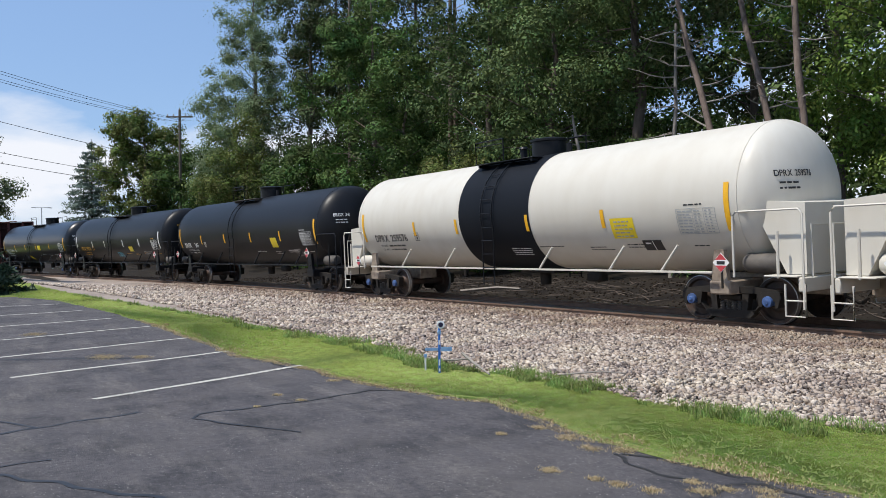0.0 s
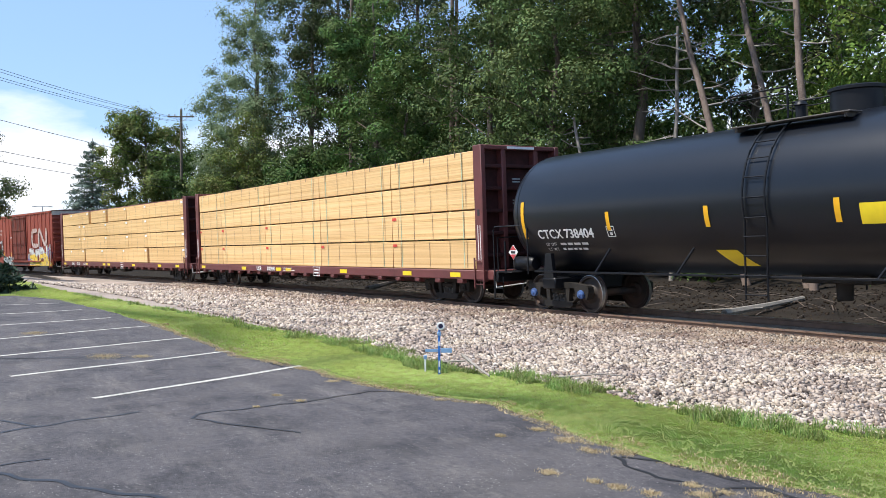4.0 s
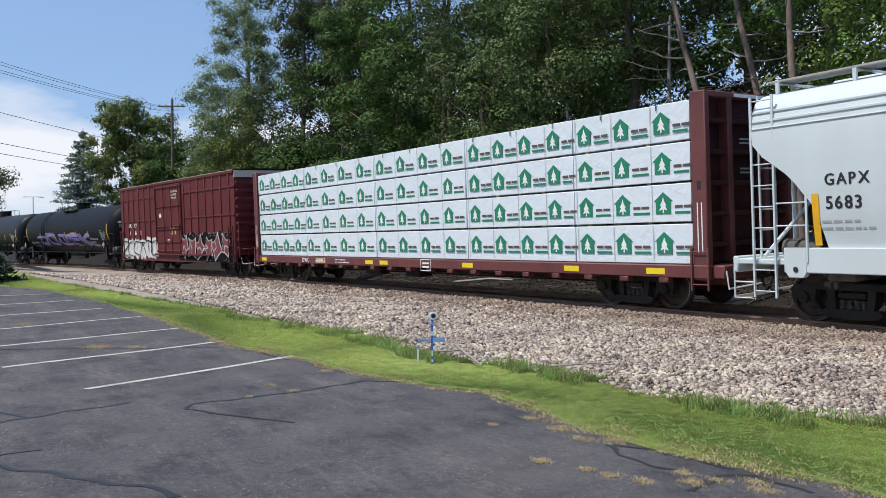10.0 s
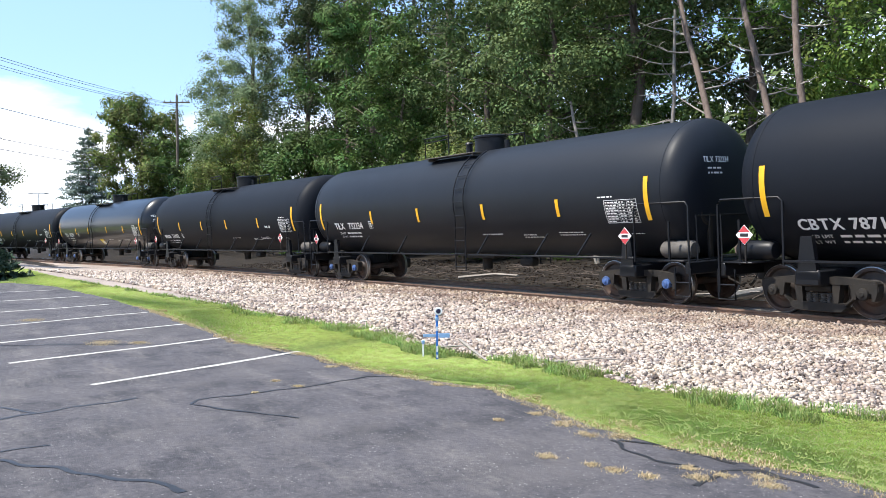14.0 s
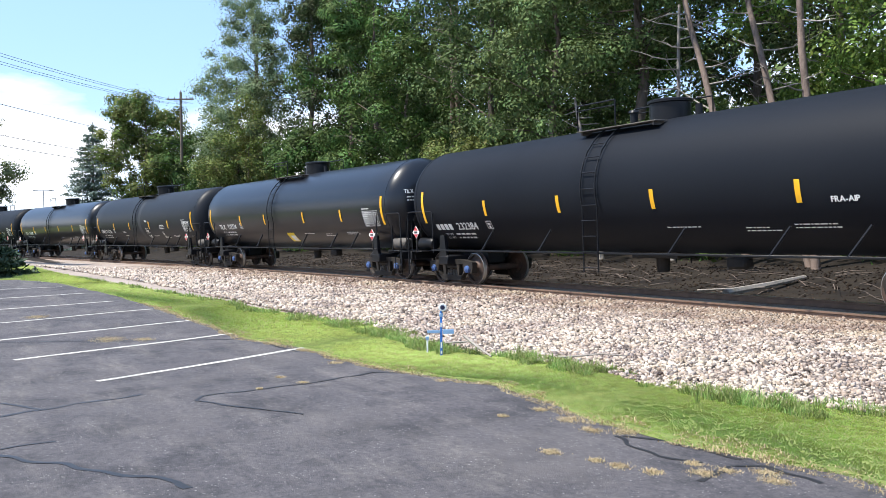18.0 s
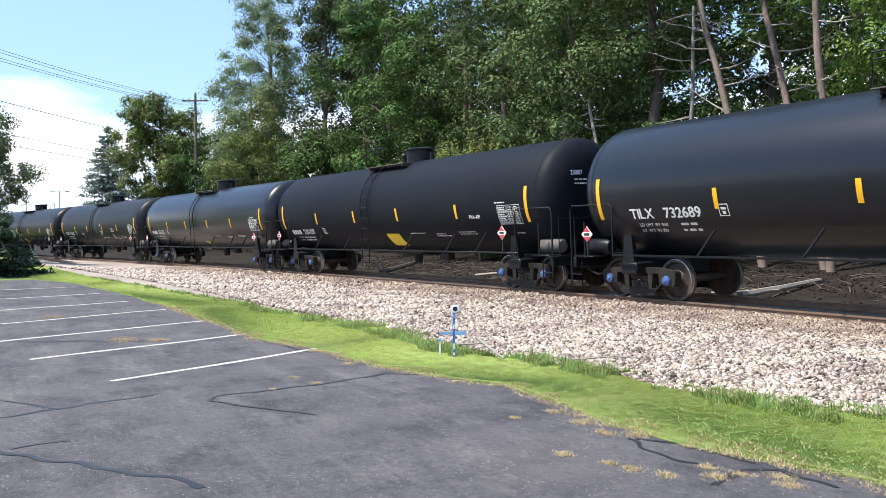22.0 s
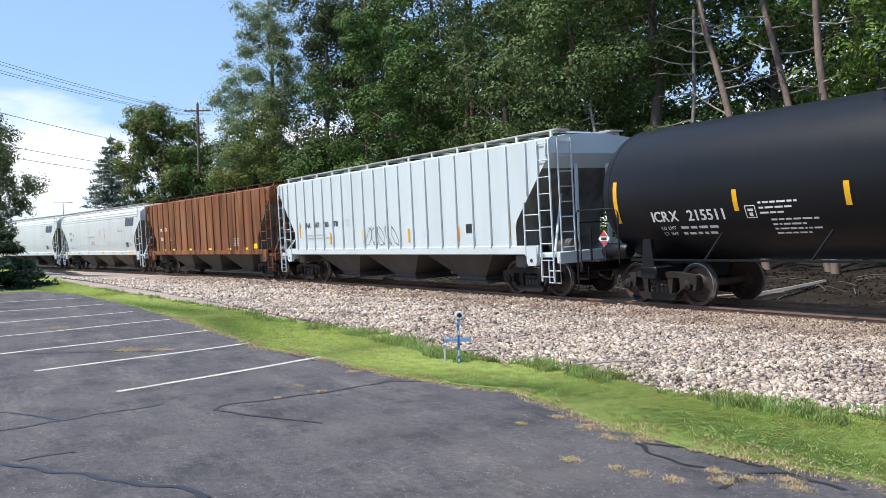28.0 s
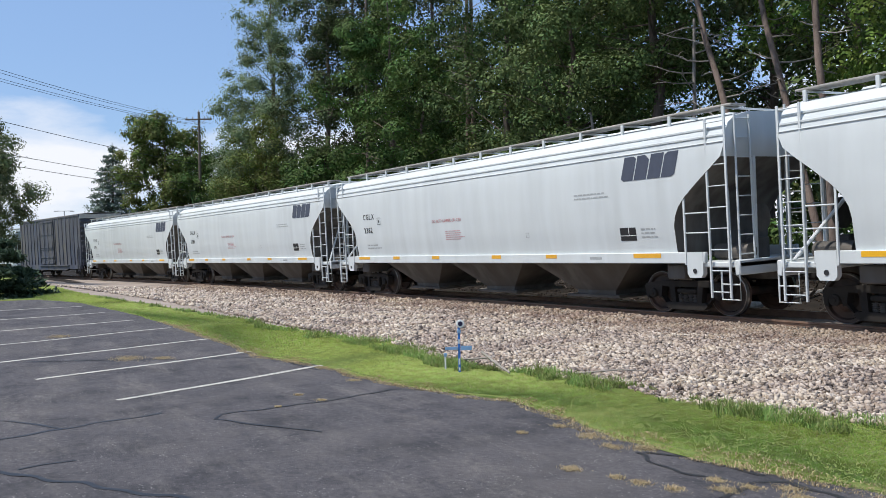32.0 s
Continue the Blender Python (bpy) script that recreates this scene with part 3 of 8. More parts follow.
def bubbles(surf, parent, x0, x1, v0, v1, n, fill, line, seed, floor=0.68):
    """Throw-up: round painted blobs with thin scrawled contours."""
    rnd = random.Random(seed)
    flat, surf = surf, lambda x, v, off: flat(x, max(v, floor), off)
    w, h = (x1 - x0) / n, v1 - v0
    for i in range(n):
        cx, cv, ph, lobes = x0 + w * (i + 0.5), v0 + h * rnd.uniform(0.46, 0.54), rnd.uniform(0, 6), rnd.choice((2, 3, 3, 4))
        rad = [1 + 0.12 * math.sin(lobes * a + ph) + 0.10 * math.sin(7 * a + 2 * ph) for a in (2 * math.pi * k / 28 for k in range(28))]
        ring = [(cx + w * 0.62 * rad[k] * math.cos(2 * math.pi * k / 28), cv + h * 0.5 * rad[k] * math.sin(2 * math.pi * k / 28)) for k in range(28)]
        blob = part("graffiti_blob", Shape().poly([surf(x, v, 0.004 + 0.0012 * i) for x, v in ring]), fill, parent, "spray-painted round blob", smooth=0)
        for st in BLOCKS[rnd.choice("ESKNAUMF")]:
            scrawl = [(cx + w * (pv - 0.5) * 1.15, cv + h * (0.5 - px) * 0.86 + rnd.uniform(-0.05, 0.05)) for px, pv in st]
            part("scrawl", spray(surf, scrawl, 0.030, 0.020 + 0.0012 * i, 5), line, blob, "thin sprayed contour", smooth=0)
            part("scrawl", spray(surf, [(x + 0.10, v - 0.07) for x, v in scrawl], 0.013, 0.028 + 0.0012 * i, 5), line, blob, "thin sprayed contour", smooth=0)


def shards(surf, parent, x0, x1, v0, v1, n, fill, line, back, seed, floor=0.7):
    """Jagged painted shards with pale edges on a dark sprayed ground."""
    rnd = random.Random(seed)
    flat, surf = surf, lambda x, v, off: flat(x, max(v, floor), off)
    w, h = (x1 - x0) / n, v1 - v0
    ground = [(x0 - 0.25 + (x1 - x0 + 0.5) * k / 20, v1 + 0.03 + 0.12 * math.sin(k * 1.9) * math.sin(k * 0.7)) for k in range(21)]
    part("graffiti_cloud", Shape().quadgrid([[surf(x, v0 - 0.05, 0.001) for x, _ in ground], [surf(x, (v0 + v) / 2, 0.001) for x, v in ground], [surf(x, v, 0.001) for x, v in ground]]), back, parent, "dark sprayed ground behind the shards", smooth=0)
    for i in range(n):
        cx, cv, ph = x0 + w * (i + 0.5), v0 + h * rnd.uniform(0.44, 0.56), rnd.uniform(0, 6.28)
        m = rnd.choice((7, 8, 9, 10))
        out = []
        for k in range(m):
            a = ph + 2 * math.pi * k / m
            q = rnd.uniform(0.82, 1.12) if k % 2 else rnd.uniform(0.40, 0.68)
            out.append((cx + w * 0.70 * q * math.cos(a), min(v1 + 0.12, cv + h * 0.56 * q * math.sin(a))))
        for name, k, m2, off, lab in (("graffiti_edge", 1.0, line, 0.006, "pale sprayed edge"), ("graffiti_shard", 0.86, fill, 0.012, "crimson sprayed shard")):
            part(name, Shape().poly([surf(cx + (x - cx) * k, cv + (v - cv) * k, off + 0.0008 * i) for x, v in out]), m2, parent, lab, smooth=0)
        a, b = rnd.sample(out, 2)
        part("graffiti_slash", spray(surf, [a, (cx, cv), b], 0.03, 0.024 + 0.0008 * i, 4), line, parent, "pale sprayed slash", smooth=0)


def spray(surf, pts, r, off, width=7):
    """Tapering sprayed stroke."""
    pts = bend(pts, width)
    n, a, b = len(pts), [], []
    for i, (x, v) in enumerate(pts):
        (xa, va), (xb, vb) = pts[max(i - 1, 0)], pts[min(i + 1, n - 1)]
        d = math.hypot(xb - xa, vb - va) or 1
        k = r * math.sin(math.pi * (0.04 + 0.92 * i / (n - 1))) ** 0.7
        a.append(surf(x - (vb - va) / d * k, v + (xb - xa) / d * k, off)), b.append(surf(x + (vb - va) / d * k, v - (xb - xa) / d * k, off))
    return Shape().quadgrid([a, b])


def bend(pts, n=5):
    """Rounds a line of points off."""
    out, m = [], len(pts)
    for i in range(m - 1):
        p0, p1, p2, p3 = pts[max(i - 1, 0)], pts[i], pts[i + 1], pts[min(i + 2, m - 1)]
        for j in range(n):
            t = j / n
            out.append(tuple(0.5 * (2 * b + (c - a) * t + (2 * a - 5 * b + 4 * c - d) * t * t + (3 * b - a - 3 * c + d) * t ** 3) for a, b, c, d in zip(p0, p1, p2, p3)))
    return out + [pts[-1]]


# ---- the track's line ----
RADIUS, YC, RAIL, CANT = 375.0, 14.5, 0.258, 2.2
BEND_A, BEND_B = -95.0, 25.0


def on_track(s):
    """Place and heading at s metres along the track; bent between BEND_A and BEND_B, straight beyond."""
    c = min(max(s, BEND_A), BEND_B)
    a = c / RADIUS
    x, y = RADIUS * math.sin(a), YC - RADIUS * (1 - math.cos(a))
    return x + (s - c) * math.cos(a), y - (s - c) * math.sin(a), -a


def track_pose(s, z=RAIL):
    x, y, h = on_track(s)
    return Matrix.Translation((x, y, z)) @ Matrix.Rotation(h, 4, "Z") @ Matrix.Rotation(radians(CANT), 4, "X")


def lot_rise(x):
    return 0.021 * min(max(-x - 11, 0), 17)


def ground_z(x, y):
    """Height of the open ground."""
    z = lot_rise(x) * min(max((8.5 - y) / 4, 0), 1) + 0.05 * min(max((y - 6) / 3, 0), 1)
    off = y - on_track(x)[1]
    if off > 4:
        z += 0.09 * min(off - 4, 14)
    return z


EDGE_X = (-60, -31, -29.5, -27.3, -22.8, -19.3, -16.1, -13.1, -11.5, -9.9, -8.7, -7.8, -6.7, -5.7, -4.9, -4.4, -3.6, 30)
EDGE_Y = (1.5, 2.0, 2.4, 3.0, 3.6, 3.97, 4.09, 4.17, 4.66, 4.73, 4.97, 5.3, 5.15, 5.02, 5.07, 5.17, 5.28, 5.9)
GRASS_X = (-95, -45, -31, -26.2, -22.2, -19.5, -16.3, -14.5, -12.8, -11.2, -9.6, -9.1, -7.7, -6.35, -5.4, -4.7, -4.4, 30)
GRASS_Y = (2.0, 3.2, 3.6, 4.1, 4.98, 5.67, 5.89, 6.36, 6.65, 6.29, 6.05, 6.6, 6.7, 6.67, 6.83, 7.13, 7.29, 8.2)


def wob(x, k, amp):
    return amp * (noise.noise((x * k, 3.1, 0.4)) + 0.5 * noise.noise((x * k * 2.7, 8.0, 1.2)))


def lot_edge(x):
    return float(np.interp(x, EDGE_X, EDGE_Y)) + wob(x, 1.5, 0.06)


def grass_edge(x):
    return float(np.interp(x, GRASS_X, GRASS_Y)) + wob(x, 1.1, 0.13)

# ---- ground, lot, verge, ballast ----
# Earth set darker than soil: shade on the bank is part of the colour.
EARTH = mat("shaded_litter_earth", (0.0145, 0.0108, 0.0080), 0.95, var=0.25, scale=9, var2=0.24, scale2=0.9, dark=(0.007, 0.0055, 0.0045), hue=(0.028, 0.0215, 0.0155), bump=1.0, bump_scale=11, spec=0.2)
ASPHALT = asphalt_mat()
SEALANT = mat("tar_crack_filler", (0.018, 0.018, 0.020), 0.5, var=0.1, scale=20)
LINE = mat("worn_lot_paint", (0.47, 0.45, 0.40), 0.8, var=0.25, scale=14, var2=0.2, scale2=3, dark=(0.25, 0.24, 0.22))
TURF = mat("mown_turf", (0.150, 0.205, 0.058), 0.95, var=0.22, scale=60, var2=0.2, scale2=9.0, dark=(0.095, 0.130, 0.036), hue=(0.20, 0.22, 0.075), bump=0.5, bump_scale=70, spec=0.1)
BLADE = island_mat("grass_blades", [(0.246, 0.334, 0.080), (0.361, 0.456, 0.120), (0.443, 0.532, 0.152), (0.492, 0.471, 0.224), (0.295, 0.395, 0.096), (0.410, 0.502, 0.144)], 0.8, 0.5, 0.15, 0.2, 7.0)
TALLBLADE = island_mat("tall_grass_blades", [(0.125, 0.194, 0.055), (0.195, 0.288, 0.078), (0.265, 0.360, 0.109), (0.343, 0.331, 0.156)], 0.75, 0.45, 0.2, 0.3, 4.0)
DRY = island_mat("dry_grass", [(0.40, 0.29, 0.16), (0.54, 0.44, 0.27), (0.31, 0.22, 0.12), (0.44, 0.40, 0.21)], 0.9, 0.2)
GRAVEL = mat("crushed_limestone", (0.33, 0.275, 0.23), 0.9, var=0.28, scale=22, var2=0.2, scale2=0.5, dark=(0.14, 0.11, 0.09), hue=(0.38, 0.31, 0.26), bump=1.0, bump_scale=30)
STONE = island_mat("ballast_stones", [(0.230, 0.175, 0.135), (0.432, 0.354, 0.288), (0.534, 0.451, 0.377), (0.350, 0.276, 0.214), (0.626, 0.543, 0.470), (0.294, 0.248, 0.219), (0.092, 0.074, 0.065), (0.561, 0.469, 0.391)], 0.9, 0.0, 0.2, 0.2, 0.9, 0, 0.6)
RAILSIDE = mat("rusty_rail_steel", (0.20, 0.125, 0.088), 0.8, var=0.2, scale=5, var2=0.2, scale2=0.8, dark=(0.09, 0.056, 0.04), hue=(0.20, 0.13, 0.09), stretch=(1, 1, 1))
RAILTOP = mat("worn_rail_head", (0.30, 0.28, 0.27), 0.3, metal=0.9, var=0.15, scale=3)
TIE = mat("creosoted_tie", (0.055, 0.045, 0.038), 0.9, var=0.2, scale=4, dark=(0.03, 0.025, 0.022), hue=(0.09, 0.075, 0.06), stretch=(1, 8, 8), bump=0.3, bump_scale=20)

far = [-1500, -700, -300, -150]
xs = far + [-110 + 2.5 * i for i in range(57)] + [60, 150, 400, 1500]
ys = [-1500, -500, -150, -60, -20] + [-10 + 2.0 * i for i in range(36)] + [75, 100, 200, 600, 1500]
g = Shape()
g.quadgrid([[(x, y, (ground_z(x, y) if -120 < x < 60 and -25 < y < 110 else 0.0) - 0.09 + 0.03 * noise.noise((x * 0.4, y * 0.4, 0))) for x in xs] for y in ys][::-1])
ground = thing("ground", g, EARTH, "brown earth with leaf litter, darkened for bank shade, reaching to the horizon", "ground", kind="structure", smooth=80)


def strip(xs, lo, hi, n, z):
    """Ground layer between two lines lo(x) and hi(x)."""
    s = Shape()
    s.quadgrid([[(x, lo(x) + (hi(x) - lo(x)) * j / n, z(x, lo(x) + (hi(x) - lo(x)) * j / n, j / n)) for x in xs] for j in range(n + 1)][::-1])
    return s


lx = [-31 + 0.25 * i for i in range(136)] + [5 + 2 * i for i in range(12)]
lot = strip(lx, lambda x: -40.0, lot_edge, 40, lambda x, y, k: lot_rise(x) * min(1, max((8.5 - y) / 4, 0)) + 0.012 * noise.noise((x * 0.5, y * 0.5, 0)))
parking_lot = thing("parking_lot", lot, ASPHALT, "worn dark asphalt parking lot with sealed cracks", "parking lot", kind="structure", smooth=80)


def lot_z(x, y):
    return lot_rise(x) * min(1, max((8.5 - y) / 4, 0)) + 0.012 * noise.noise((x * 0.5, y * 0.5, 0))


def ground_line(pts, w, lift, step=0.12, rag=0.0):
    """Flat band along points on the lot."""
    s, a, b = Shape(), [], []
    P = [Vector(p) for p in pts]
    for p, q in zip(P, P[1:]):
        n = max(2, int((q - p).length / step))
        d = (q - p).normalized()
        e = Vector((-d.y, d.x))
        for i in range(n + 1):
            c = p + (q - p) * i / n
            c = c + e * rag * noise.noise((c.x * 3, c.y * 3, 2.0))
            k = w * (0.5 + (0.35 * noise.noise((c.x * 5, c.y * 5, 5.0)) if rag else 0.03 * noise.noise((c.x * 9, c.y * 9, 5.0))))
            for l, sg in ((a, 1), (b, -1)):
                l.append((c.x + e.x * k * sg, c.y + e.y * k * sg, lot_z(c.x + e.x * k * sg, c.y + e.y * k * sg) + lift))
    s.quadgrid([b, a])
    return s


for (xa, ya), (xb, yb) in (((-10.6, 1.5), (-11.85, 4.62)), ((-12.8, 0.76), (-14.0, 4.3)), ((-14.9, 0.2), (-16.14, 3.98)), ((-17.3, 0.1), (-18.6, 3.75)),
                           ((-19.9, 0.0), (-20.9, 3.35)), ((-22.7, -0.1), (-23.4, 3.05)), ((-25.8, -0.2), (-26.1, 2.8))):
    part("stripe", ground_line([(xa, ya), (xb, yb)], 0.10, 0.005), LINE, parking_lot, "faded white parking stripe")
for w, pts in ((0.07, [(-9.04, 4.79), (-9.32, 4.5), (-9.1, 3.9), (-8.98, 3.1), (-8.95, 2.3), (-8.75, 2.2), (-8.2, 2.45), (-7.5, 2.88)]),
               (0.09, [(-8.9, 0.0), (-9.11, 0.61), (-9.3, 1.11), (-9.4, 1.8)]), (0.07, [(-10.1, 0.2), (-9.2, 0.78)]),
               (0.11, [(-7.8, 0.1), (-7.17, 0.47), (-6.31, 1.04), (-5.9, 1.36), (-5.72, 1.38)]), (0.06, [(-7.62, 0.3), (-7.7, 0.75)]),
               (0.07, [(-5.25, 4.75), (-4.98, 4.65), (-4.6, 4.62), (-4.3, 4.75)]), (0.08, [(-5.2, 4.8), (-4.9, 5.0), (-4.2, 5.03)]),
               (0.10, [(-3.98, 4.36), (-4.12, 4.81), (-3.98, 5.06), (-3.5, 5.0)]), (0.07, [(-12.1, 4.5), (-12.3, 4.25), (-11.5, 4.36)]),
               (0.06, [(-14.9, 0.5), (-14.32, 1.74), (-13.71, 2.92), (-13.2, 4.1)]), (0.045, [(-11.9, 4.5), (-12.6, 4.25), (-13.3, 4.2)])):
    part("crack_seal", ground_line(pts, w * 0.5, 0.004, 0.05, 0.07), SEALANT, parking_lot, "black tar filled crack")

vx = [-95 + 2.0 * i for i in range(20)] + [-54 + 0.3 * i for i in range(196)] + [6 + 2 * i for i in range(12)]
def verge_z(x, y, k):
    return ground_z(x, y) + 0.02 * (1 - k) + 0.03 * math.sin(math.pi * k) + 0.02 * noise.noise((x, y, 0)) - (0.02 if k < 0.05 else 0)


verge = strip(vx, lambda x: lot_edge(x) - 0.08 if x > -31 else lot_edge(x) - 25, lambda x: grass_edge(x) + 0.3, 10,
              verge_z)
verge_ob = thing("verge", verge, TURF, "strip of green grass between lot and ballast", "grass verge", kind="structure", smooth=80)


def ballast_z(x, off, k):
    """Ballast: from the grass up to the track's shoulder."""
    return 0.045 + 0.05 * k + 0.03 * noise.noise((x * 0.7, off * 0.7, 4))


bx = [-620 + 20 * i for i in range(26)] + [-100 + 1.0 * i for i in range(140)] + [40 + 20 * i for i in range(26)]


def ballast_rows():
    rows = []
    offs = (-1.0, -0.8, -0.6, -0.4, -0.25, -0.12, -0.04, 0.0)
    prof = ((-2.0, 0.06), (-1.3, 0.10), (-0.75, 0.085), (0.0, 0.10), (0.75, 0.14), (1.4, 0.16), (2.2, 0.15), (3.0, -0.02), (3.6, -0.1))
    for k in range(9):
        r = []
        for x in bx:
            y1 = on_track(x)[1] - 2.0
            y0 = min(grass_edge(x), y1 - 1.0) - 0.15 if x > -95 else y1 - 4
            y = y0 + (y1 - y0) * k / 9
            r.append((x, y, ground_z(x, y) * (1 - k / 9) + 0.06 * k / 9 + 0.035 * noise.noise((x * 0.8, y * 0.8, 4)) + (0.012 if k else -0.05)))
        rows.append(r)
    for o, z in prof:
        rows.append([(on_track(x)[0] - o * math.sin(on_track(x)[2]), on_track(x)[1] + o * math.cos(on_track(x)[2]), z + 0.02 * noise.noise((x, o, 4))) for x in bx])
    return rows


bed = Shape().quadgrid(ballast_rows()[::-1])
ballast = thing("ballast_bed", bed, GRAVEL, "pale crushed limestone ballast beside the track", "ballast", kind="structure", smooth=80)

# ---- railway track ----
rs = [-620 + 15 * i for i in range(35)] + [-95 + 2.0 * i for i in range(62)] + [40 + 15 * i for i in range(34)]
track = thing("railway_track", None, None, "single railway track with rusty steel rails on wooden ties", "railway track", kind="structure")


def rail_shape(side):
    prof = [(-0.037, 0.0), (0.037, 0.0), (0.037, -0.035), (0.012, -0.05), (0.012, -0.14), (0.07, -0.16), (0.07, -0.175), (-0.07, -0.175), (-0.07, -0.16), (-0.012, -0.14),
            (-0.012, -0.05), (-0.037, -0.035)]
    rows = []
    for s in rs:
        m = track_pose(s)
        rows.append([m @ Vector((0, side * 0.755 + p[0], p[1])) for p in prof])
    return Shape().quadgrid(rows, True)


for side in (-1, 1):
    r = part("rail", rail_shape(side), RAILSIDE, track, "rusty steel rail")
    top = Shape().quadgrid([[track_pose(s) @ Vector((0, side * 0.755 + q, 0.002)) for q in (-0.026, 0.026)] for s in rs])
    part("rail_head", top, RAILTOP, r, "polished running surface")
for i in range(150):
    part("tie", lambda: Shape().box(-0.115, 0.115, -1.3, 1.3, -0.17, 0, 0.015), TIE, track, at=track_pose(-66 + 0.5 * i, RAIL - 0.176), key="tie")

# ---- railcars: running gear ----
WHEELS = {-1: [], 1: []}
CARS = []


def wheelset_mesh():
    key = ("wheelset", "two")
    if key in KEPT:
        return KEPT[key]
    s = Shape()
    s.lathe([(-1.12, 0.07), (-0.85, 0.075), (-0.83, 0.09), (0.83, 0.09), (0.85, 0.075), (1.12, 0.07)], "y", 12)
    for sg in (-1, 1):
        prof = [(0.82, 0.10), (0.82, 0.19), (0.77, 0.24), (0.755, 0.36), (0.815, 0.385), (0.822, 0.44), (0.815, 0.455), (0.73, 0.46), (0.70, 0.482), (0.685, 0.478),
                (0.682, 0.40), (0.72, 0.36), (0.73, 0.2), (0.68, 0.17), (0.68, 0.1)]
        s.lathe([(sg * a, b) for a, b in prof], "y", 32)
    me = s.mesh("wheelset", WHEEL, 35)
    me.materials.append(TREAD)
    for p in me.polygons:
        r = math.hypot(p.center.x, p.center.z)
        if r > 0.448 and abs(p.center.y) > 0.72 or abs(abs(p.center.y) - 0.818) < 0.006 and r > 0.43:
            p.material_index = 1
    KEPT[key] = me
    return me


def side_frame_shape(sg):
    s = Shape()
    y0, y1 = (-1.08, -0.92) if sg < 0 else (0.92, 1.08)
    s.prism([(-1.15, 0.58), (-1.10, 0.67), (-0.55, 0.73), (0.55, 0.73), (1.10, 0.67), (1.15, 0.58), (1.15, 0.50), (0.62, 0.60), (-0.62, 0.60), (-1.15, 0.50)], y0, y1)
    s.prism([(-0.46, 0.12), (0.46, 0.12), (0.56, 0.20), (0.52, 0.27), (-0.52, 0.27), (-0.56, 0.20)], y0, y1)
    for q in (-1, 1):
        s.prism([(q * 0.56, 0.25), (q * 0.44, 0.14), (q * 0.74, 0.40), (q * 0.99, 0.50), (q * 1.0, 0.62), (q * 0.80, 0.56)][::q], y0 + 0.005, y1 - 0.005)
        s.prism([(q * 0.28, 0.22), (q * 0.40, 0.22), (q * 0.46, 0.64), (q * 0.31, 0.64)][::q], y0 + 0.01, y1 - 0.01)
        s.prism([(q * 0.64, 0.62), (q * 1.14, 0.64), (q * 1.13, 0.48), (q * 1.09, 0.35), (q * 1.03, 0.33), (q * 1.03, 0.47), (q * 0.75, 0.47), (q * 0.75, 0.35), (q * 0.68, 0.37)][::q], y0 - 0.01, y1 + 0.01)
    return s


def spring_shape(sg):
    prof = []
    for k in range(6):
        prof += [(0.252 + 0.032 * k, 0.048), (0.258 + 0.032 * k, 0.066), (0.266 + 0.032 * k, 0.066), (0.272 + 0.032 * k, 0.048)]
    return Shape().lathe(prof, "z", 10, (0, sg * 0.99, 0))


def bogie(car, x, cap=None, frame=None, turn=0.0):
    frame = frame or GRIME
    b = part("bogie", lambda: Shape().box(-0.2, 0.2, -0.93, 0.93, 0.44, 0.60, 0.03).box(-0.3, 0.3, -0.35, 0.35, 0.58, 0.72, 0.04).box(-0.26, 0.26, -1.06, -0.93, 0.46, 0.56, 0.02).box(-0.26, 0.26, 0.93, 1.06, 0.46, 0.56, 0.02),
             GRIME, car, "cast steel bogie", at=pose(x, 0, 0), key="bogie")
    for sg in (-1, 1):
        part("side_frame", lambda: side_frame_shape(sg), frame, b, key=("side_frame", sg), smooth=30)
        for q in (-0.2, -0.07, 0.07, 0.2):
            part("spring", lambda: spring_shape(sg), GRIMEGREY, b, at=pose(q, 0, 0), key=("spring", sg))
        for q in (-1, 1):
            part("bearing_cap", lambda: Shape().lathe([(sg * 1.06, 0.105), (sg * 1.10, 0.11), (sg * 1.14, 0.10), (sg * 1.15, 0.05), (sg * 1.165, 0.04)], "y", 14, (q * 0.889, 0, 0.457))
                 .box(q * 0.889 - 0.1, q * 0.889 + 0.1, min(sg * 0.9, sg * 1.05), max(sg * 0.9, sg * 1.05), 0.38, 0.55, 0.02), cap or frame, b, "blue bearing cap" if cap else "", key=("cap", sg, q))
    for q in (-1, 1):
        w = new("wheelset", wheelset_mesh())
        w.parent = b
        w.matrix_basis = pose(q * 0.889, 0, 0.457)
        WHEELS[q].append(w)
    return b


def coupler(car, x0, x1, sg):
    part("coupler", lambda: Shape().box(min(sg * x0, sg * (x1 - 0.16)), max(sg * x0, sg * (x1 - 0.16)), -0.09, 0.09, 0.78, 0.94, 0.02).box(sg * x1 - 0.17, sg * x1 + 0.17, -0.15, 0.13, 0.72, 1.0, 0.05)
         .box(sg * x1 - 0.04, sg * x1 + 0.04, -0.5, 0.1, 0.9, 0.93, 0.01), GRIME, car, "knuckle coupler", key=("coupler", round(x0, 2), round(x1, 2), sg))
    part("brake_hose", lambda: Shape().tube([(sg * (x1 - 0.35), -0.3, 0.80), (sg * (x1 - 0.25), -0.32, 0.55), (sg * (x1 - 0.05), -0.2, 0.42), (sg * x1, -0.1, 0.45)], 0.03), GRIME, car, key=("hose", round(x1, 2), sg))


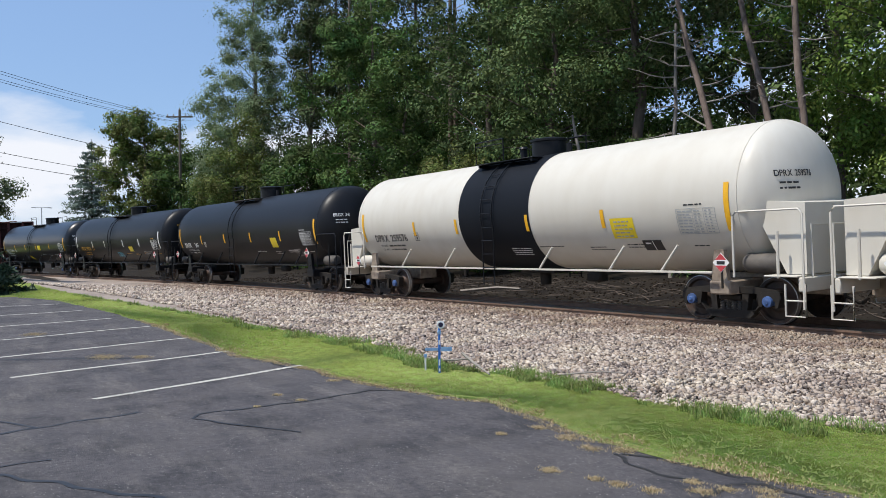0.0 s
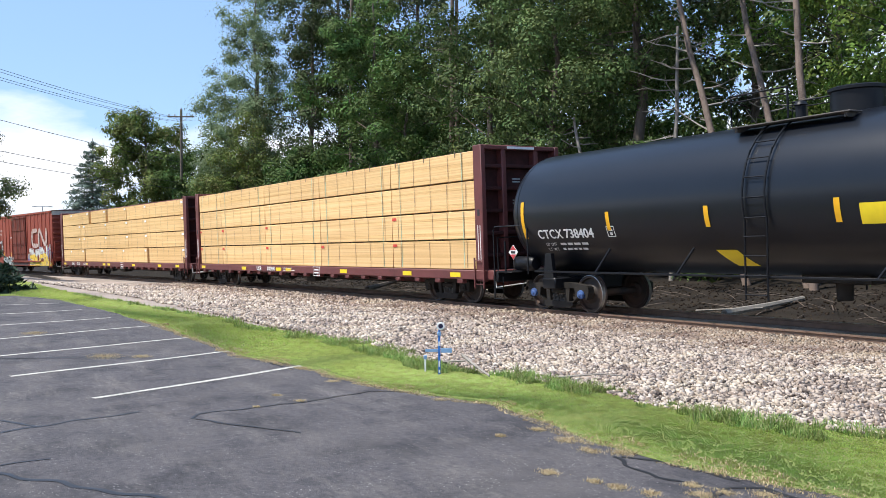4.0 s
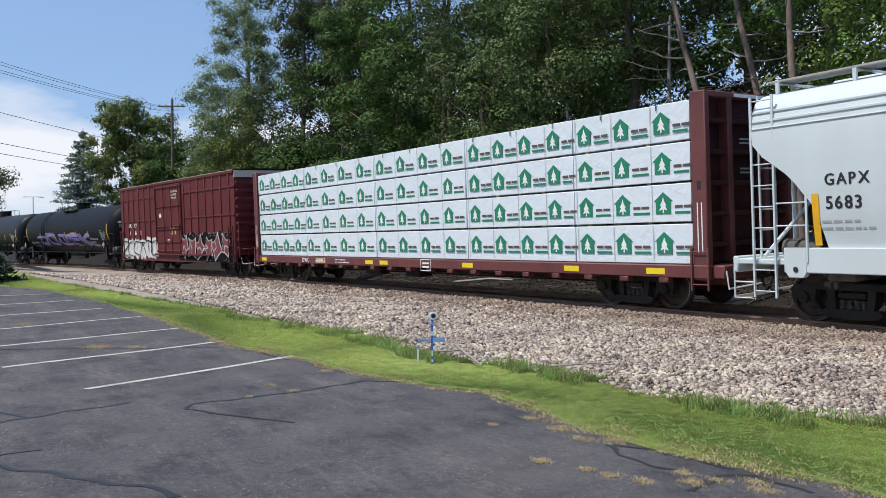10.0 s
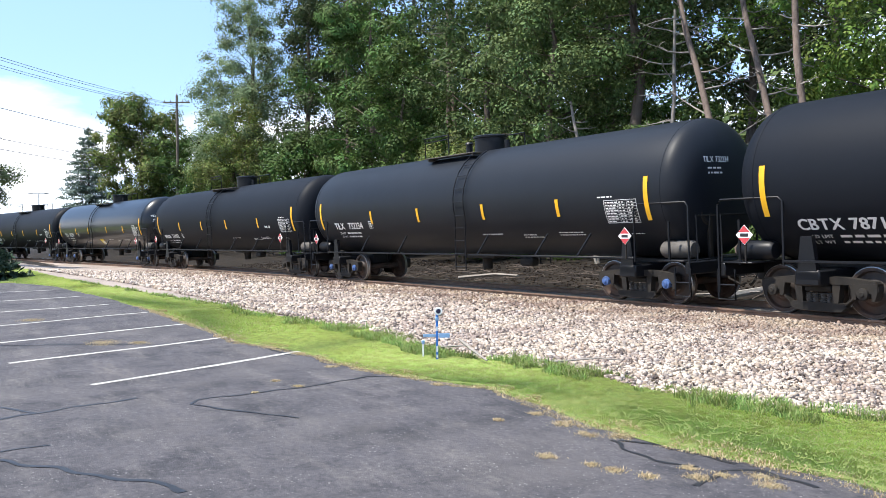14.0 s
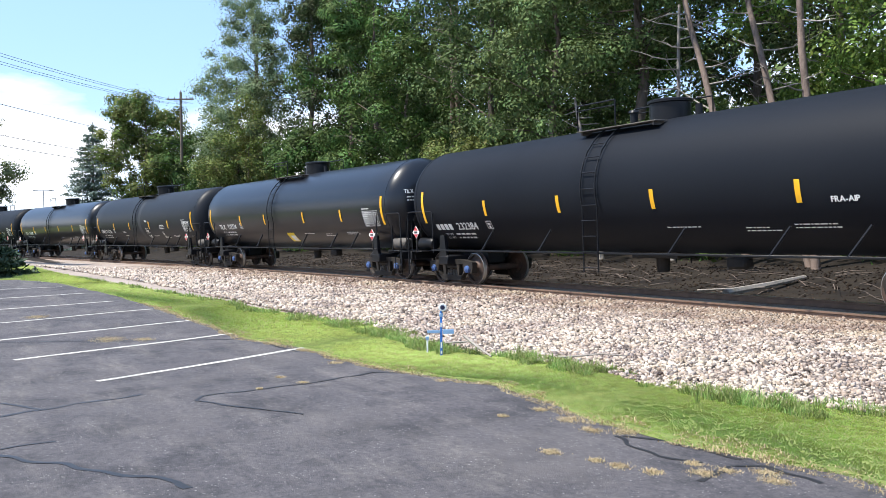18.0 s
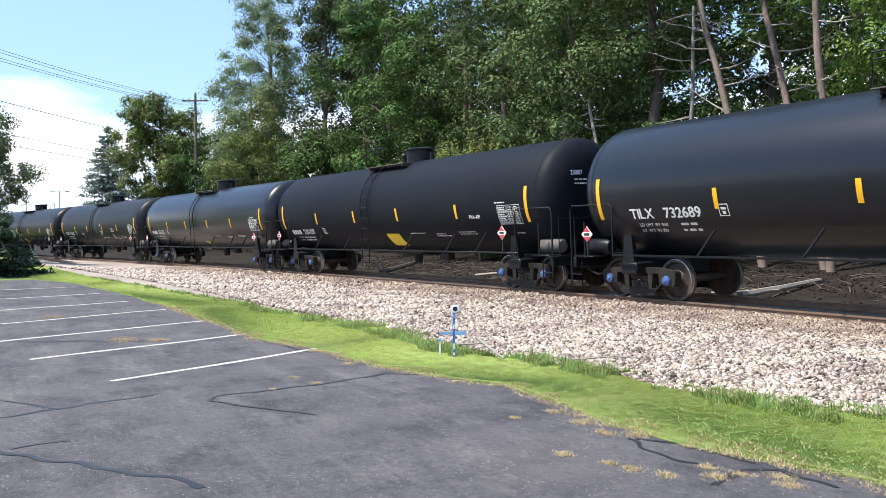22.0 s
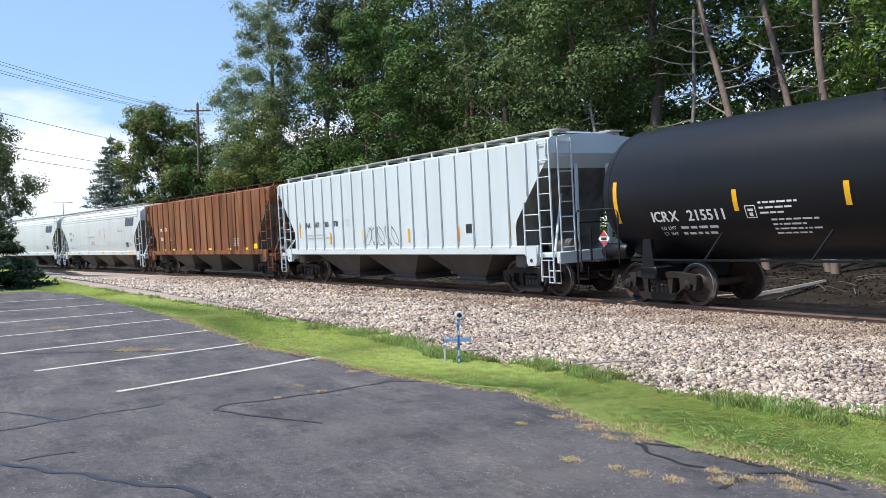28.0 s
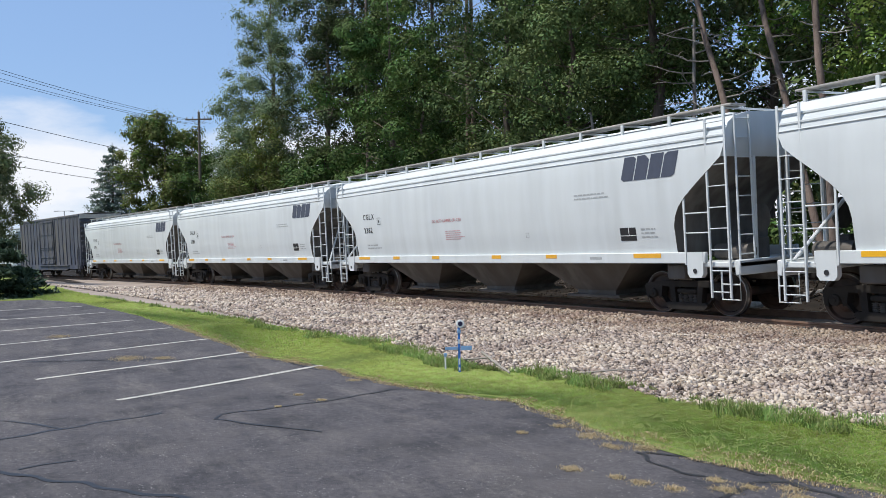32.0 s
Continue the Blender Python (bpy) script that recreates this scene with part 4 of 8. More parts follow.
def ladder(car, x, y, z0, z1, w, material, step=0.38, name="ladder", label="", along="x"):
    def make():
        s = Shape()
        for k in (-1, 1):
            a = (x + k * w / 2, y) if along == "x" else (x, y + k * w / 2)
            s.box(a[0] - 0.022, a[0] + 0.022, a[1] - 0.022, a[1] + 0.022, z0, z1, 0.006)
        n = int((z1 - z0) / step)
        for i in range(n):
            z = z0 + 0.12 + (z1 - z0 - 0.2) * i / max(1, n - 1)
            p, q = ((x - w / 2, y, z), (x + w / 2, y, z)) if along == "x" else ((x, y - w / 2, z), (x, y + w / 2, z))
            s.rod(p, q, 0.013, 6)
        return s
    return part(name, make(), material, car, label)


def placard(car, x, y, z, board=True):
    d = 0.19
    pl = part("placard", Shape().prism([(x, z - d), (x + d, z), (x, z + d), (x - d, z)], y - 0.012, y), LETTER, car, "white and red diamond placard")
    part("placard_face", Shape().poly([(x, y - 0.016, z + 0.055), (x - 0.13, y - 0.016, z + 0.055), (x, y - 0.016, z + d * 0.95), (x + 0.13, y - 0.016, z + 0.055)])
         .poly([(x - 0.13, y - 0.016, z - 0.055), (x, y - 0.016, z - d * 0.95), (x + 0.13, y - 0.016, z - 0.055)]), REDINK, pl, "red halves")
    part("placard_number", Shape().box(x - 0.09, x + 0.09, y - 0.018, y - 0.013, z - 0.03, z + 0.03), INK, pl)
    part("placard_bracket", Shape().box(x - 0.02, x + 0.02, y, y + 0.03, z - 0.5, z - d * 0.5, 0.005), GRIME, car)


def tank_surf(R, zc):
    def surf(x, v, off=0.0):
        a = (v - zc) / R
        return (x, -(R + off) * math.cos(a), zc + (R + off) * math.sin(a))
    return surf


def strip_mark(car, surf, x, v0, v1, w=0.11, lean=0.0, material=None):
    s = Shape()
    n = 6
    s.quadgrid([[surf(x + lean * (j / n) - w / 2, v0 + (v1 - v0) * j / n, 0.012), surf(x + lean * (j / n) + w / 2, v0 + (v1 - v0) * j / n, 0.012)] for j in range(n + 1)])
    part("reflective_strip", s, material or YELLOW, car, "yellow reflective strip" if not material else "")


# ---- tank cars ----
SINK = 0.16       # how far the tanks hang down between their bogies


def tank_car(u, label, half=7.78, paint=None, R=1.51, zc=2.63, mark="", number="", ink=None, marks_v=1.97, mark_x=None, head="dished", trim=None, short=(-4.2, -1.5, 1.7, 4.7),
             dome=0.55, ladder_x=-0.55, square=None, decor=None, cap=None, pitch=9.17, band=None, seams=(), rail_top=True, strip_ink=None, short_ink=None, fit=None, truck=None, tag_at=(-0.6, 1.66), group="tank cars of the train", number_at=1.1, weights=("", ""), plate_at=2.55, table_ink=None):
    paint, ink = paint or BLACK, ink or LETTER
    trim = trim or BLACK
    fit = fit or trim
    truck = truck or half - 0.75
    car = thing("tank_car", None, None, label, "tank car", group=group)
    surf = tank_surf(R, zc)
    flat = head == "flat"
    c = half + (0.40 if flat else 0.22)
    hd = 0.54 if flat else 0.76
    mx = -half + 0.85 if mark_x is None else mark_x
    def shell():
        bulge, rings = (3.4 if flat else 2.2), (0.012, 0.2, 0.4, 0.57, 0.70, 0.80, 0.88, 0.935, 0.97, 0.99)
        prof = [(-c - hd * math.sqrt(1 - q ** bulge), R * q) for q in rings]
        xs = [-c + 2 * c * i / 12 for i in range(13)]
        return Shape().lathe(prof + [(x, R) for x in xs] + [(-a, b) for a, b in prof[::-1]], "x", 64, (0, 0, zc))
    part("tank", shell, paint, car, key=("shell", half, R, zc, pitch, head), smooth=38)
    for x in ((-c + 0.03, c - 0.03) if flat else (-c, c)) + tuple(seams):
        part("weld_seam", lambda: Shape().lathe([(-0.02, R - 0.01), (-0.015, R + 0.006), (0.015, R + 0.006), (0.02, R - 0.01)], "x", 64), paint, car, at=pose(x, 0, zc), key=("seam", R))
    if band:
        part("band", lambda: Shape().quadgrid([[(x, (R + 0.008) * math.cos(t), zc + (R + 0.008) * math.sin(t)) for t in (2 * math.pi * i / 64 for i in range(64))] for x in band], True), DULL, car, "black protective band")
    for sg in (-1, 1):
        xb = sg * truck
        part("bolster", lambda: Shape().box(-0.25, 0.25, -1.35, 1.35, 0.74, 1.02, 0.03).prism([(-0.19, 1.0), (0.19, 1.0), (0.11, 1.62), (-0.11, 1.62)], -1.34, -1.24).prism([(-0.19, 1.0), (0.19, 1.0), (0.11, 1.62), (-0.11, 1.62)], 1.24, 1.34),
             CREAMGRIME if trim is WHITE else trim, car, at=pose(xb, 0, 0), key=("bolster", trim.name))
        bogie(car, xb, cap)
        e = pitch - 0.28
        part("stub_sill", lambda: Shape().box(min(sg * (half - 1.6), sg * e), max(sg * (half - 1.6), sg * e), -0.32, 0.32, 0.72, 1.12, 0.03), CREAMGRIME if trim is WHITE else trim, car, key=("stub", half, pitch, sg, trim.name))
        part("end_sill", lambda: Shape().box(sg * (e - 0.12) - 0.06, sg * (e - 0.12) + 0.06, -1.45, 1.45, 0.86, 1.12, 0.02).box(sg * (e - 0.5) - 0.34, sg * (e - 0.5) + 0.34, -1.5, 1.5, 1.12, 1.15, 0.01), trim, car, key=("endsill", pitch, sg))
        for sy in (-1, 1):
            y = sy * 1.47
            part("end_handrail", lambda: Shape().tube([(sg * (e - 0.05), y, 0.55), (sg * (e - 0.05), y, 2.25), (sg * (e - 0.12), y, 2.34), (sg * (e - 1.42), y, 2.34), (sg * (e - 1.5), y, 2.26), (sg * (e - 1.5), y, 1.1)], 0.022, 6)
                 .rod((sg * (e - 0.55), y, 1.1), (sg * (e - 0.55), y, 1.95), 0.028, 6), trim, car, key=("endrail", pitch, sg, sy))
            part("step", lambda: Shape().tube([(sg * (e - 0.02), y, 1.0), (sg * (e - 0.02), y, 0.42), (sg * (e - 0.42), y, 0.42), (sg * (e - 0.42), y, 1.0)], 0.02, 6).rod((sg * (e - 0.02), y, 0.7), (sg * (e - 0.42), y, 0.7), 0.016, 6), trim, car, key=("step", pitch, sg, sy))
        part("crossover_rail", lambda: Shape().tube([(sg * (e + 0.02), -1.3, 1.12), (sg * (e + 0.02), -1.3, 2.05), (sg * (e + 0.02), 1.3, 2.05), (sg * (e + 0.02), 1.3, 1.12)], 0.02, 6), trim, car, key=("cross", pitch, sg))
        coupler(car, half - 1.0, pitch, sg)
        placard(car, half + tag_at[0] if sg > 0 else -(half + 0.4), -1.53, tag_at[1])
        part("air_reservoir", lambda: Shape().lathe([(-0.42, 0.05), (-0.40, 0.15), (-0.34, 0.19), (0.34, 0.19), (0.40, 0.15), (0.42, 0.05)], "x", 16, (sg * (half + 0.48), -1.05, 1.35)), GRIMEGREY if sg > 0 else trim, car, key=("res", half, sg, trim.name))
    part("brake_wheel", lambda: Shape().lathe([(pitch - 0.55, 0.26), (pitch - 0.53, 0.28), (pitch - 0.51, 0.26)], "x", 16, (0, -0.55, 2.1)).box(pitch - 0.56, pitch - 0.48, -0.6, -0.5, 1.15, 2.1, 0.01), GRIME, car, key=("bw", pitch))
    if rail_top:
        for sy in (-1, 1):
            y = sy * 1.49
            part("side_rail", lambda: Shape().box(-(half - 0.4), half - 0.4, y - 0.02, y + 0.02, 1.16, 1.205, 0.006), trim, car, key=("siderail", half, sy, trim.name))
        for x in (-4.9, -2.5, 1.7, 4.1, 5.6):
            for sy in (-1, 1):
                part("rail_strut", lambda: Shape().tube([(0, sy * 1.49, 1.18), (0.34, sy * 1.33, 1.72)], 0.028, 6), trim, car, at=pose(x, 0, 0), key=("strut", trim.name, sy))
    # top fittings
    part("manway_housing", lambda: Shape().lathe([(zc + R - 0.08, 0.46), (zc + R + 0.34, 0.46), (zc + R + 0.36, 0.50), (zc + R + 0.41, 0.50), (zc + R + 0.44, 0.42), (zc + R + 0.45, 0.1)], "z", 28, (dome, 0, 0)), fit, car, key=("dome", dome, R, zc, fit.name))
    z = zc + R * 0.86
    part("top_platform", lambda: Shape().box(-1.5, 1.0, -0.98, -0.6, z + 0.10, z + 0.125, 0.006).box(-1.5, 1.0, 0.6, 0.98, z + 0.10, z + 0.125, 0.006).box(-1.42, -1.36, -0.92, 0.92, z + 0.02, z + 0.10).box(0.85, 0.91, -0.92, 0.92, z + 0.02, z + 0.10), fit if fit is not BLACK or band else GRIMEGREY, car, key=("plat", R, zc, fit.name, bool(band)))
    for sy in (-1, 1):
        part("platform_rail", lambda: Shape().tube([(-1.45, sy * 0.97, z + 0.14), (-1.45, sy * 0.97, z + 0.72), (-0.2, sy * 0.97, z + 0.72)] if sy < 0 else [(-1.45, 0.97, z + 0.14), (-1.45, 0.97, z + 0.72), (0.95, 0.97, z + 0.72), (0.95, 0.97, z + 0.14)], 0.02, 6)
             .rod((-0.2, sy * 0.97, z + 0.14), (-0.2, sy * 0.97, z + 0.72), 0.02, 6).rod((-1.45, sy * 0.97, z + 0.6), (-0.2, sy * 0.97, z + 0.6), 0.014, 6), fit, car, key=("platrail", sy, R, zc, fit.name))
    part("valve", lambda: Shape().lathe([(zc + R - 0.05, 0.1), (zc + R + 0.28, 0.1), (zc + R + 0.3, 0.14), (zc + R + 0.36, 0.1)], "z", 12, (-0.7, 0.15, 0)), fit, car, key=("valve", R, zc, fit.name))
    part("valve", lambda: Shape().lathe([(zc + R - 0.05, 0.08), (zc + R + 0.22, 0.08)], "z", 12, (1.45, -0.1, 0)), fit, car, key=("valve2", R, zc, fit.name))
    for sy in (-1, 1):
        def ladder_shape():
            s = Shape()
            for k in (-0.24, 0.24):
                pts = [(ladder_x + k, sy * 1.55, 0.75)] + [(ladder_x + k, sy * (R + 0.07) * math.cos(a), zc + (R + 0.07) * math.sin(a)) for a in (radians(q) for q in range(-15, 66, 10))]
                s.tube(pts, 0.02, 6)
            for i in range(9):
                v = 0.85 + i * 0.36
                a = max((v - zc) / R, -0.24)
                p = (sy * (R + 0.07) * math.cos(a), zc + (R + 0.07) * math.sin(a)) if v > zc - 0.4 else (sy * 1.57, v)
                s.rod((ladder_x - 0.24, *p), (ladder_x + 0.24, *p), 0.014, 6)
            return s
        part("ladder", ladder_shape, fit, car, key=("tladder", ladder_x, R, zc, sy, fit.name))
    part("bottom_outlet", lambda: Shape().lathe([(zc - R - 0.45, 0.14), (zc - R - 0.15, 0.16), (zc - R + 0.1, 0.3)], "z", 16, (0.2, 0, 0)).box(-0.5, 0.9, -0.3, 0.3, zc - R - 0.12, zc - R + 0.06, 0.02), GRIME, car, key=("outlet", R, zc))
    part("valve_box", lambda: Shape().box(2.4, 2.9, -0.6, -0.3, 0.84, 1.08, 0.05), GRIME, car, key="vbox")
    # markings on the near side
    for sg, ln in ((-1, 0.0), (1, 0.0)):
        strip_mark(car, surf, sg * half, 1.97, 2.92, 0.12, material=strip_ink)
    for x in short:
        strip_mark(car, surf, x, 2.13, 2.55, material=short_ink or strip_ink)
    if mark:
        part("reporting_mark", write(surf, mark, mx + 0.10, marks_v, 0.24, 0.96, 0.15), ink, car, "stencilled reporting letters")
    elif number:
        part("owner_mark", bars(surf, [(mx + 0.22 * i, mx + 0.17 + 0.22 * i, marks_v, 0.20) for i in range(4)]), ink, car, "stencilled owner's mark")
    if number:
        part("car_number", write(surf, number, mx + number_at, marks_v, 0.24, 1.0, 0.12, mono=0.70), ink, car, "stencilled car number")
    if mark or number:
        for row, (word, figs) in enumerate((("LD LMT", weights[0]), ("LT WT", weights[1]))):
            vv = marks_v - 0.20 - 0.15 * row
            part("weight_stencil", write(surf, word + " " + figs, mx + 0.26, vv, 0.085, 1.0, 0.14, 0.03), ink, car, "small stencilled weight lines")
            part("weight_print", small_print(surf, (1.45 if figs else 0.80) + mx, vv + 0.01, 1, 0.10, 0.55 if figs else 1.2, 3 + row), ink, car) if len(figs) < 9 else None
        q = mx + plate_at
        part("plate_symbol", bars(surf, [(q, q + 0.24, marks_v, 0.018), (q, q + 0.24, marks_v + 0.24, 0.018), (q, q + 0.018, marks_v, 0.24), (q + 0.222, q + 0.24, marks_v, 0.24), (q + 0.06, q + 0.18, marks_v + 0.14, 0.05), (q + 0.08, q + 0.16, marks_v + 0.04, 0.07)]), ink, car)
        part("data_panel", table_print(surf, half - 1.25, half - 0.28, 1.92, 2.46), table_ink or (FADED if ink is INK else ink), car, "stencilled test data table")
        rs_ = random.Random(int(abs(u)))
        for x, v, k, w in ((1.6, 1.66, 1, 0.9), (3.4, 1.62, 2, 0.7), (4.7, 1.68, 2, 1.0), (half - 1.25, 2.52, 1, 0.5), (half - 0.9, 1.62, 1, 0.4)):
            part("service_stencil", small_print(surf, x + rs_.uniform(-0.3, 0.3), v, k, 0.045, w, 5 + int(x)), ink, car)
        hx = c + hd * 0.5
        def on_head(x, v, off):
            yy = -1.12 + (x - hx) * 0.95
            q = min(0.999, math.hypot(yy, v - zc) / R)
            return (c + hd * math.sqrt(1 - q ** (3.4 if flat else 2.2)) + off + 0.012, yy, v)
        part("end_mark", write(on_head, (mark + " " + number) if mark else number, hx + (0.4 if flat else 0.05), zc + (0.52 if flat else 0.34), 0.125, 0.85, 0.1, 0.03), ink, car, "small reporting letters on the head")
        part("end_stencil", small_print(on_head, hx + (0.5 if flat else 0.12), zc + (0.38 if flat else 0.2), 2, 0.06, 0.5, 3, 0.008), ink, car)
    for x, v, w, h, ln, m2 in square or ():
        part("product_panel", Shape().quadgrid([[surf(x + ln * (1 - j / 4), v + h * j / 4, 0.008), surf(x + w + ln * (1 - j / 4), v + h * j / 4, 0.008)] for j in range(5)]), m2, car, "yellow square panel")
        if ln < -0.01 and h < 0.55:
            part("panel_sheet", patch(surf, x + w * 0.3, x + w * 0.9, v + h * 0.12, v + h * 0.72, 0.012), LETTER, car, "white paper on the panel")
    if decor:
        decor(car, surf, R, zc, half)
    for ob in car.children:
        if ob.name.split(".")[0] not in ("bogie", "coupler", "brake_hose"):
            ob.matrix_basis = Matrix.Translation((0, 0, -SINK)) @ ob.matrix_basis
    CARS.append((car, u))
    return car

# ---- covered hoppers ----
def flat_surf(W):
    return lambda x, v, off=0.0: (x, -W - off, v)


def hopper_car(u, label, half=8.65, paint=None, pitch=9.2, ribbed=False, top=4.14, mark="", number="", logo=False, posts=21, cut_line=None, one_row=False, sill_low=1.13, lettering=True, side_strips=YELLOW, decor=None, sill_strips=True, bays=4, end_paint=None, walk_paint=None):
    paint = paint or HOPPER
    end_paint = end_paint or paint
    car = thing("hopper_car", None, None, label, "hopper car", group="hopper cars of the train")
    if ribbed:
        prof = [(1.52, 1.30), (1.52, 2.2), (1.52, 3.3), (1.52, top - 0.12), (1.45, top - 0.08), (0.75, top + 0.0), (0.0, top + 0.03)]
        cut = lambda z: half - min(1.48, max(0, (3.65 - z) * 0.88))
    else:
        prof = [(1.47, 1.30), (1.55, 1.9), (1.585, 2.5), (1.59, 3.0), (1.575, 3.45), (1.53, top - 0.45), (1.42, top - 0.26), (1.2, top - 0.12), (0.8, top - 0.03), (0.0, top)]
        zz, oo = zip(*(cut_line or ((1.3, 1.36), (2.0, 1.36), (2.26, 1.25), (2.5, 1.02), (2.8, 0.65), (3.14, 0.18), (3.32, 0.0))))
        cut = lambda z: half - float(np.interp(z, zz, oo))
    def body(ends=0):
        s = Shape()
        zs, pts = [], []
        for (y0, z0), (y1, z1) in zip(prof, prof[1:]):
            n = max(1, int((z1 - z0) / 0.16))
            for i in range(n):
                pts.append((y0 + (y1 - y0) * i / n, z0 + (z1 - z0) * i / n))
        pts.append(prof[-1])
        loop = [(-y, z) for y, z in pts] + [(y, z) for y, z in pts[-2::-1]]
        n = 13
        rows = [[(-cut(z) + 2 * cut(z) * i / (n - 1), y, z) for i in range(n)] for y, z in loop]
        s.quadgrid(rows)
        m = len(loop)
        if ends:
            s.f = []
        for i in range((m - 1) // 2):
            j = m - 1 - i
            if (loop[i][1] < 3.2) == bool(ends):
                for col, flip in ((0, False), (n - 1, True)):
                    if ends and (ends > 0) != flip:
                        continue
                    q = (i * n + col, (i + 1) * n + col, (j - 1) * n + col, j * n + col)
                    s.f.append(q[::-1] if flip else q)
        if ends:
            used = sorted({i for q in s.f for i in q})
            at = {i: k for k, i in enumerate(used)}
            s.v, s.f = [s.v[i] for i in used], [tuple(at[i] for i in q) for q in s.f]
        return s
    part("body", body, paint, car, key=("hbody", half, ribbed, top, cut_line), smooth=35)
    # sloping end sheets take the grey that has the recess shade in it
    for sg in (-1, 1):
        part("end_sheet", lambda: body(sg), HGREY, car, "grimy sloping end sheet darkened for recess shade", key=("hends", half, ribbed, top, cut_line, sg), smooth=35)
    surf = (lambda x, v, off=0.0: (x, -float(np.interp(v, [p[1] for p in prof[:-2]], [p[0] for p in prof[:-2]])) - off, v))
    if ribbed:
        k = posts
        for i in range(k):
            x = -half + 0.12 + (2 * half - 0.24) * i / (k - 1)
            z0 = max(1.32, 3.65 - (half - abs(x)) / 0.88 + 0.08) if half - abs(x) < 1.48 else 1.32
            for sy in (-1, 1):
                part("side_post", lambda: Shape().box(-0.035, 0.035, sy * 1.545 - 0.03, sy * 1.545 + 0.03, z0, top - 0.13, 0.012), paint, car, at=pose(x, 0, 0), key=("post", round(z0, 2), top, sy))
    else:
        for z, w in ((3.50, 0.025), (3.62, 0.05), (3.78, 0.05)):
            yb = -float(np.interp(z, [p[1] for p in prof], [p[0] for p in prof]))
            part("side_bead", lambda: Shape().box(-half + 0.02, half - 0.02, yb - 0.022, yb + 0.03, z, z + w, 0.01), paint, car, key=("bead", z, half, top))
    # sills, ends
    for sy in (-1, 1):
        part("side_sill", lambda: Shape().box(-half + 0.6, half - 0.6, sy * 1.5 - 0.05, sy * 1.5 + 0.05, sill_low, 1.36, 0.015), paint, car, key=("hsill", half, sy, sill_low))
        for sg in (-1, 1):
            part("jacking_pad", lambda: Shape().prism([(-0.2, 1.36), (-0.2, 0.92), (-0.14, 0.84), (0.14, 0.84), (0.2, 0.92), (0.2, 1.36)], sy * 1.5 - 0.06, sy * 1.5 + 0.06), paint, car, at=pose(sg * (half - 0.85), 0, 0), key=("pad", sy))
            part("pad_slot", lambda: Shape().lathe([(sy * 1.566, 0.05), (sy * 1.572, 0.05)], "y", 12), INK, car, at=pose(sg * (half - 0.85), 0, 0.98), key=("slot", sy))
            ladder(car, sg * (half - 0.22), sy * 1.56, 0.45, top - 0.15, 0.46, paint, 0.36)
            part("grab_post", lambda: Shape().box(-0.022, 0.022, sy * 1.55 - 0.02, sy * 1.55 + 0.02, 1.1, 2.5, 0.006).rod((0, sy * 1.55, 1.75), (0.62, sy * 1.55, 1.75), 0.014).rod((0, sy * 1.55, 2.15), (0.62, sy * 1.55, 2.15), 0.014), paint, car, at=pose(sg * (half - 1.08) - (0.0 if sg > 0 else 0.62) + (0.0 if sg > 0 else 0.62 - 0.0), 0, 0) @ Matrix.Diagonal((sg, 1, 1, 1)), key=("grab", sy))
    for sg in (-1, 1):
        e = pitch - 0.35
        part("end_platform", lambda: Shape().box(min(sg * (half - 1.0), sg * e), max(sg * (half - 1.0), sg * e), -1.5, 1.5, 1.05, 1.16, 0.02).box(sg * (e - 0.06) - 0.06, sg * (e - 0.06) + 0.06, -1.52, 1.52, 0.90, 1.2, 0.02), paint, car, key=("hplat", half, pitch, sg))
        part("end_brace", lambda: join([Shape().tube([(sg * (half - 0.15), y, 1.1), (sg * (half - 0.12), y, 3.4)], 0.05, 8) for y in (-0.55, 0.55)] + [Shape().tube([(sg * (half - 0.1), -1.4, 1.2), (sg * (half - 0.9), -0.4, 2.7)], 0.035, 8)]), end_paint, car, key=("brace", half, sg))
        part("end_ladder", lambda: Shape().rod((sg * (half + 0.05), -1.3, 1.1), (sg * (half + 0.05), -1.3, top - 0.1), 0.022).rod((sg * (half + 0.05), -0.85, 1.1), (sg * (half + 0.05), -0.85, top - 0.1), 0.022), paint, car, key=("endl", half, top, sg))
        part("end_rungs", lambda: join([Shape().rod((sg * (half + 0.05), -1.3, 1.3 + 0.38 * i), (sg * (half + 0.05), -0.85, 1.3 + 0.38 * i), 0.013) for i in range(8)]), paint, car, key=("rungs", half, sg))
        part("brake_gear", lambda: Shape().lathe([(sg * (half - 0.3), 0.05), (sg * (half - 0.28), 0.3), (sg * (half - 0.24), 0.3), (sg * (half - 0.22), 0.05)], "x", 18, (0, -0.2, 2.0)).box(sg * (half - 0.4) - 0.12, sg * (half - 0.4) + 0.12, -0.4, 0.1, 1.15, 1.6, 0.03).lathe([(sg * (half - 0.5) - 0.4, 0.17), (sg * (half - 0.5) + 0.4, 0.17)], "x", 14, (0, -0.75, 1.33)), GRIMEGREY, car, key=("bgear", half, sg))
        part("corner_steps", lambda: Shape().tube([(sg * (e - 0.02), -1.5, 1.0), (sg * (e - 0.02), -1.5, 0.42), (sg * (e - 0.45), -1.5, 0.42), (sg * (e - 0.45), -1.5, 1.0)], 0.02).rod((sg * (e - 0.02), -1.5, 0.72), (sg * (e - 0.45), -1.5, 0.72), 0.016), paint, car, key=("hsteps", pitch, sg))
        coupler(car, half - 0.6, pitch, sg)
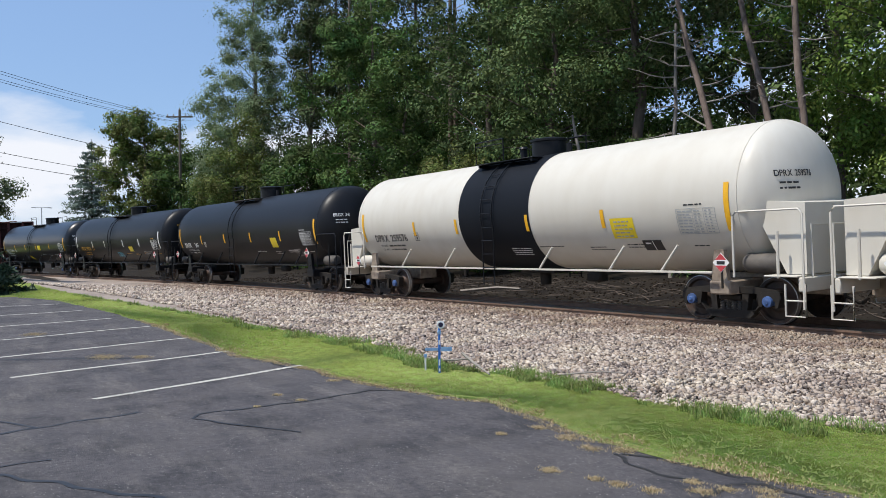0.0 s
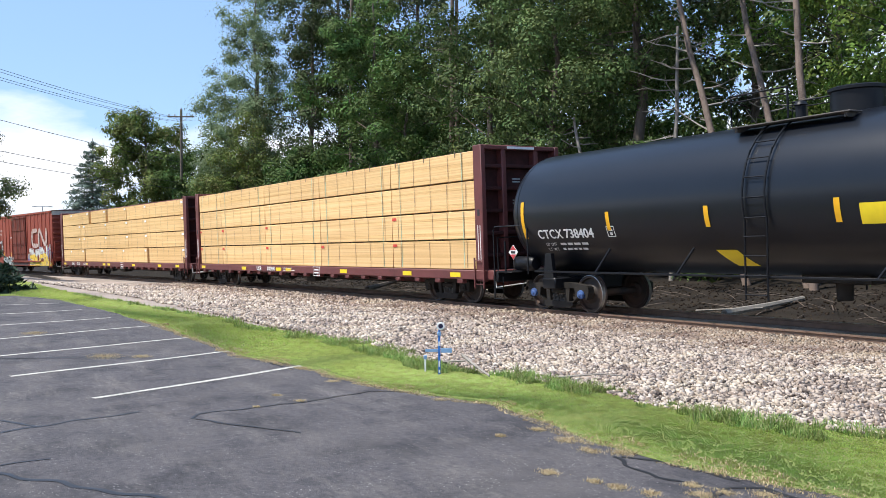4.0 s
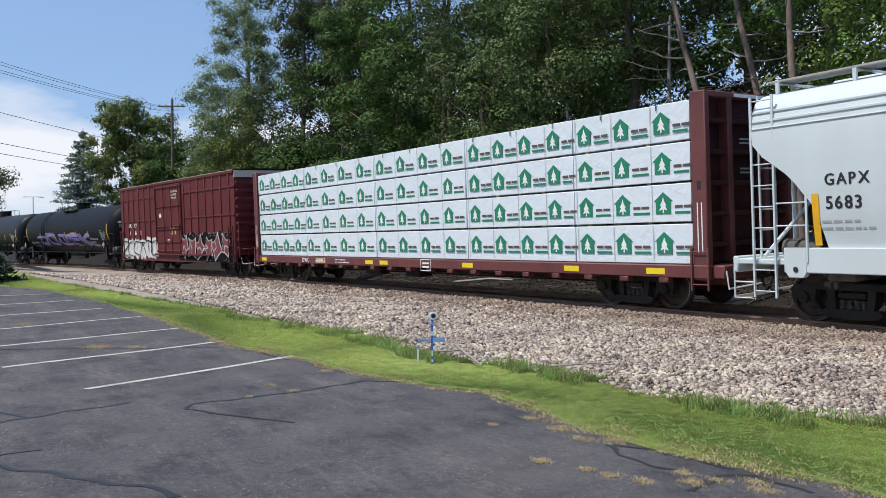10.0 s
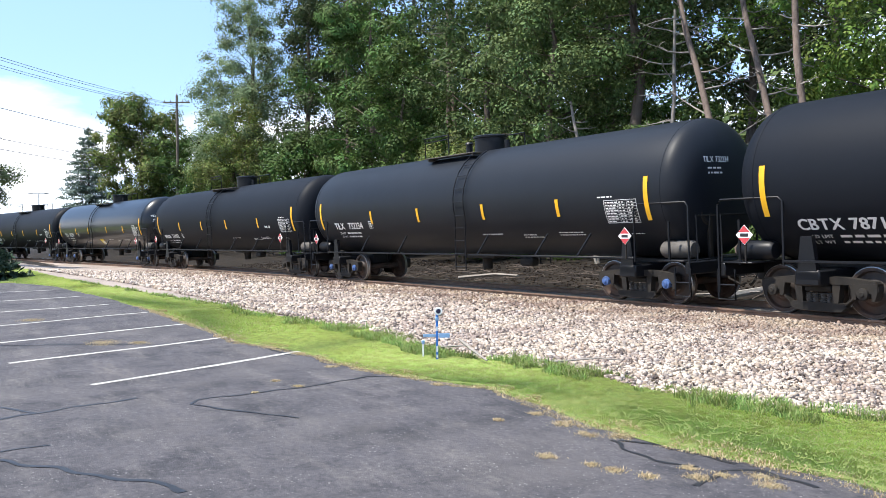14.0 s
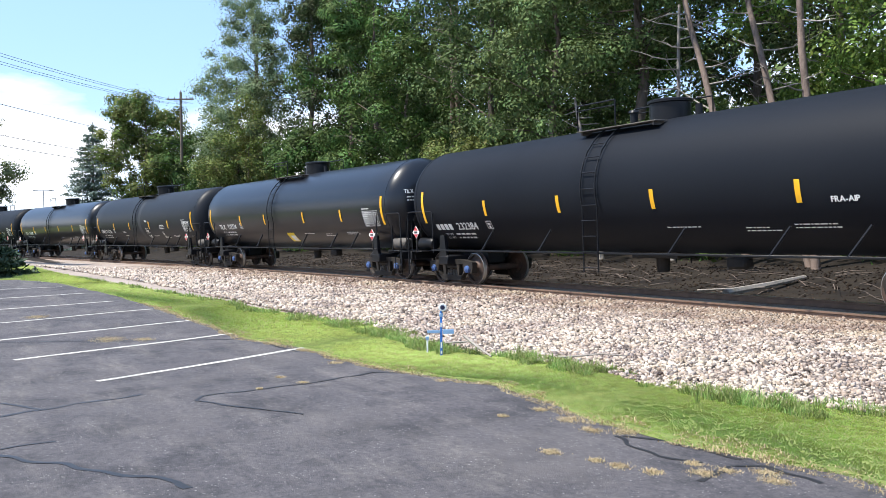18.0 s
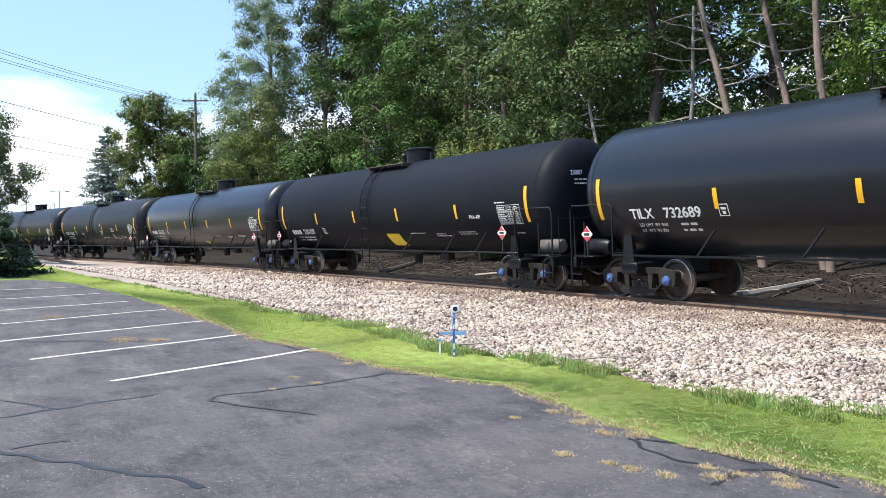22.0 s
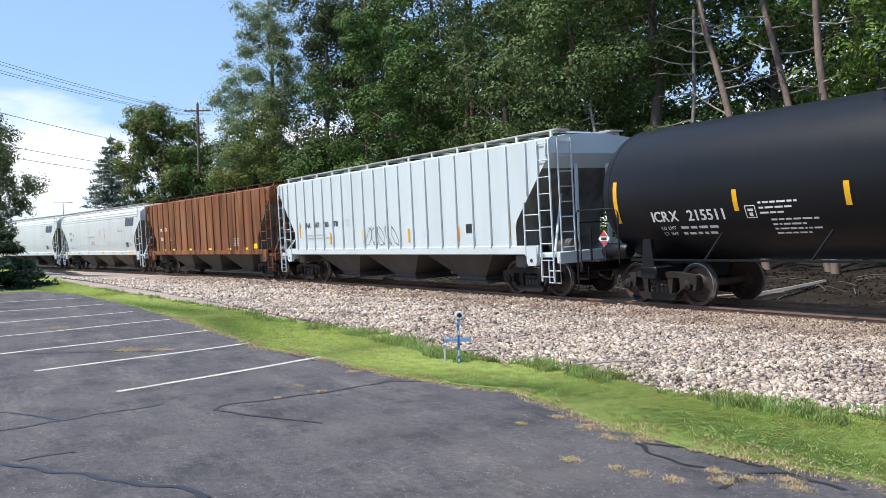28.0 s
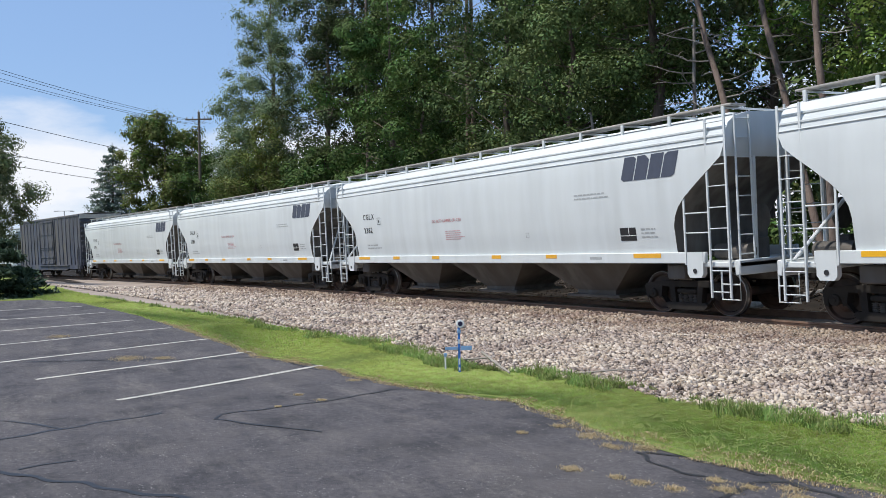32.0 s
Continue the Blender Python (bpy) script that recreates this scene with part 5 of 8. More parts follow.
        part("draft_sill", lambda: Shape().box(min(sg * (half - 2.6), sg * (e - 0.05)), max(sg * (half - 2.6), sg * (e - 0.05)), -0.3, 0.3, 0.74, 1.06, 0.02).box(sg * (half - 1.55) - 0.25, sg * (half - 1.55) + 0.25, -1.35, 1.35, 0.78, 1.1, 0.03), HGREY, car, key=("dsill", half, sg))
        bogie(car, sg * (half - 1.55))
    # hopper bays
    span = 2 * (half - 2.7)
    w = span / bays
    for i in range(bays):
        x = -span / 2 + w * (i + 0.5)
        def bay():
            s = Shape()
            a, b = w * 0.52, w * 0.17
            s.quadgrid([[(-a, -1.38, 1.32), (a, -1.38, 1.32), (a, 1.38, 1.32), (-a, 1.38, 1.32)], [(-b, -0.72, 0.42), (b, -0.72, 0.42), (b, 0.72, 0.42), (-b, 0.72, 0.42)], [(-b, -0.72, 0.30), (b, -0.72, 0.30), (b, 0.72, 0.30), (-b, 0.72, 0.30)]], True)
            s.box(-b - 0.25, b + 0.25, -0.85, 0.85, 0.25, 0.32, 0.01)
            return s
        # bay greys carry the shade beneath the car as well as grime
        part("discharge_bay", bay, DARKBAY if ribbed else HGREY, car, "grimy grey discharge hopper with underside shade in its colour", at=pose(x, 0, 0), key=("bay", round(w, 2), ribbed), smooth=20)
    # roof
    wp = walk_paint or ROOF
    for sy in (-1, 1):
        part("running_board", lambda: Shape().box(-half + 0.1, half - 0.1, sy * 0.95 - 0.24, sy * 0.95 + 0.24, top + 0.10, top + 0.14, 0.008), wp, car, "steel grating running board", key=("rboard", half, top, sy))
    n = 13
    for i in range(n):
        x = -half + 0.3 + (2 * half - 0.6) * i / (n - 1)
        part("board_bracket", lambda: Shape().box(-0.035, 0.035, -1.2, -1.14, top - 0.2, top + 0.10, 0.008).box(-0.035, 0.035, 1.14, 1.2, top - 0.2, top + 0.10, 0.008).box(-0.03, 0.03, -1.16, 1.16, top + 0.06, top + 0.095, 0.008), paint, car, at=pose(x, 0, 0), key=("bracket", top, paint.name))
    part("hatch_trough", lambda: Shape().box(-half + 0.8, half - 0.8, -0.32, 0.32, top - 0.05, top + 0.09, 0.04), paint, car, "long roof hatch", key=("hatch", half, top))
    if mark and not one_row:
        part("reporting_mark", write(surf, mark, -6.62, 2.62, 0.19, 0.95, 0.35), INK, car, "stencilled reporting letters")
        part("car_number", write(surf, number, -6.60, 2.16, 0.19, 0.95, 0.3), INK, car, "stencilled car number")
        part("weight_stencil", small_print(surf, -6.5, 1.72, 2, 0.06, 1.0, 4), FADED, car, "lines of small stencilling")
        part("plate_symbol", bars(surf, [(-5.62, -5.4, 2.42, 0.015), (-5.62, -5.4, 2.64, 0.015), (-5.62, -5.605, 2.42, 0.23), (-5.415, -5.4, 2.42, 0.23), (-5.55, -5.47, 2.49, 0.08)]), INK, car)
    if lettering:
        part("warning_print", write(surf, "DO NOT HAMMER ON CAR", -2.13, 2.34, 0.10, 0.85, 0.15, 0.02), PINKINK, car, "red stencilled warning")
        part("warning_print", small_print(surf, -1.45, 2.06, 5, 0.035, 1.0, 8), PINKINK, car, "small red stencilling")
        part("service_stencil", small_print(surf, 4.3, 2.72, 2, 0.05, 1.2, 11), FADED, car)
        lb = part("label_block", patch(surf, 5.72, 6.20, 1.63, 1.92), INK, car, "black stencil block")
        part("label_rule", bars(surf, [(5.72, 6.2, 1.735, 0.015), (5.98, 5.995, 1.74, 0.18)], 0.009), LETTER, lb)
        part("data_stencil", small_print(surf, 6.35, 1.86, 3, 0.05, 0.5, 12), FADED, car)
        part("sill_stencil", bars(lambda a, v, off=0: (a, -1.551 - off, v), [(4.7, 5.1, 1.22, 0.06)], 0.004), FADED, car)
        part("plate_symbol", bars(surf, [(2.35, 2.47, 1.78, 0.012), (2.35, 2.47, 1.9, 0.012), (2.35, 2.362, 1.78, 0.13), (2.458, 2.47, 1.78, 0.13)]), FADED, car)
    if logo:
        # owner's emblem as four slanted plain blocks
        for a, outline in ((5.86, ((0.0, 0.1), (0.08, 0), (0.36, 0), (0.36, 0.9), (0.28, 1), (0.0, 1))), (6.25, ((0.0, 0), (0.36, 0), (0.36, 0.8), (0.22, 1), (0.0, 1))), (6.64, ((0.0, 0), (0.36, 0), (0.36, 1), (0.0, 1))),
                           (7.03, ((0.0, 0), (0.28, 0), (0.36, 0.1), (0.36, 1), (0.08, 1), (0.0, 0.9)))):
            part("emblem", Shape().poly([surf(a + px + 0.14 * pv, 2.94 + 0.52 * pv, 0.007) for px, pv in outline]), INKBLUE, car, "dark slanted owner's emblem")
    if sill_strips:
        for x in (-7.15, -4.7, -2.3, 0.8, 3.1, 6.1):
            part("reflective_strip", patch(lambda a, v, off=0: (a, -1.55 - off, v), x, x + (0.8 if abs(x) > 6 else 0.42), 1.25, 1.345), side_strips, car, "yellow reflective strip")
    if decor:
        decor(car, surf, half)
    CARS.append((car, u))
    return car


# ---- boxcars ----
def box_car(u, label, half=7.9, paint=None, pitch=8.9, top=4.76, decor=None, ribs_across=False, roof=None, door_paint=None):
    paint = paint or OXIDE
    car = thing("box_car", None, None, label, "boxcar", group="boxcars of the train")
    W, z0 = 1.52, 1.0
    part("body", lambda: Shape().box(-half, half, -W, W, z0, top - 0.02, 0.03), paint, car, key=("bbody", half, top))
    part("roof", lambda: Shape().quadgrid([[(x, y, z) for y, z in ((-W - 0.04, top - 0.035), (-W - 0.04, top - 0.01), (-0.8, top + 0.04), (0, top + 0.06), (0.8, top + 0.04), (W + 0.04, top - 0.01), (W + 0.04, top - 0.035))] for x in [-half - 0.08 + (2 * half + 0.16) * i / 16 for i in range(17)]]),
         roof or ROOF, car, "pale galvanised roof", key=("broof", half, top))
    for i in range(15):
        part("roof_rib", lambda: Shape().tube([(0, -W - 0.02, top - 0.005), (0, -0.8, top + 0.05), (0, 0, top + 0.07), (0, 0.8, top + 0.05), (0, W + 0.02, top - 0.005)], 0.022, 6), roof or ROOF, car, at=pose(-half + 0.5 + (2 * half - 1) * i / 14, 0, 0), key=("rrib", top))
    for sy in (-1, 1):
        part("side_sill", lambda: Shape().prism([(-half, 1.04), (-half, 0.72), (-4.9, 0.72), (-4.4, 0.62), (4.4, 0.62), (4.9, 0.72), (half, 0.72), (half, 1.04)][::1], sy * W - 0.05, sy * W + 0.05), paint, car, key=("bsill", half, sy))
        part("top_chord", lambda: Shape().box(-half, half, sy * W - 0.05, sy * W + 0.05, top - 0.16, top - 0.03, 0.012), paint, car, key=("chord", half, sy, top))
        n = 7
        for side in (-1, 1):
            for i in range(n):
                x = side * (2.0 + (half - 2.5) * i / (n - 1))
                part("side_post", lambda: Shape().box(-0.055, 0.055, -0.028, 0.028, 1.02, top - 0.14, 0.02), paint, car, at=pose(x, sy * (W + 0.02), 0), key=("bpost", top))
        if ribs_across:
            for z in (2.80, 4.02):
                for side in (-1, 1):
                    part("side_stiffener", lambda: Shape().box(-(half - 2.0) / 2, (half - 2.0) / 2, -0.02, 0.02, -0.035, 0.035, 0.012), paint, car, at=pose(side * (2.0 + (half - 2.0) / 2), sy * (W + 0.015), z), key=("stiff", half))
        d = part("door", lambda: Shape().box(-1.72, 1.72, sy * (W + 0.05) - 0.03, sy * (W + 0.05) + 0.03, 1.06, top - 0.22, 0.01), door_paint or paint, car, "sliding door panel", key=("door", sy, top, paint.name))
        for z in (1.16, 1.62, 2.28, 2.42, 3.45, top - 0.34):
            part("door_rib", lambda: Shape().box(-1.70, 1.70, sy * (W + 0.10) - 0.025, sy * (W + 0.10) + 0.025, -0.03, 0.03, 0.012), door_paint or paint, d, at=pose(0, 0, z), key=("drib", sy, paint.name))
        for x in (-1.66, -0.45, 0.6, 1.66):
            part("lock_bar", lambda: Shape().rod((0, sy * (W + 0.15), 1.1), (0, sy * (W + 0.15), top - 0.3), 0.022), paint, d, at=pose(x, 0, 0), key=("lock", sy, top))
        part("door_track", lambda: Shape().box(-half + 0.6, 2.1, sy * (W + 0.09) - 0.05, sy * (W + 0.09) + 0.05, 0.96, 1.03, 0.01).box(-half + 0.6, 2.1, sy * (W + 0.09) - 0.04, sy * (W + 0.09) + 0.04, top - 0.2, top - 0.13, 0.01) if False else
             Shape().box(-2.1, 5.3, sy * (W + 0.10) - 0.05, sy * (W + 0.10) + 0.05, 0.95, 1.03, 0.01), paint, car, key=("dtrack", sy))
        for sg in (-1, 1):
            ladder(car, sg * (half - 0.32), sy * (W + 0.09), 0.5, 2.3 if sg < 0 else 2.3, 0.46, paint, 0.36)
    for sg in (-1, 1):
        for i in range(9):
            part("end_rib", lambda: Shape().box(-0.05, 0.05, -W + 0.06, W - 0.06, -0.09, 0.09, 0.045), paint, car, at=pose(sg * (half + 0.02), 0, 1.3 + 0.36 * i), key="endrib")
        ladder(car, sg * (half + 0.12), -1.2, 0.9, 2.5, 0.42, paint, 0.36, along="y")
        part("gable", lambda: Shape().prism([(-0.02, 0), (0.02, 0), (0.02, 0.3), (-0.02, 0.3)], -W + 0.02, W - 0.02), PANEL, car, "pale painted end panel", at=pose(sg * (half + 0.03), 0, top - 0.34), key="gable")
        part("end_platform", lambda: Shape().box(min(sg * half, sg * (half + 0.45)), max(sg * half, sg * (half + 0.45)), -1.3, -0.2, 1.25, 1.29, 0.01), paint, car, key=("bplat", half, sg))
        part("uncoupling_lever", lambda: Shape().tube([(sg * (half + 0.35), -1.45, 0.9), (sg * (half + 0.4), -1.42, 0.62), (sg * (half + 0.42), -0.3, 0.66)], 0.018), LETTER, car, key=("lever", half, sg))
        part("draft_sill", lambda: Shape().box(min(sg * 3, sg * (half + 0.3)), max(sg * 3, sg * (half + 0.3)), -0.25, 0.25, 0.72, 1.0, 0.02).box(sg * (half - 1.65) - 0.2, sg * (half - 1.65) + 0.2, -1.3, 1.3, 0.78, 1.0, 0.02), GRIME, car, key=("bdraft", half, sg))
        coupler(car, half - 0.3, pitch, sg)
        bogie(car, sg * (half - 1.65))
    part("underframe", lambda: Shape().box(-half + 2, half - 2, -0.25, 0.25, 0.55, 1.0, 0.02).box(-1.2, 0.0, -0.9, -0.4, 0.45, 0.9, 0.03).lathe([(1.2, 0.2), (2.2, 0.2)], "x", 14, (0, -0.8, 0.72)), GRIME, car, key=("bunder", half))
    surf = flat_surf(W + 0.002)
    if decor:
        decor(car, surf, half)
    CARS.append((car, u))
    return car


# ---- centerbeam lumber cars ----
# Darker centerbeam red for the end bulkhead panel and its ribs.
CBDARK = mat("dark_centerbeam_red", (0.055, 0.018, 0.017), 0.75, var=0.2, scale=4, dark=(0.022, 0.010, 0.010), spec=0.2)
CHALK = mat("pale_green_chalk", (0.45, 0.62, 0.42), 0.7, var=0.2, scale=8)
def lumber_car(u, label, wrapped=False, splits=None, tags=TAG, tag_rate=0.7, mark="", number="", pitch=12.2, decor=None, gaps=(), mark_x=-8.9):
    car = thing("centerbeam_car", None, None, label, "flatcar", group="lumber cars of the train")
    half, W = 11.13, 1.42
    deck, tier, top = 1.02, 0.828, 4.34
    part("deck", lambda: Shape().box(-half - 0.4, half + 0.4, -W, W, deck - 0.06, deck - 0.015, 0.01).box(-half, half, -0.3, 0.3, 0.5, 0.95, 0.02), CBRED, car, key="cdeck")
    for sy in (-1, 1):
        part("side_sill", lambda: Shape().box(-half - 0.4, half + 0.4, sy * W - 0.06, sy * W + 0.06, 0.74, 1.0, 0.015), CBRED, car, key=("csill", sy))
        for i in range(20):
            part("winch", lambda: Shape().box(-0.13, 0.13, sy * 1.40 - 0.08, sy * 1.40 + 0.1, -0.06, 0.06, 0.02), CBRED, car, at=pose(-half + 0.6 + 1.1 * i + (0.0), 0, 0.68), key=("winch", sy))
    for i in range(15):
        part("beam_post", lambda: Shape().box(-0.06, 0.06, -0.05, 0.05, deck, 4.5, 0.01), CBRED, car, at=pose(-half + 0.7 + (2 * half - 1.4) * i / 14, 0, 0), key="bpostc")
    part("top_beam", lambda: Shape().box(-half, half, -0.2, 0.2, 4.38, 4.52, 0.02), CBRED, car, key="tbeam")
    for sg in (-1, 1):
        b = part("bulkhead", lambda: Shape().box(sg * (half + 0.08) - 0.03, sg * (half + 0.08) + 0.03, -1.3, 1.3, deck, 4.46, 0.01), CBDARK, car, "dark red end bulkhead", key=("bulk", sg))
        for y in (-1.38, 1.38):
            part("corner_post", lambda: Shape().box(sg * (half + 0.2) - 0.18, sg * (half + 0.2) + 0.18, -0.08, 0.08, 0.7, 4.46, 0.02), CBRED, b, at=pose(0, y, 0), key=("cpost", sg))
        part("top_rail", lambda: Shape().box(sg * (half + 0.2) - 0.16, sg * (half + 0.2) + 0.16, -1.3, 1.3, 4.34, 4.46, 0.02), CBRED, b, key=("trail", sg))
        for q, m in ((-0.05, LETTER), (0.05, LETTER)):
            part("post_stripe", lambda: Shape().box(-0.012, 0.012, -1.463, -1.4605, 1.25, 2.25), m, b, at=pose(sg * (half + 0.2) + q, 0, 0), key="pstripe")
        part("post_slot", lambda: Shape().box(-0.05, 0.05, -1.463, -1.4605, 2.5, 2.68), INK, b, at=pose(sg * (half + 0.2), 0, 0), key="pslot")
        for z, w2 in ((3.5, 0.3), (3.42, 0.3), (2.9, 0.4), (2.82, 0.4)):
            part("bulkhead_print", Shape().box(sg * (half + 0.365), sg * (half + 0.37), -0.35, -0.35 + w2, z, z + 0.035), FADED, b)
        for i in range(5):
            part("bulkhead_rib", lambda: Shape().box(sg * (half + 0.2) - 0.1, sg * (half + 0.2) + 0.12, -1.3, 1.3, -0.05, 0.05, 0.02), CBDARK, b, at=pose(0, 0, 1.4 + 0.62 * i), key=("brib", sg))
        for y in (-0.6, 0.6):
            part("bulkhead_post", lambda: Shape().box(sg * (half + 0.22) - 0.12, sg * (half + 0.22) + 0.12, -0.08, 0.08, deck, 4.4, 0.02), CBRED, b, at=pose(0, y, 0), key=("bp", sg))
        part("caution_print", Shape().box(sg * (half + 0.37), sg * (half + 0.375), -0.5, 0.5, 4.36, 4.43), LETTER, b)
        ladder(car, sg * (half + 0.2), -1.5, 0.5, 1.35, 0.4, CBRED, 0.36)
        part("end_sill", lambda: Shape().box(sg * (half + 0.55) - 0.15, sg * (half + 0.55) + 0.15, -1.4, 1.4, 0.74, 1.0, 0.02).box(min(sg * 7, sg * (pitch - 0.5)), max(sg * 7, sg * (pitch - 0.5)), -0.25, 0.25, 0.66, 0.96, 0.02), CBRED, car, key=("cend", sg))
        part("uncoupling_lever", lambda: Shape().tube([(sg * (half + 0.75), -1.4, 0.9), (sg * (half + 0.78), -1.38, 0.55), (sg * (half + 0.8), -0.3, 0.6)], 0.018), LETTER, car, key=("clever", sg))
        coupler(car, half, pitch, sg)
        bogie(car, sg * (half - 1.95))
    part("brake_rigging", lambda: Shape().lathe([(-3.2, 0.2), (-2.2, 0.2)], "x", 14, (0, -0.7, 0.6)).box(-0.6, 0.2, -0.9, -0.4, 0.4, 0.75, 0.03).rod((-8, -0.5, 0.5), (8, -0.5, 0.5), 0.02).rod((-6, -0.9, 0.6), (6, -0.9, 0.6), 0.025), GRIME, car, key="crig")
    surf = lambda x, v, off=0.0: (x, -1.40 - off, v)
    rnd = random.Random(int(abs(u)))
    splits = splits or [(-half + 0.03, -half + 4.9, -half + 9.2, -half + 13.3, -half + 17.8, half - 0.03)] * 4
    for r in range(4):
        z0 = deck + r * tier
        cuts = splits[r]
        for a, b in zip(cuts, cuts[1:]):
            if (r, round(a, 1)) in gaps:
                continue
            for sy in (-1, 1):
                y0, y1 = (-1.40, -0.12) if sy < 0 else (0.12, 1.40)
                k = part("lumber_pack", Shape().box(a + 0.015, b - 0.015, y0 + rnd.uniform(0, 0.015), y1, z0 + (0.035 if r else 0.0), z0 + tier - 0.012, 0.012), WRAP if wrapped else WOOD, car, "white wrapped lumber pack" if wrapped else "strapped pack of sawn lumber")
                if sy > 0:
                    continue
                if r:
                    part("dunnage", bars(lambda x, v, off: (x, -1.37 - off, v), [(a + 0.4 + 0.9 * i, a + 0.5 + 0.9 * i, z0, 0.035) for i in range(int((b - a - 0.5) / 0.9))], 0.0), WOODEND, k)
                w = (b - a)
                if wrapped:
                    s, n = Shape(), max(1, round(w / 1.2))
                    for i in range(n):
                        x, v = a + 0.2 + w * i / n, z0 + 0.2
                        s.poly([surf(x + px, v + pz, 0.008) for px, pz in ((0, 0), (0.40, 0), (0.40, 0.26), (0.46, 0.26), (0.2, 0.46), (-0.06, 0.26), (0, 0.26))])
                    part("emblem", s, GREENINK, k, "green house-shaped emblem")
                    part("emblem_mark", join([bars(surf, [(a + 0.70 + w * i / n + 0.23 * q, a + 0.90 + w * i / n + 0.24 * q, z0 + 0.32, 0.055) for q in range(2)], 0.008) for i in range(n)]), STRAP, k, "dark printed name")
                    part("emblem_band", join([bars(surf, [(a + 0.70 + w * i / n, min(a + 1.16 + w * i / n, b - 0.04), z0 + 0.20, 0.05)], 0.008) for i in range(n)]), GREENINK, k)
                    part("wrap_fold", bars(surf, [(a + 0.10 + w * i / n, a + 0.115 + w * i / n, z0 + 0.05, tier - 0.08) for i in range(n)], 0.006), FADED, k, "fold in the wrapping")
                    part("emblem_tree", join([Shape().poly([*(surf(a + 0.4 + w * i / n + px, z0 + pz, 0.011) for px, pz in ((0.015, 0.22), (0.02, 0.30), (0.11, 0.27), (0.05, 0.37), (0.085, 0.38), (0.03, 0.47), (0, 0.56), (-0.03, 0.47), (-0.085, 0.38), (-0.05, 0.37), (-0.11, 0.27), (-0.02, 0.30), (-0.015, 0.22)))]) for i in range(n)]), LETTER, k)
                else:
                    xs = [a + w * (q + 0.5) / max(2, int(w / 0.85)) + rnd.uniform(-0.12, 0.12) for q in range(max(2, int(w / 0.85)))]
                    for x in xs:
                        part("strap", lambda: bars(surf, [(-0.008, 0.008, 0.03, tier - 0.05)], 0.012), STRAP, k, at=pose(x, 0, z0), key="strapbar")
                    if tags is not TAG:
                        part("chalk_line", bars(surf, [(q - 0.012, q + 0.012, z0 + 0.02, tier - 0.04) for q in (a + 0.55, b - 0.55)], 0.010), CHALK, k, "pale green marking line")
                    if rnd.random() < tag_rate:
                        if tags is TAG:
                            part("paper_tag", bars(surf, [(b - 0.34, b - 0.06, z0 + tier - 0.20, 0.11)], 0.016), tags, k, "paper tag")
                        elif r < 2:
                            part("flag", bars(surf, [(a + 0.04, a + 0.28, z0 + tier - 0.17, 0.09)], 0.016), tags, k, "small red plastic flag")
    ylw = lambda x, v, off=0.0: (x, -W - 0.06 - off, v)
    for x in (-half + 0.3, -half + 5.4, -half + 9, -1.2, 3.3, 7.4, half - 1.2):
        part("reflective_strip", patch(ylw, x, x + 0.5, 0.80, 0.93, nv=1), YPAINT, car, "yellow reflective strip")
    part("tie_down", bars(surf, [(-half + 0.7 + 1.59 * i, -half + 0.73 + 1.59 * i, 4.2, 0.2) for i in range(14)], 0.01), STRAP, car)
    if mark:
        part("reporting_mark", write(lambda x, v, off: ylw(x, v, off + 0.012), mark, mark_x, 0.80, 0.17), LETTER, car, "stencilled reporting letters")
        part("car_number", write(lambda x, v, off: ylw(x, v, off + 0.012), number, mark_x + 1.1, 0.80, 0.17, mono=0.8), LETTER, car, "stencilled car number")
    part("weight_stencil", small_print(ylw, mark_x + 2.6, 0.90, 2, 0.05, 1.1, 4), LETTER, car)
    part("label_block", bars(ylw, [(1.2, 1.75, 0.66, 0.02), (1.2, 1.75, 0.98, 0.02), (1.2, 1.22, 0.66, 0.34), (1.73, 1.75, 0.66, 0.34), (1.3, 1.65, 0.75, 0.05), (1.3, 1.65, 0.86, 0.05)]), LETTER, car)
    if decor:
        decor(car, surf, half)
    CARS.append((car, u))
    return car




# ---- the train, car by car, from its head to its tail ----
def shield_decor(car, surf, R, zc, half):
    for sg in (-1, 1):
        x = half + 0.30
        o = [(sg * x, 2.55), (sg * (x + 1.15), 2.45), (sg * (x + 1.15), 1.16), (sg * (x + 0.75), 1.16)]
        part("head_shield", Shape().prism(o if sg > 0 else o[::-1], -1.22, 1.22), WHITE, car, "cream steel head shield")


def white_decor(car, surf, R, zc, half):
    shield_decor(car, surf, R, zc, half)
    y = part("warning_panel", patch(surf, 4.16, 4.85, 1.86, 2.34), YPAINT, car, "yellow printed warning panel")
    part("panel_print", small_print(surf, 4.26, 2.24, 5, 0.05, 0.55, 3, 0.009), FADED, y)
    b = part("label_block", patch(surf, 4.92, 5.45, 1.52, 1.80), INK, car, "black stencil block")
    part("label_rule", bars(surf, [(5.2, 5.22, 1.53, 0.26), (5.0, 5.15, 1.7, 0.04)], 0.009), LETTER, b)
    part("band_stencil", small_print(lambda x, v, off: surf(x, v, off + 0.01), 0.3, 1.62, 4, 0.04, 0.8, 6), LETTER, car)


def brgx_decor(car, surf, R, zc, half):
    b = part("label_block", bars(surf, [(5.12, 5.62, 1.42, 0.015), (5.12, 5.62, 1.74, 0.015), (5.12, 5.135, 1.42, 0.33), (5.605, 5.62, 1.42, 0.33), (5.3, 5.315, 1.42, 0.33)]), LETTER, car)


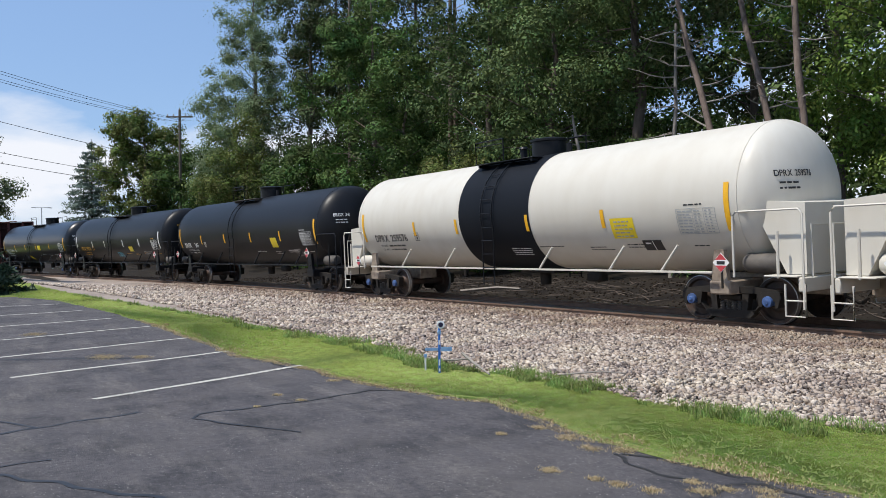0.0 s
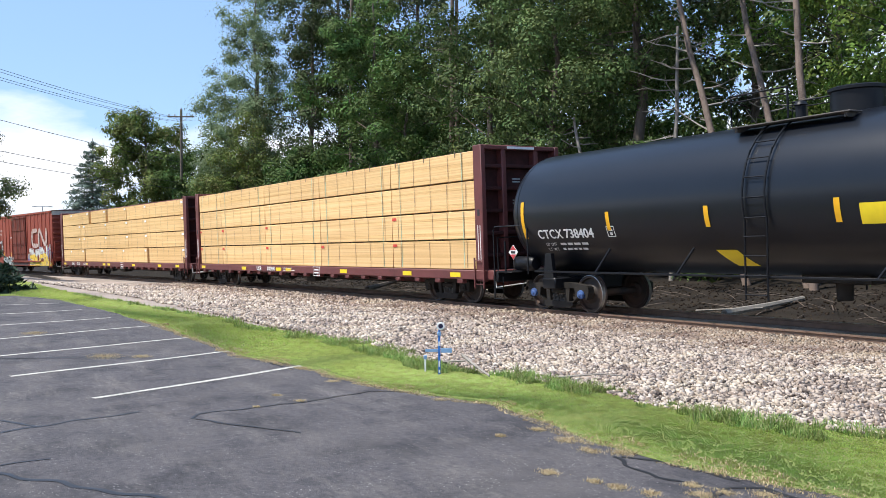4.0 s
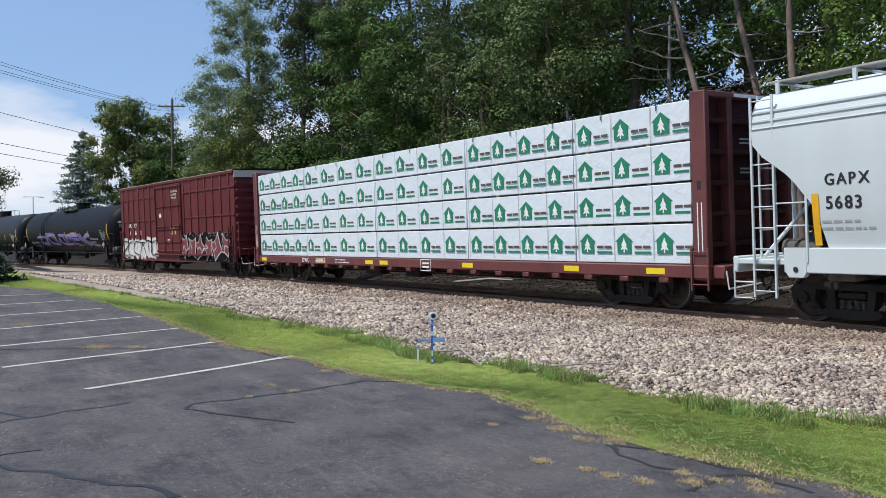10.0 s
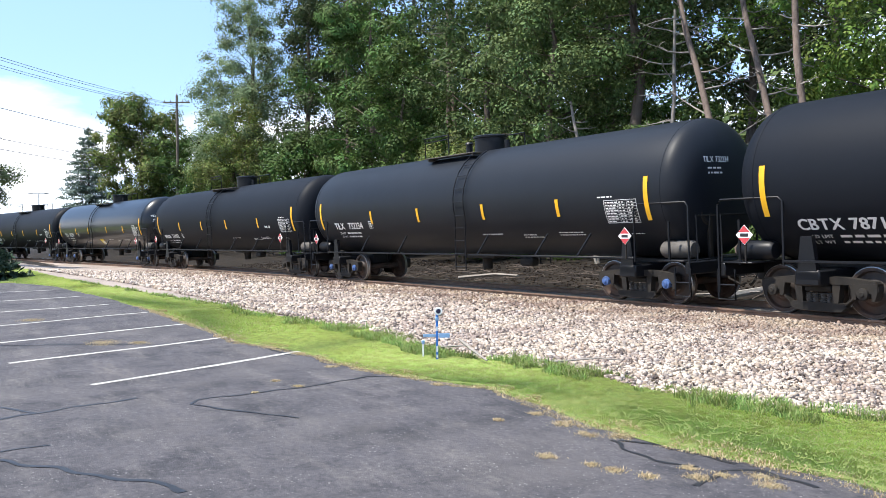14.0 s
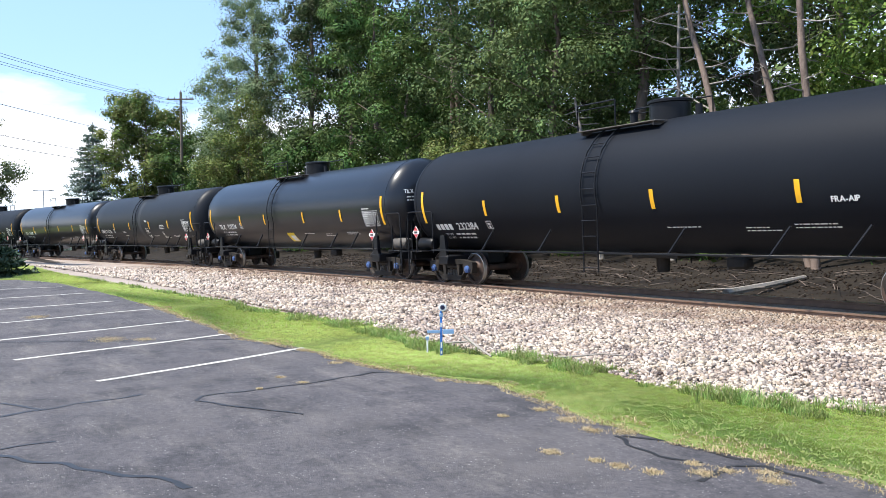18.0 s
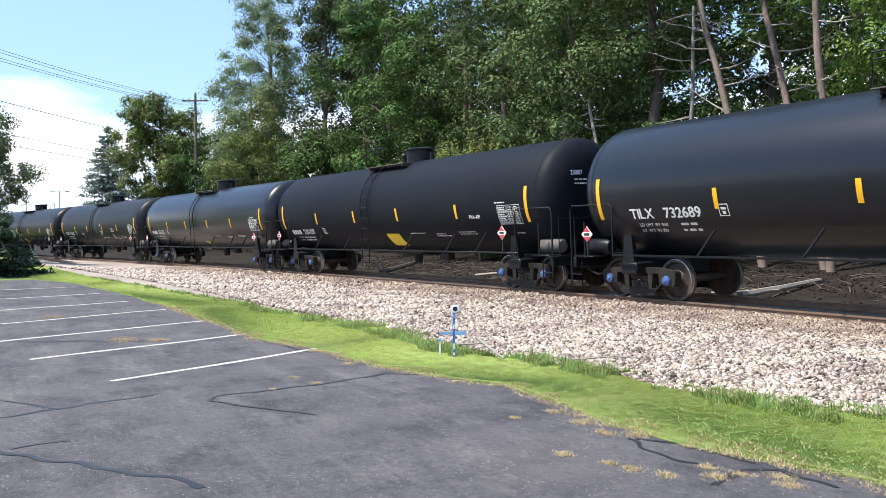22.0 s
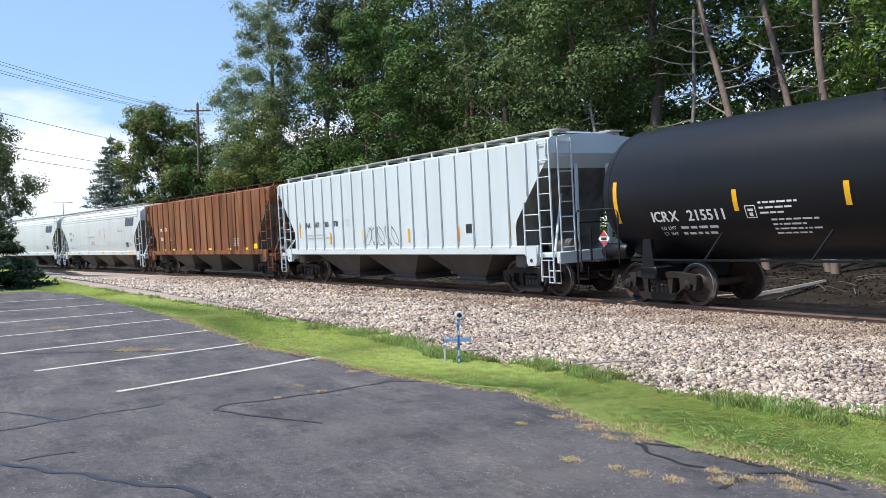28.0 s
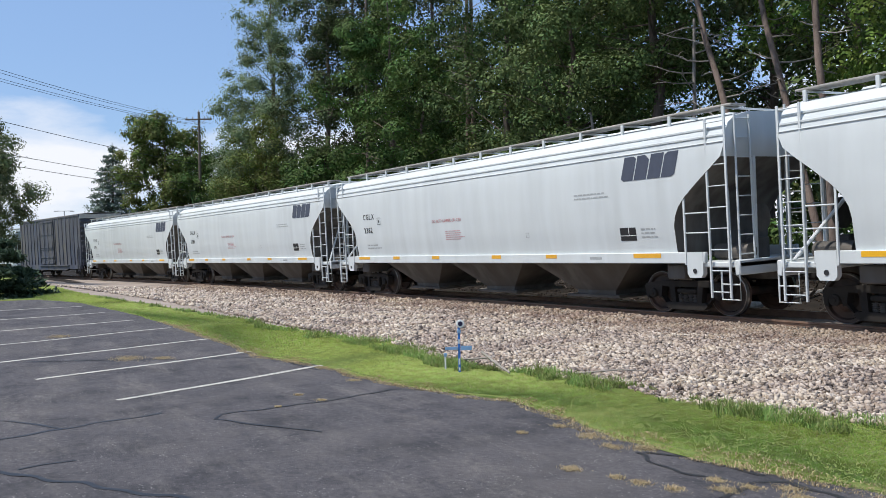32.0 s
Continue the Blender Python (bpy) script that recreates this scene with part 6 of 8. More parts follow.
def scribble(car, surf, x0, x1, v0, v1, n, r, m, seed, label):
    rnd = random.Random(seed)
    w = (x1 - x0) / n
    lines = []
    for i in range(n):
        x = x0 + w * i
        pts = [(x + w * (0.5 + 0.55 * math.sin(q * 1.1 + i)) + rnd.uniform(-0.1, 0.1) * w, v0 + (v1 - v0) * (0.5 + 0.48 * math.cos(q * 0.9 + i * 1.7))) for q in range(9)]
        lines.append(stroke(surf, pts, r, 0.009 + 0.0004 * i))
    part("graffiti", join(lines), m, car, label, smooth=0)


def utlx_decor(car, surf, R, zc, half):
    scribble(car, surf, 0.0, 0.95, 1.42, 1.80, 6, 0.02, SPRAY_C, 4, "cyan spray-painted scrawl")
    scribble(car, surf, 4.65, 5.9, 1.58, 1.82, 7, 0.012, FADED, 5, "faint grey scrawl")


LILAC = [[(-6.1, 2.25), (-4.0, 2.25)], [(-5.2, 2.3), (-5.1, 1.7), (-3.7, 1.71)], [(-3.6, 2.45), (-4.0, 1.69)], [(-3.6, 2.45), (-3.0, 1.79), (-1.3, 1.63)], [(-3.6, 2.35), (-1.9, 2.38)], [(-2.0, 2.42), (-1.5, 1.65)], [(-0.8, 2.17), (-1.3, 1.71)],
         [(-0.8, 2.17), (-0.3, 1.67), (2.1, 1.66)], [(-0.9, 2.34), (0.3, 2.33)], [(0.2, 2.4), (0.1, 2.11), (0.5, 1.64)], [(0.6, 2.38), (1.0, 1.84)], [(0.7, 2.34), (3.3, 2.35)], [(1.8, 2.27), (2.1, 1.73), (3.1, 1.54)], [(1.2, 2.06), (1.9, 2.21)],
         [(2.1, 1.99), (3.5, 2.01)], [(3.3, 2.43), (3.6, 1.98), (5.0, 1.49)], [(3.6, 2.44), (4.2, 1.97), (5.8, 1.62), (6.6, 1.55)], [(3.9, 1.97), (4.9, 2.32), (5.5, 2.27)]]


def cbtx_decor(car, surf, R, zc, half):
    rnd = random.Random(31)
    for k, pts in enumerate(LILAC):
        part("graffiti_stroke", spray(surf, pts, 0.10, 0.010 + 0.0006 * k), SPRAY_P, car, "lilac sprayed stroke", smooth=0)
        thin = []
        for j in range(3):
            dx, dv = rnd.uniform(-0.28, 0.28), rnd.uniform(-0.16, 0.16)
            thin.append(spray(surf, [(x + dx + rnd.uniform(-0.05, 0.05), v + dv) for x, v in pts], rnd.uniform(0.018, 0.04), 0.022 + 0.0006 * (3 * k + j)))
        part("graffiti_echo", join(thin), SPRAY_V if k % 3 == 0 else SPRAY_P, car, "thin violet sprayed lines", smooth=0)
    part("product_name", write(surf, "LIQUEFIED PETROLEUM GAS", 5.3, 1.95, 0.115, 0.66, 0.12), LETTER, car, "white product lettering")
    part("product_name", write(surf, "NON ODORIZED", 5.32, 1.76, 0.10, 0.8, 0.12), LETTER, car, "white product lettering")


def gbrx_decor(car, surf, R, zc, half):
    part("scuff", Shape().quadgrid([[surf(-0.12 + 0.15 * k + 0.16 * math.sin(math.pi * (0.5 - q / 12)) ** 2, 1.35 + 2.4 * q / 12, 0.006) for k in (0, 1, 2, 3)] for q in range(13)]), SCUFF, car, "pale worn band beside the ladder")
    for x, v, k, w in ((1.0, 2.62, 2, 0.35), (0.9, 2.12, 4, 0.5), (1.0, 1.7, 3, 0.4), (3.2, 2.28, 3, 0.8), (3.3, 1.9, 5, 0.3), (-3.2, 2.02, 2, 0.6), (-3.0, 1.72, 1, 0.5), (5.2, 1.62, 1, 0.35)):
        part("service_stencil", small_print(surf, x, v, k, 0.05, w, int(x * 10) + 50), LETTER, car)


def fra_decor(car, surf, R, zc, half):
    part("test_mark", write(surf, "FRA-AIP", 5.3, 2.12, 0.11, 0.95), LETTER, car, "white stencilled letters")


def icrx_decor(car, surf, R, zc, half):
    for x, v, k, w in ((2.5, 2.48, 3, 1.7), (-3.6, 2.25, 3, 0.8), (-3.4, 1.9, 4, 1.0), (2.6, 1.6, 2, 0.9), (3.9, 1.62, 2, 1.6)):
        part("service_stencil", small_print(surf, x, v, k, 0.06, w, int(x * 10) + 90), LETTER, car)
    part("label_block", bars(surf, [(6.05, 6.6, 1.32, 0.015), (6.05, 6.6, 1.66, 0.015), (6.05, 6.065, 1.32, 0.35), (6.585, 6.6, 1.32, 0.35), (6.25, 6.265, 1.32, 0.35)]), LETTER, car)


def cn_decor(car, surf, half):
    over = lambda x, v, off: surf(x, v, off + 0.05)
    part("graffiti_cloud", join([stroke(over, pts, r, 0.0005 + 0.0003 * k) for k, (pts, r) in enumerate((([(2.1, 1.0), (2.5, 1.3), (2.7, 1.1)], 0.28), ([(4.7, 1.75), (5.2, 1.9), (5.6, 1.75)], 0.26), ([(6.6, 1.5), (7.2, 1.75), (7.82, 1.45)], 0.42)))]), SPRAY_V, car, "violet sprayed cloud", smooth=0)
    part("graffiti_base", patch(over, 2.5, 7.85, 0.66, 0.98, 0.002, 8), SPRAY_Y, car, "yellow sprayed base")
    graffiti(over, car, 2.55, 7.5, 0.74, 2.0, "EMOFAU", SPRAY_Y, SPRAY_R, 41, SPRAY_W, 0.56, SPRAY_W, None, 0.16)
    bubbles(over, car, -4.5, -1.8, 0.66, 1.38, 4, SPRAY_G, SPRAY_K, 42)
    scribble(car, over, 2.1, 2.6, 1.2, 1.6, 3, 0.018, SPRAY_W, 9, "small white spray-painted tag")
    for x0, x1, v0, v1 in ((-6.9, -6.25, 1.05, 2.75), (-6.1, -5.62, 1.1, 2.72), (-5.45, -4.75, 1.35, 2.72)):
        part("repainted_panel", patch(surf, x0, x1, v0, v1, 0.004), GRIMERED, car, "dark repainted number panel")
    fade = mat("faded_white_emblem", (0.50, 0.40, 0.37), 0.7, var=0.24, scale=5, dark=(0.30, 0.12, 0.09))
    for pts in ([(4.55, 3.36), (3.9, 3.34), (3.45, 3.28), (3.3, 3.05), (3.28, 2.6), (3.42, 2.3), (3.8, 2.2), (4.65, 2.2)], [(4.9, 2.1), (4.9, 3.0), (5.05, 3.3), (5.3, 3.3), (5.7, 2.85), (6.1, 2.42), (6.4, 2.3), (6.62, 2.5), (6.68, 2.9), (6.7, 3.5)]):
        part("emblem", stroke(surf, bend(pts, 3), 0.165, 0.053), fade, car, "large faded white owner's emblem", smooth=0)
    part("owner_name", bars(surf, [(-6.75 + 0.27 * i, -6.64 + 0.27 * i, 3.45, 0.16) for i in range(8) if i != 3] + [(-6.75 + 0.27 * i, -6.64 + 0.27 * i, 3.14, 0.16) for i in range(7)], 0.03), fade, car, "faded owner's name")
    part("owner_mark", bars(surf, [(-6.68, -6.5, 2.46, 0.2), (-6.44, -6.26, 2.46, 0.2)], 0.032), LETTER, car)
    part("car_number", write(lambda x, v, off: surf(x, v, off + 0.03), "406634", -5.95, 2.46, 0.21, 1.0, mono=0.78), LETTER, car, "white car number")
    part("weight_stencil", small_print(lambda x, v, off: surf(x, v, off + 0.03), -6.7, 1.95, 3, 0.08, 1.0, 14), LETTER, car)
    part("weight_stencil", small_print(lambda x, v, off: surf(x, v, off + 0.03), -5.0, 2.2, 7, 0.07, 0.35, 15), LETTER, car)
    part("warning_panel", patch(lambda x, v, off: surf(x, v, off + 0.03), -6.75, -6.2, 1.22, 1.46), YPAINT, car, "yellow warning panel")
    part("warning_panel", patch(lambda x, v, off: surf(x, v, off + 0.034), 5.6, 6.1, 1.32, 1.6), YPAINT, car, "yellow warning panel")
    part("route_card", patch(lambda x, v, off: surf(x, v, off + 0.07), -2.25, -2.0, 2.86, 2.95), LETTER, car)
    scribble(car, lambda x, v, off: surf(x, v, off + 0.02), -7.5, -7.0, 2.95, 3.35, 3, 0.02, SPRAY_W, 8, "white spray-painted leaf scrawl")
    for x in (-7.5, -4.4, -2.4):
        strip_mark(car, lambda x, v, off: surf(x, v, off + 0.032), x, 1.2, 1.7, 0.1)
    part("scraped_sill", patch(lambda x, v, off: (x, -1.572 - off, v), -1.9, 2.1, 0.66, 0.86), GRIMERED, car, "grimy dark sill")


def ucry_decor(car, surf, half):
    over = lambda x, v, off: surf(x, v, off + 0.05)
    bubbles(over, car, -7.5, -1.75, 0.70, 1.86, 6, SPRAY_W, SPRAY_K, 51)
    shards(over, car, 1.5, 7.4, 0.74, 1.98, 6, SPRAY_R, SPRAY_W, SPRAY_K, 52)
    rnd = random.Random(77)
    part("paint_dots", bars(over, [(x, x + 0.034, v, 0.034) for x, v in ((rnd.uniform(1.0, 7.4), rnd.choice((rnd.uniform(1.85, 2.02), rnd.uniform(0.7, 1.9)))) for _ in range(120))], 0.016), SPRAY_W, car, "white paint dots")
    up = lambda x, v, off: surf(x, v, off + 0.03)
    dr = lambda x, v, off: surf(x, v, off + 0.085)
    for txt, x, v in (("UC", -6.38, 2.46), ("RY", -5.46, 2.46), ("15", -6.32, 2.04), ("86", -5.44, 2.04), ("3", -4.5, 2.04)):
        part("reporting_mark" if txt.isalpha() else "car_number", write(up, txt, x, v, 0.22, 1.0, 0.12), LETTER, car, "white stencilled mark")
    for k, w in enumerate(("CLOSE AND LOCK", "DOOR BEFORE", "MOVING CAR")):
        part("door_notice", write(dr, w, 0.42 + 0.06 * k, 4.12 - 0.16 * k, 0.1, 0.85), LETTER, car, "white stencilled door notice")
    part("door_sticker", patch(dr, 0.35, 0.55, 2.0, 2.2), LETTER, car)
    part("door_sticker", patch(dr, 0.85, 1.05, 2.0, 2.18), ORANGE, car)
    part("door_sticker", bars(dr, [(-0.2, 0.1, 1.7, 0.06), (-0.2, 0.1, 1.58, 0.06), (0.2, 0.8, 2.3, 0.05), (-1.3, -1.0, 2.9, 0.2)], 0.0), LETTER, car)
    for x in (-6.6, -5.0, -1.9, 3.0, 6.95):
        strip_mark(car, up, x, 1.15, 1.62, 0.12)


def gapx_decor(car, surf, half):
    part("reporting_mark", write(surf, "GAPX", -7.8, 2.42, 0.2, 0.95, 0.25), INK, car, "black reporting letters")
    part("car_number", write(surf, "5683", -7.8, 2.02, 0.22, 0.95, 0.25), INK, car, "black car number")
    part("weight_stencil", small_print(surf, -7.9, 1.78, 2, 0.07, 1.0, 21), FADED, car)
    for x in (-5.46, -2.78, -0.13, 2.42, 4.82):
        strip_mark(car, surf, x, 1.38, 1.80, 0.11)
    for x in (7.74, -8.0):
        strip_mark(car, surf, x, 1.40, 2.28, 0.13)
    b = part("label_block", patch(surf, 6.13, 6.58, 1.52, 1.80), INK, car, "black stencil block")
    part("label_rule", bars(surf, [(6.35, 6.365, 1.54, 0.24), (6.2, 6.32, 1.68, 0.03)], 0.009), LETTER, b)
    part("data_stencil", small_print(surf, 6.9, 2.1, 6, 0.055, 0.65, 22), FADED, car)
    part("service_stencil", small_print(surf, 1.8, 1.72, 3, 0.05, 0.5, 23), FADED, car)
    sl = lambda x, v, off=0: (x, -1.552 - off, v)
    part("sill_stencil", small_print(sl, -2.6, 1.18, 2, 0.05, 1.2, 24, 0.004), FADED, car)
    part("sill_stencil", bars(sl, [(2.0, 2.3, 1.08, 0.12), (5.9, 6.3, 1.1, 0.14), (6.5, 6.8, 1.1, 0.14), (-4.2, -3.9, 1.1, 0.1)], 0.004), LETTER, car)


def nahx_decor(car, surf, half):
    up = lambda x, v, off: surf(x, v, off + 0.004)
    for txt, x in (("NA", -6.02), ("HX", -5.22), ("100", -4.36), ("781", -3.58)):
        part("reporting_mark" if txt.isalpha() else "car_number", write(up, txt, x, 2.17, 0.21, 0.9), INK, car)
    part("weight_stencil", small_print(up, -6.0, 1.85, 2, 0.07, 2.6, 31), FADED, car)
    part("plate_symbol", bars(up, [(-2.6, -2.4, 2.16, 0.014), (-2.6, -2.4, 2.38, 0.014), (-2.6, -2.586, 2.16, 0.23), (-2.414, -2.4, 2.16, 0.23)]), FADED, car)
    for x, a, b in ((-6.66, 1.80, 2.38), (-3.91, 1.52, 1.95), (-1.32, 1.52, 1.97), (1.74, 1.52, 1.95), (4.5, 1.52, 1.95), (6.9, 1.6, 2.4)):
        strip_mark(car, up, x, a, b, 0.11, material=ORANGE)
    scribble(car, up, -1.2, 1.1, 1.42, 2.1, 5, 0.010, SPRAY_K, 35, "black spray-painted scrawl")
    part("label_block", patch(up, 4.9, 5.3, 1.75, 2.0), INK, car)


def rust_decor(car, surf, half):
    up = lambda x, v, off: surf(x, v, off + 0.004)
    for txt, x, v in (("NA", -6.32, 2.44), ("HX", -5.5, 2.44), ("1004", -6.28, 1.92), ("6", -4.6, 1.92)):
        part("reporting_mark" if txt.isalpha() else "car_number", write(up, txt, x, v, 0.2, 0.9), LETTER, car)
    for x in (-5.9, -4.3, -1.7, 1.1, 3.6, 5.6):
        part("reflective_strip", patch(up, x, x + 0.42, 1.34, 1.45), YPAINT, car, "yellow reflective square")
    part("reflective_strip", patch(up, 6.65, 7.05, 1.40, 1.62), YPAINT, car, "yellow reflective square")
    part("label_block", bars(up, [(4.4, 4.95, 1.55, 0.02), (4.4, 4.95, 1.87, 0.02), (4.4, 4.42, 1.55, 0.34), (4.93, 4.95, 1.55, 0.34), (4.5, 4.85, 1.64, 0.05), (4.5, 4.85, 1.75, 0.05)]), LETTER, car)


def stained(car, surf, half):
    s = Shape()
    for x, v, w, h in ((0.61, 2.5, 0.10, 0.34), (-1.75, 2.0, 0.04, 0.9), (1.65, 2.1, 0.035, 0.7), (0.66, 2.2, 0.03, 0.4)):
        s.quadgrid([[surf(x + w * q * math.sin(math.pi * (0.15 + 0.7 * j / 6)), v + h * j / 6, 0.007) for q in (-1, 0, 1)] for j in range(7)])
    part("rust_stain", s, STAIN, car, "orange rust streaks", smooth=0)


SPRAY_G = mat("grey_spray_paint", (0.42, 0.46, 0.45), 0.6, var=0.2, scale=5)
GRIMERED = mat("dark_patch_paint", (0.085, 0.040, 0.036), 0.75, var=0.2, scale=5)
SCUFF = mat("scuffed_grey_paint", (0.030, 0.034, 0.040), 0.6, var=0.25, scale=3, dark=(0.012, 0.014, 0.017), stretch=(1, 1, 0.4))
STAIN = mat("rust_streak", (0.55, 0.44, 0.31), 0.8, var=0.25, scale=9, dark=(0.44, 0.25, 0.11), hue=(0.58, 0.54, 0.46))
LEAN5 = [(-11.1, -8.2, -3.22, 1.76, 6.74, 11.1)] * 4
LEAN6 = [(-11.1, -9.0, -6.25, -6.0, -2.19, 1.9, 5.6, 5.9, 11.1), (-11.1, -6.91, -5.86, -1.36, 2.6, 5.75, 11.1), (-11.1, -6.88, -5.82, -1.33, 2.6, 5.75, 11.1), (-11.1, -8.68, -4.99, -4.51, -1.47, -1.02, 2.4, 5.75, 11.1)]
GAP6 = {(0, -6.2), (0, -6.3), (0, 5.6), (3, -5.0), (3, -1.5)}
WRAPC = [(-11.1, -6.72, -1.5, 3.49, 7.73, 11.1)] * 4
REDTAG = mat("red_plastic_flag", (0.62, 0.06, 0.04), 0.6)
YB = lambda x, v, w, h, ln: (x, v, w, h, ln, YPAINT)


def build_train():
    tank_car(250.9, "cream white tank car with a black centre band", half=7.3, paint=WHITE, trim=WHITE, fit=BLACK, truck=6.95, tag_at=(-0.15, 1.38), band=(-1.66, 1.4), ink=INK, decor=shield_decor)
    tank_car(232.6, "cream white tank car with a black centre band", half=7.3, paint=WHITE, trim=WHITE, band=(-1.66, 1.4), ink=INK, fit=BLACK, truck=6.95, tag_at=(-0.15, 1.38), mark="DPRX", number="259576", cap=BLUECAP, mark_x=-6.73, short=(-4.1, -1.85, 1.28, 3.95),
             ladder_x=-0.3, decor=white_decor)
    tank_car(214.2, "satin black tank car with yellow reflective strips", half=7.3, mark="BRGX", number="341", mark_x=-6.9, number_at=1.45, plate_at=2.75, weights=("211900LB  96100KG", "74100LB  33800KG"), short=(-4.4, -1.5, 1.4, 4.3), square=[YB(3.34, 1.86, 0.57, 0.43, 0)], decor=brgx_decor)
    tank_car(195.95, "satin black tank car with amber lettering", half=7.55, mark="UTLX", number="208512", ink=ORANGE, mark_x=-6.87, short=(-4.2, -1.75, 1.67, 4.4), square=[YB(2.5, 1.82, 0.66, 0.32, 0)], short_ink=LETTER, strip_ink=LETTER, table_ink=LETTER, decor=utlx_decor, head="flat")
    tank_car(177.7, "glossy black tank car with yellow strips", half=7.5, paint=GLOSS, mark="CTCX", number="738404", mark_x=-7.1, short=(-4.45, -1.7, 1.04, 4.2), square=[YB(1.43, 2.08, 0.65, 0.36, 0), YB(-1.75, 1.1, 0.5, 0.5, 0.25)], cap=BLUECAP)
    lumber_car(156.7, "centerbeam flatcar stacked with pale sawn lumber", splits=LEAN5, tags=REDTAG, mark="UCIR", number="800091", mark_x=-4.05)
    lumber_car(132.25, "centerbeam flatcar stacked unevenly with sawn lumber", splits=LEAN6, gaps=GAP6, tag_rate=1.0, mark="DWC", number="627320", mark_x=-8.85)
    box_car(111.25, "rust red boxcar with yellow and white graffiti", decor=cn_decor, door_paint=mat("worn_door_red", (0.145, 0.036, 0.027), 0.75, var=0.22, scale=3, var2=0.22, scale2=1.2, dark=(0.05, 0.022, 0.018), hue=(0.20, 0.05, 0.036), stretch=(1.2, 1, 0.5), spec=0.2))
    hopper_car(92.4, "pale grey covered hopper car with smooth sides", half=9.27, pitch=10.15, top=4.25, sill_low=0.92, sill_strips=False, lettering=False, decor=gapx_decor,
               cut_line=((1.3, 1.45), (2.0, 1.28), (2.6, 0.8), (3.1, 0.1), (3.3, 0)))
    lumber_car(70.35, "centerbeam flatcar with white wrapped lumber packs", wrapped=True, splits=WRAPC, mark="DWC", number="626862", mark_x=-6.9)
    box_car(49.15, "maroon boxcar with white and crimson graffiti", paint=MAROON, ribs_across=True, decor=ucry_decor)
    tank_car(29.6, "dull black tank car with lilac graffiti", half=8.7, pitch=10.1, paint=DULL, mark="CBTX", number="787163", mark_x=-8.23, marks_v=1.67, short=(-5.2, -2.4, 0.5, 2.9, 5.2), square=[YB(1.79, 2.28, 0.75, 0.22, 0)], ladder_x=-4.4,
             dome=0.0, decor=cbtx_decor)
    tank_car(10.2, "charcoal black tank car with yellow strips", paint=GREYTANK, mark="TILX", number="732234", cap=BLUECAP, short=(-4.1, -1.25, 2.0, 4.98), ladder_x=1.0, head="flat")
    tank_car(-8.05, "dull black tank car with yellow strips", paint=DULL, number="230093", half=7.9, mark_x=-7.4, marks_v=1.72, short=(-4.7, -1.7, 1.3, 4.7), head="flat", tag_at=(-1.0, 1.72), decor=fra_decor)
    tank_car(-26.87, "glossy black tank car with yellow and white panel", paint=GLOSS, mark="TILX", number="732751", cap=BLUECAP, short=(-4.2, -1.6, 2.0, 4.98), square=[YB(0.0, 1.25, 0.66, 0.48, -0.04)], ladder_x=-0.85, plate_at=2.9)
    tank_car(-45.0, "dull black tank car with yellow strips", paint=DULL, number="232384", half=7.85, cap=BLUECAP, mark_x=-7.4, marks_v=1.72, short=(-4.7, -1.7, 1.3, 4.7), head="flat", tag_at=(-1.0, 1.72), decor=fra_decor)
    tank_car(-63.2, "glossy black tank car with yellow and white panel", paint=GLOSS, mark="TILX", number="732734", cap=BLUECAP, short=(-4.2, -1.6, 2.0, 4.98), square=[YB(0.0, 1.22, 0.66, 0.50, -0.04)], ladder_x=-0.85)
    tank_car(-81.5, "charcoal tank car with white stencilling", paint=GREYTANK, mark="GBRX", number="713226", mark_x=-7.45, marks_v=1.93, short=(-4.6, -1.75, 1.62, 4.5), head="flat", decor=gbrx_decor)
    tank_car(-99.63, "glossy black tank car with orange strips", paint=GLOSS, mark="TILX", number="732689", weights=("193 900", "92 100"), cap=BLUECAP, short=(-4.4, -1.4, 1.74, 4.86))
    tank_car(-118.1, "dull black tank car with slanted yellow panel", paint=DULL, number="230107", half=7.9, cap=BLUECAP, mark_x=-7.4, marks_v=1.70, short=(-4.74, -1.67, 1.3, 4.68), square=[YB(0.15, 1.05, 0.85, 0.62, -0.10)], plate_at=2.9, ladder_x=-0.75, head="flat", tag_at=(-1.0, 1.72), decor=fra_decor)
    tank_car(-136.3, "glossy black tank car with white stencilling", paint=GLOSS, number="233328", half=7.75, cap=BLUECAP, mark_x=-7.55, marks_v=1.87, short=(-4.6, -1.7, 1.4, 4.4), square=[YB(-0.2, 1.05, 0.42, 0.28, 0.12)], head="flat")
    tank_car(-154.7, "charcoal tank car with white stencilling", paint=GREYTANK, mark="GBRX", number="713305", mark_x=-7.2, marks_v=1.93, short=(-4.6, -1.75, 1.5, 4.5), head="flat", decor=gbrx_decor)
    tank_car(-173.2, "satin black tank car with yellow panel", paint=BLACK, mark="TILX", number="732448", short=(-4.2, -1.5, 1.7, 4.8), square=[YB(-0.4, 1.15, 0.45, 0.5, 0.2)], head="flat")
    tank_car(-191.03, "satin black tank car with two yellow panels", paint=BLACK, half=7.4, mark="ICRX", number="215511", mark_x=-6.47, short=(-4.1, -1.77, 1.5, 4.53), square=[YB(3.57, 1.74, 0.72, 0.48, 0), YB(0.5, 1.0, 0.42, 0.28, 0.12)], decor=icrx_decor)
    hopper_car(-209.4, "pale grey covered hopper car with ribbed sides", ribbed=True, bays=3, posts=22, sill_strips=False, lettering=False, decor=nahx_decor)
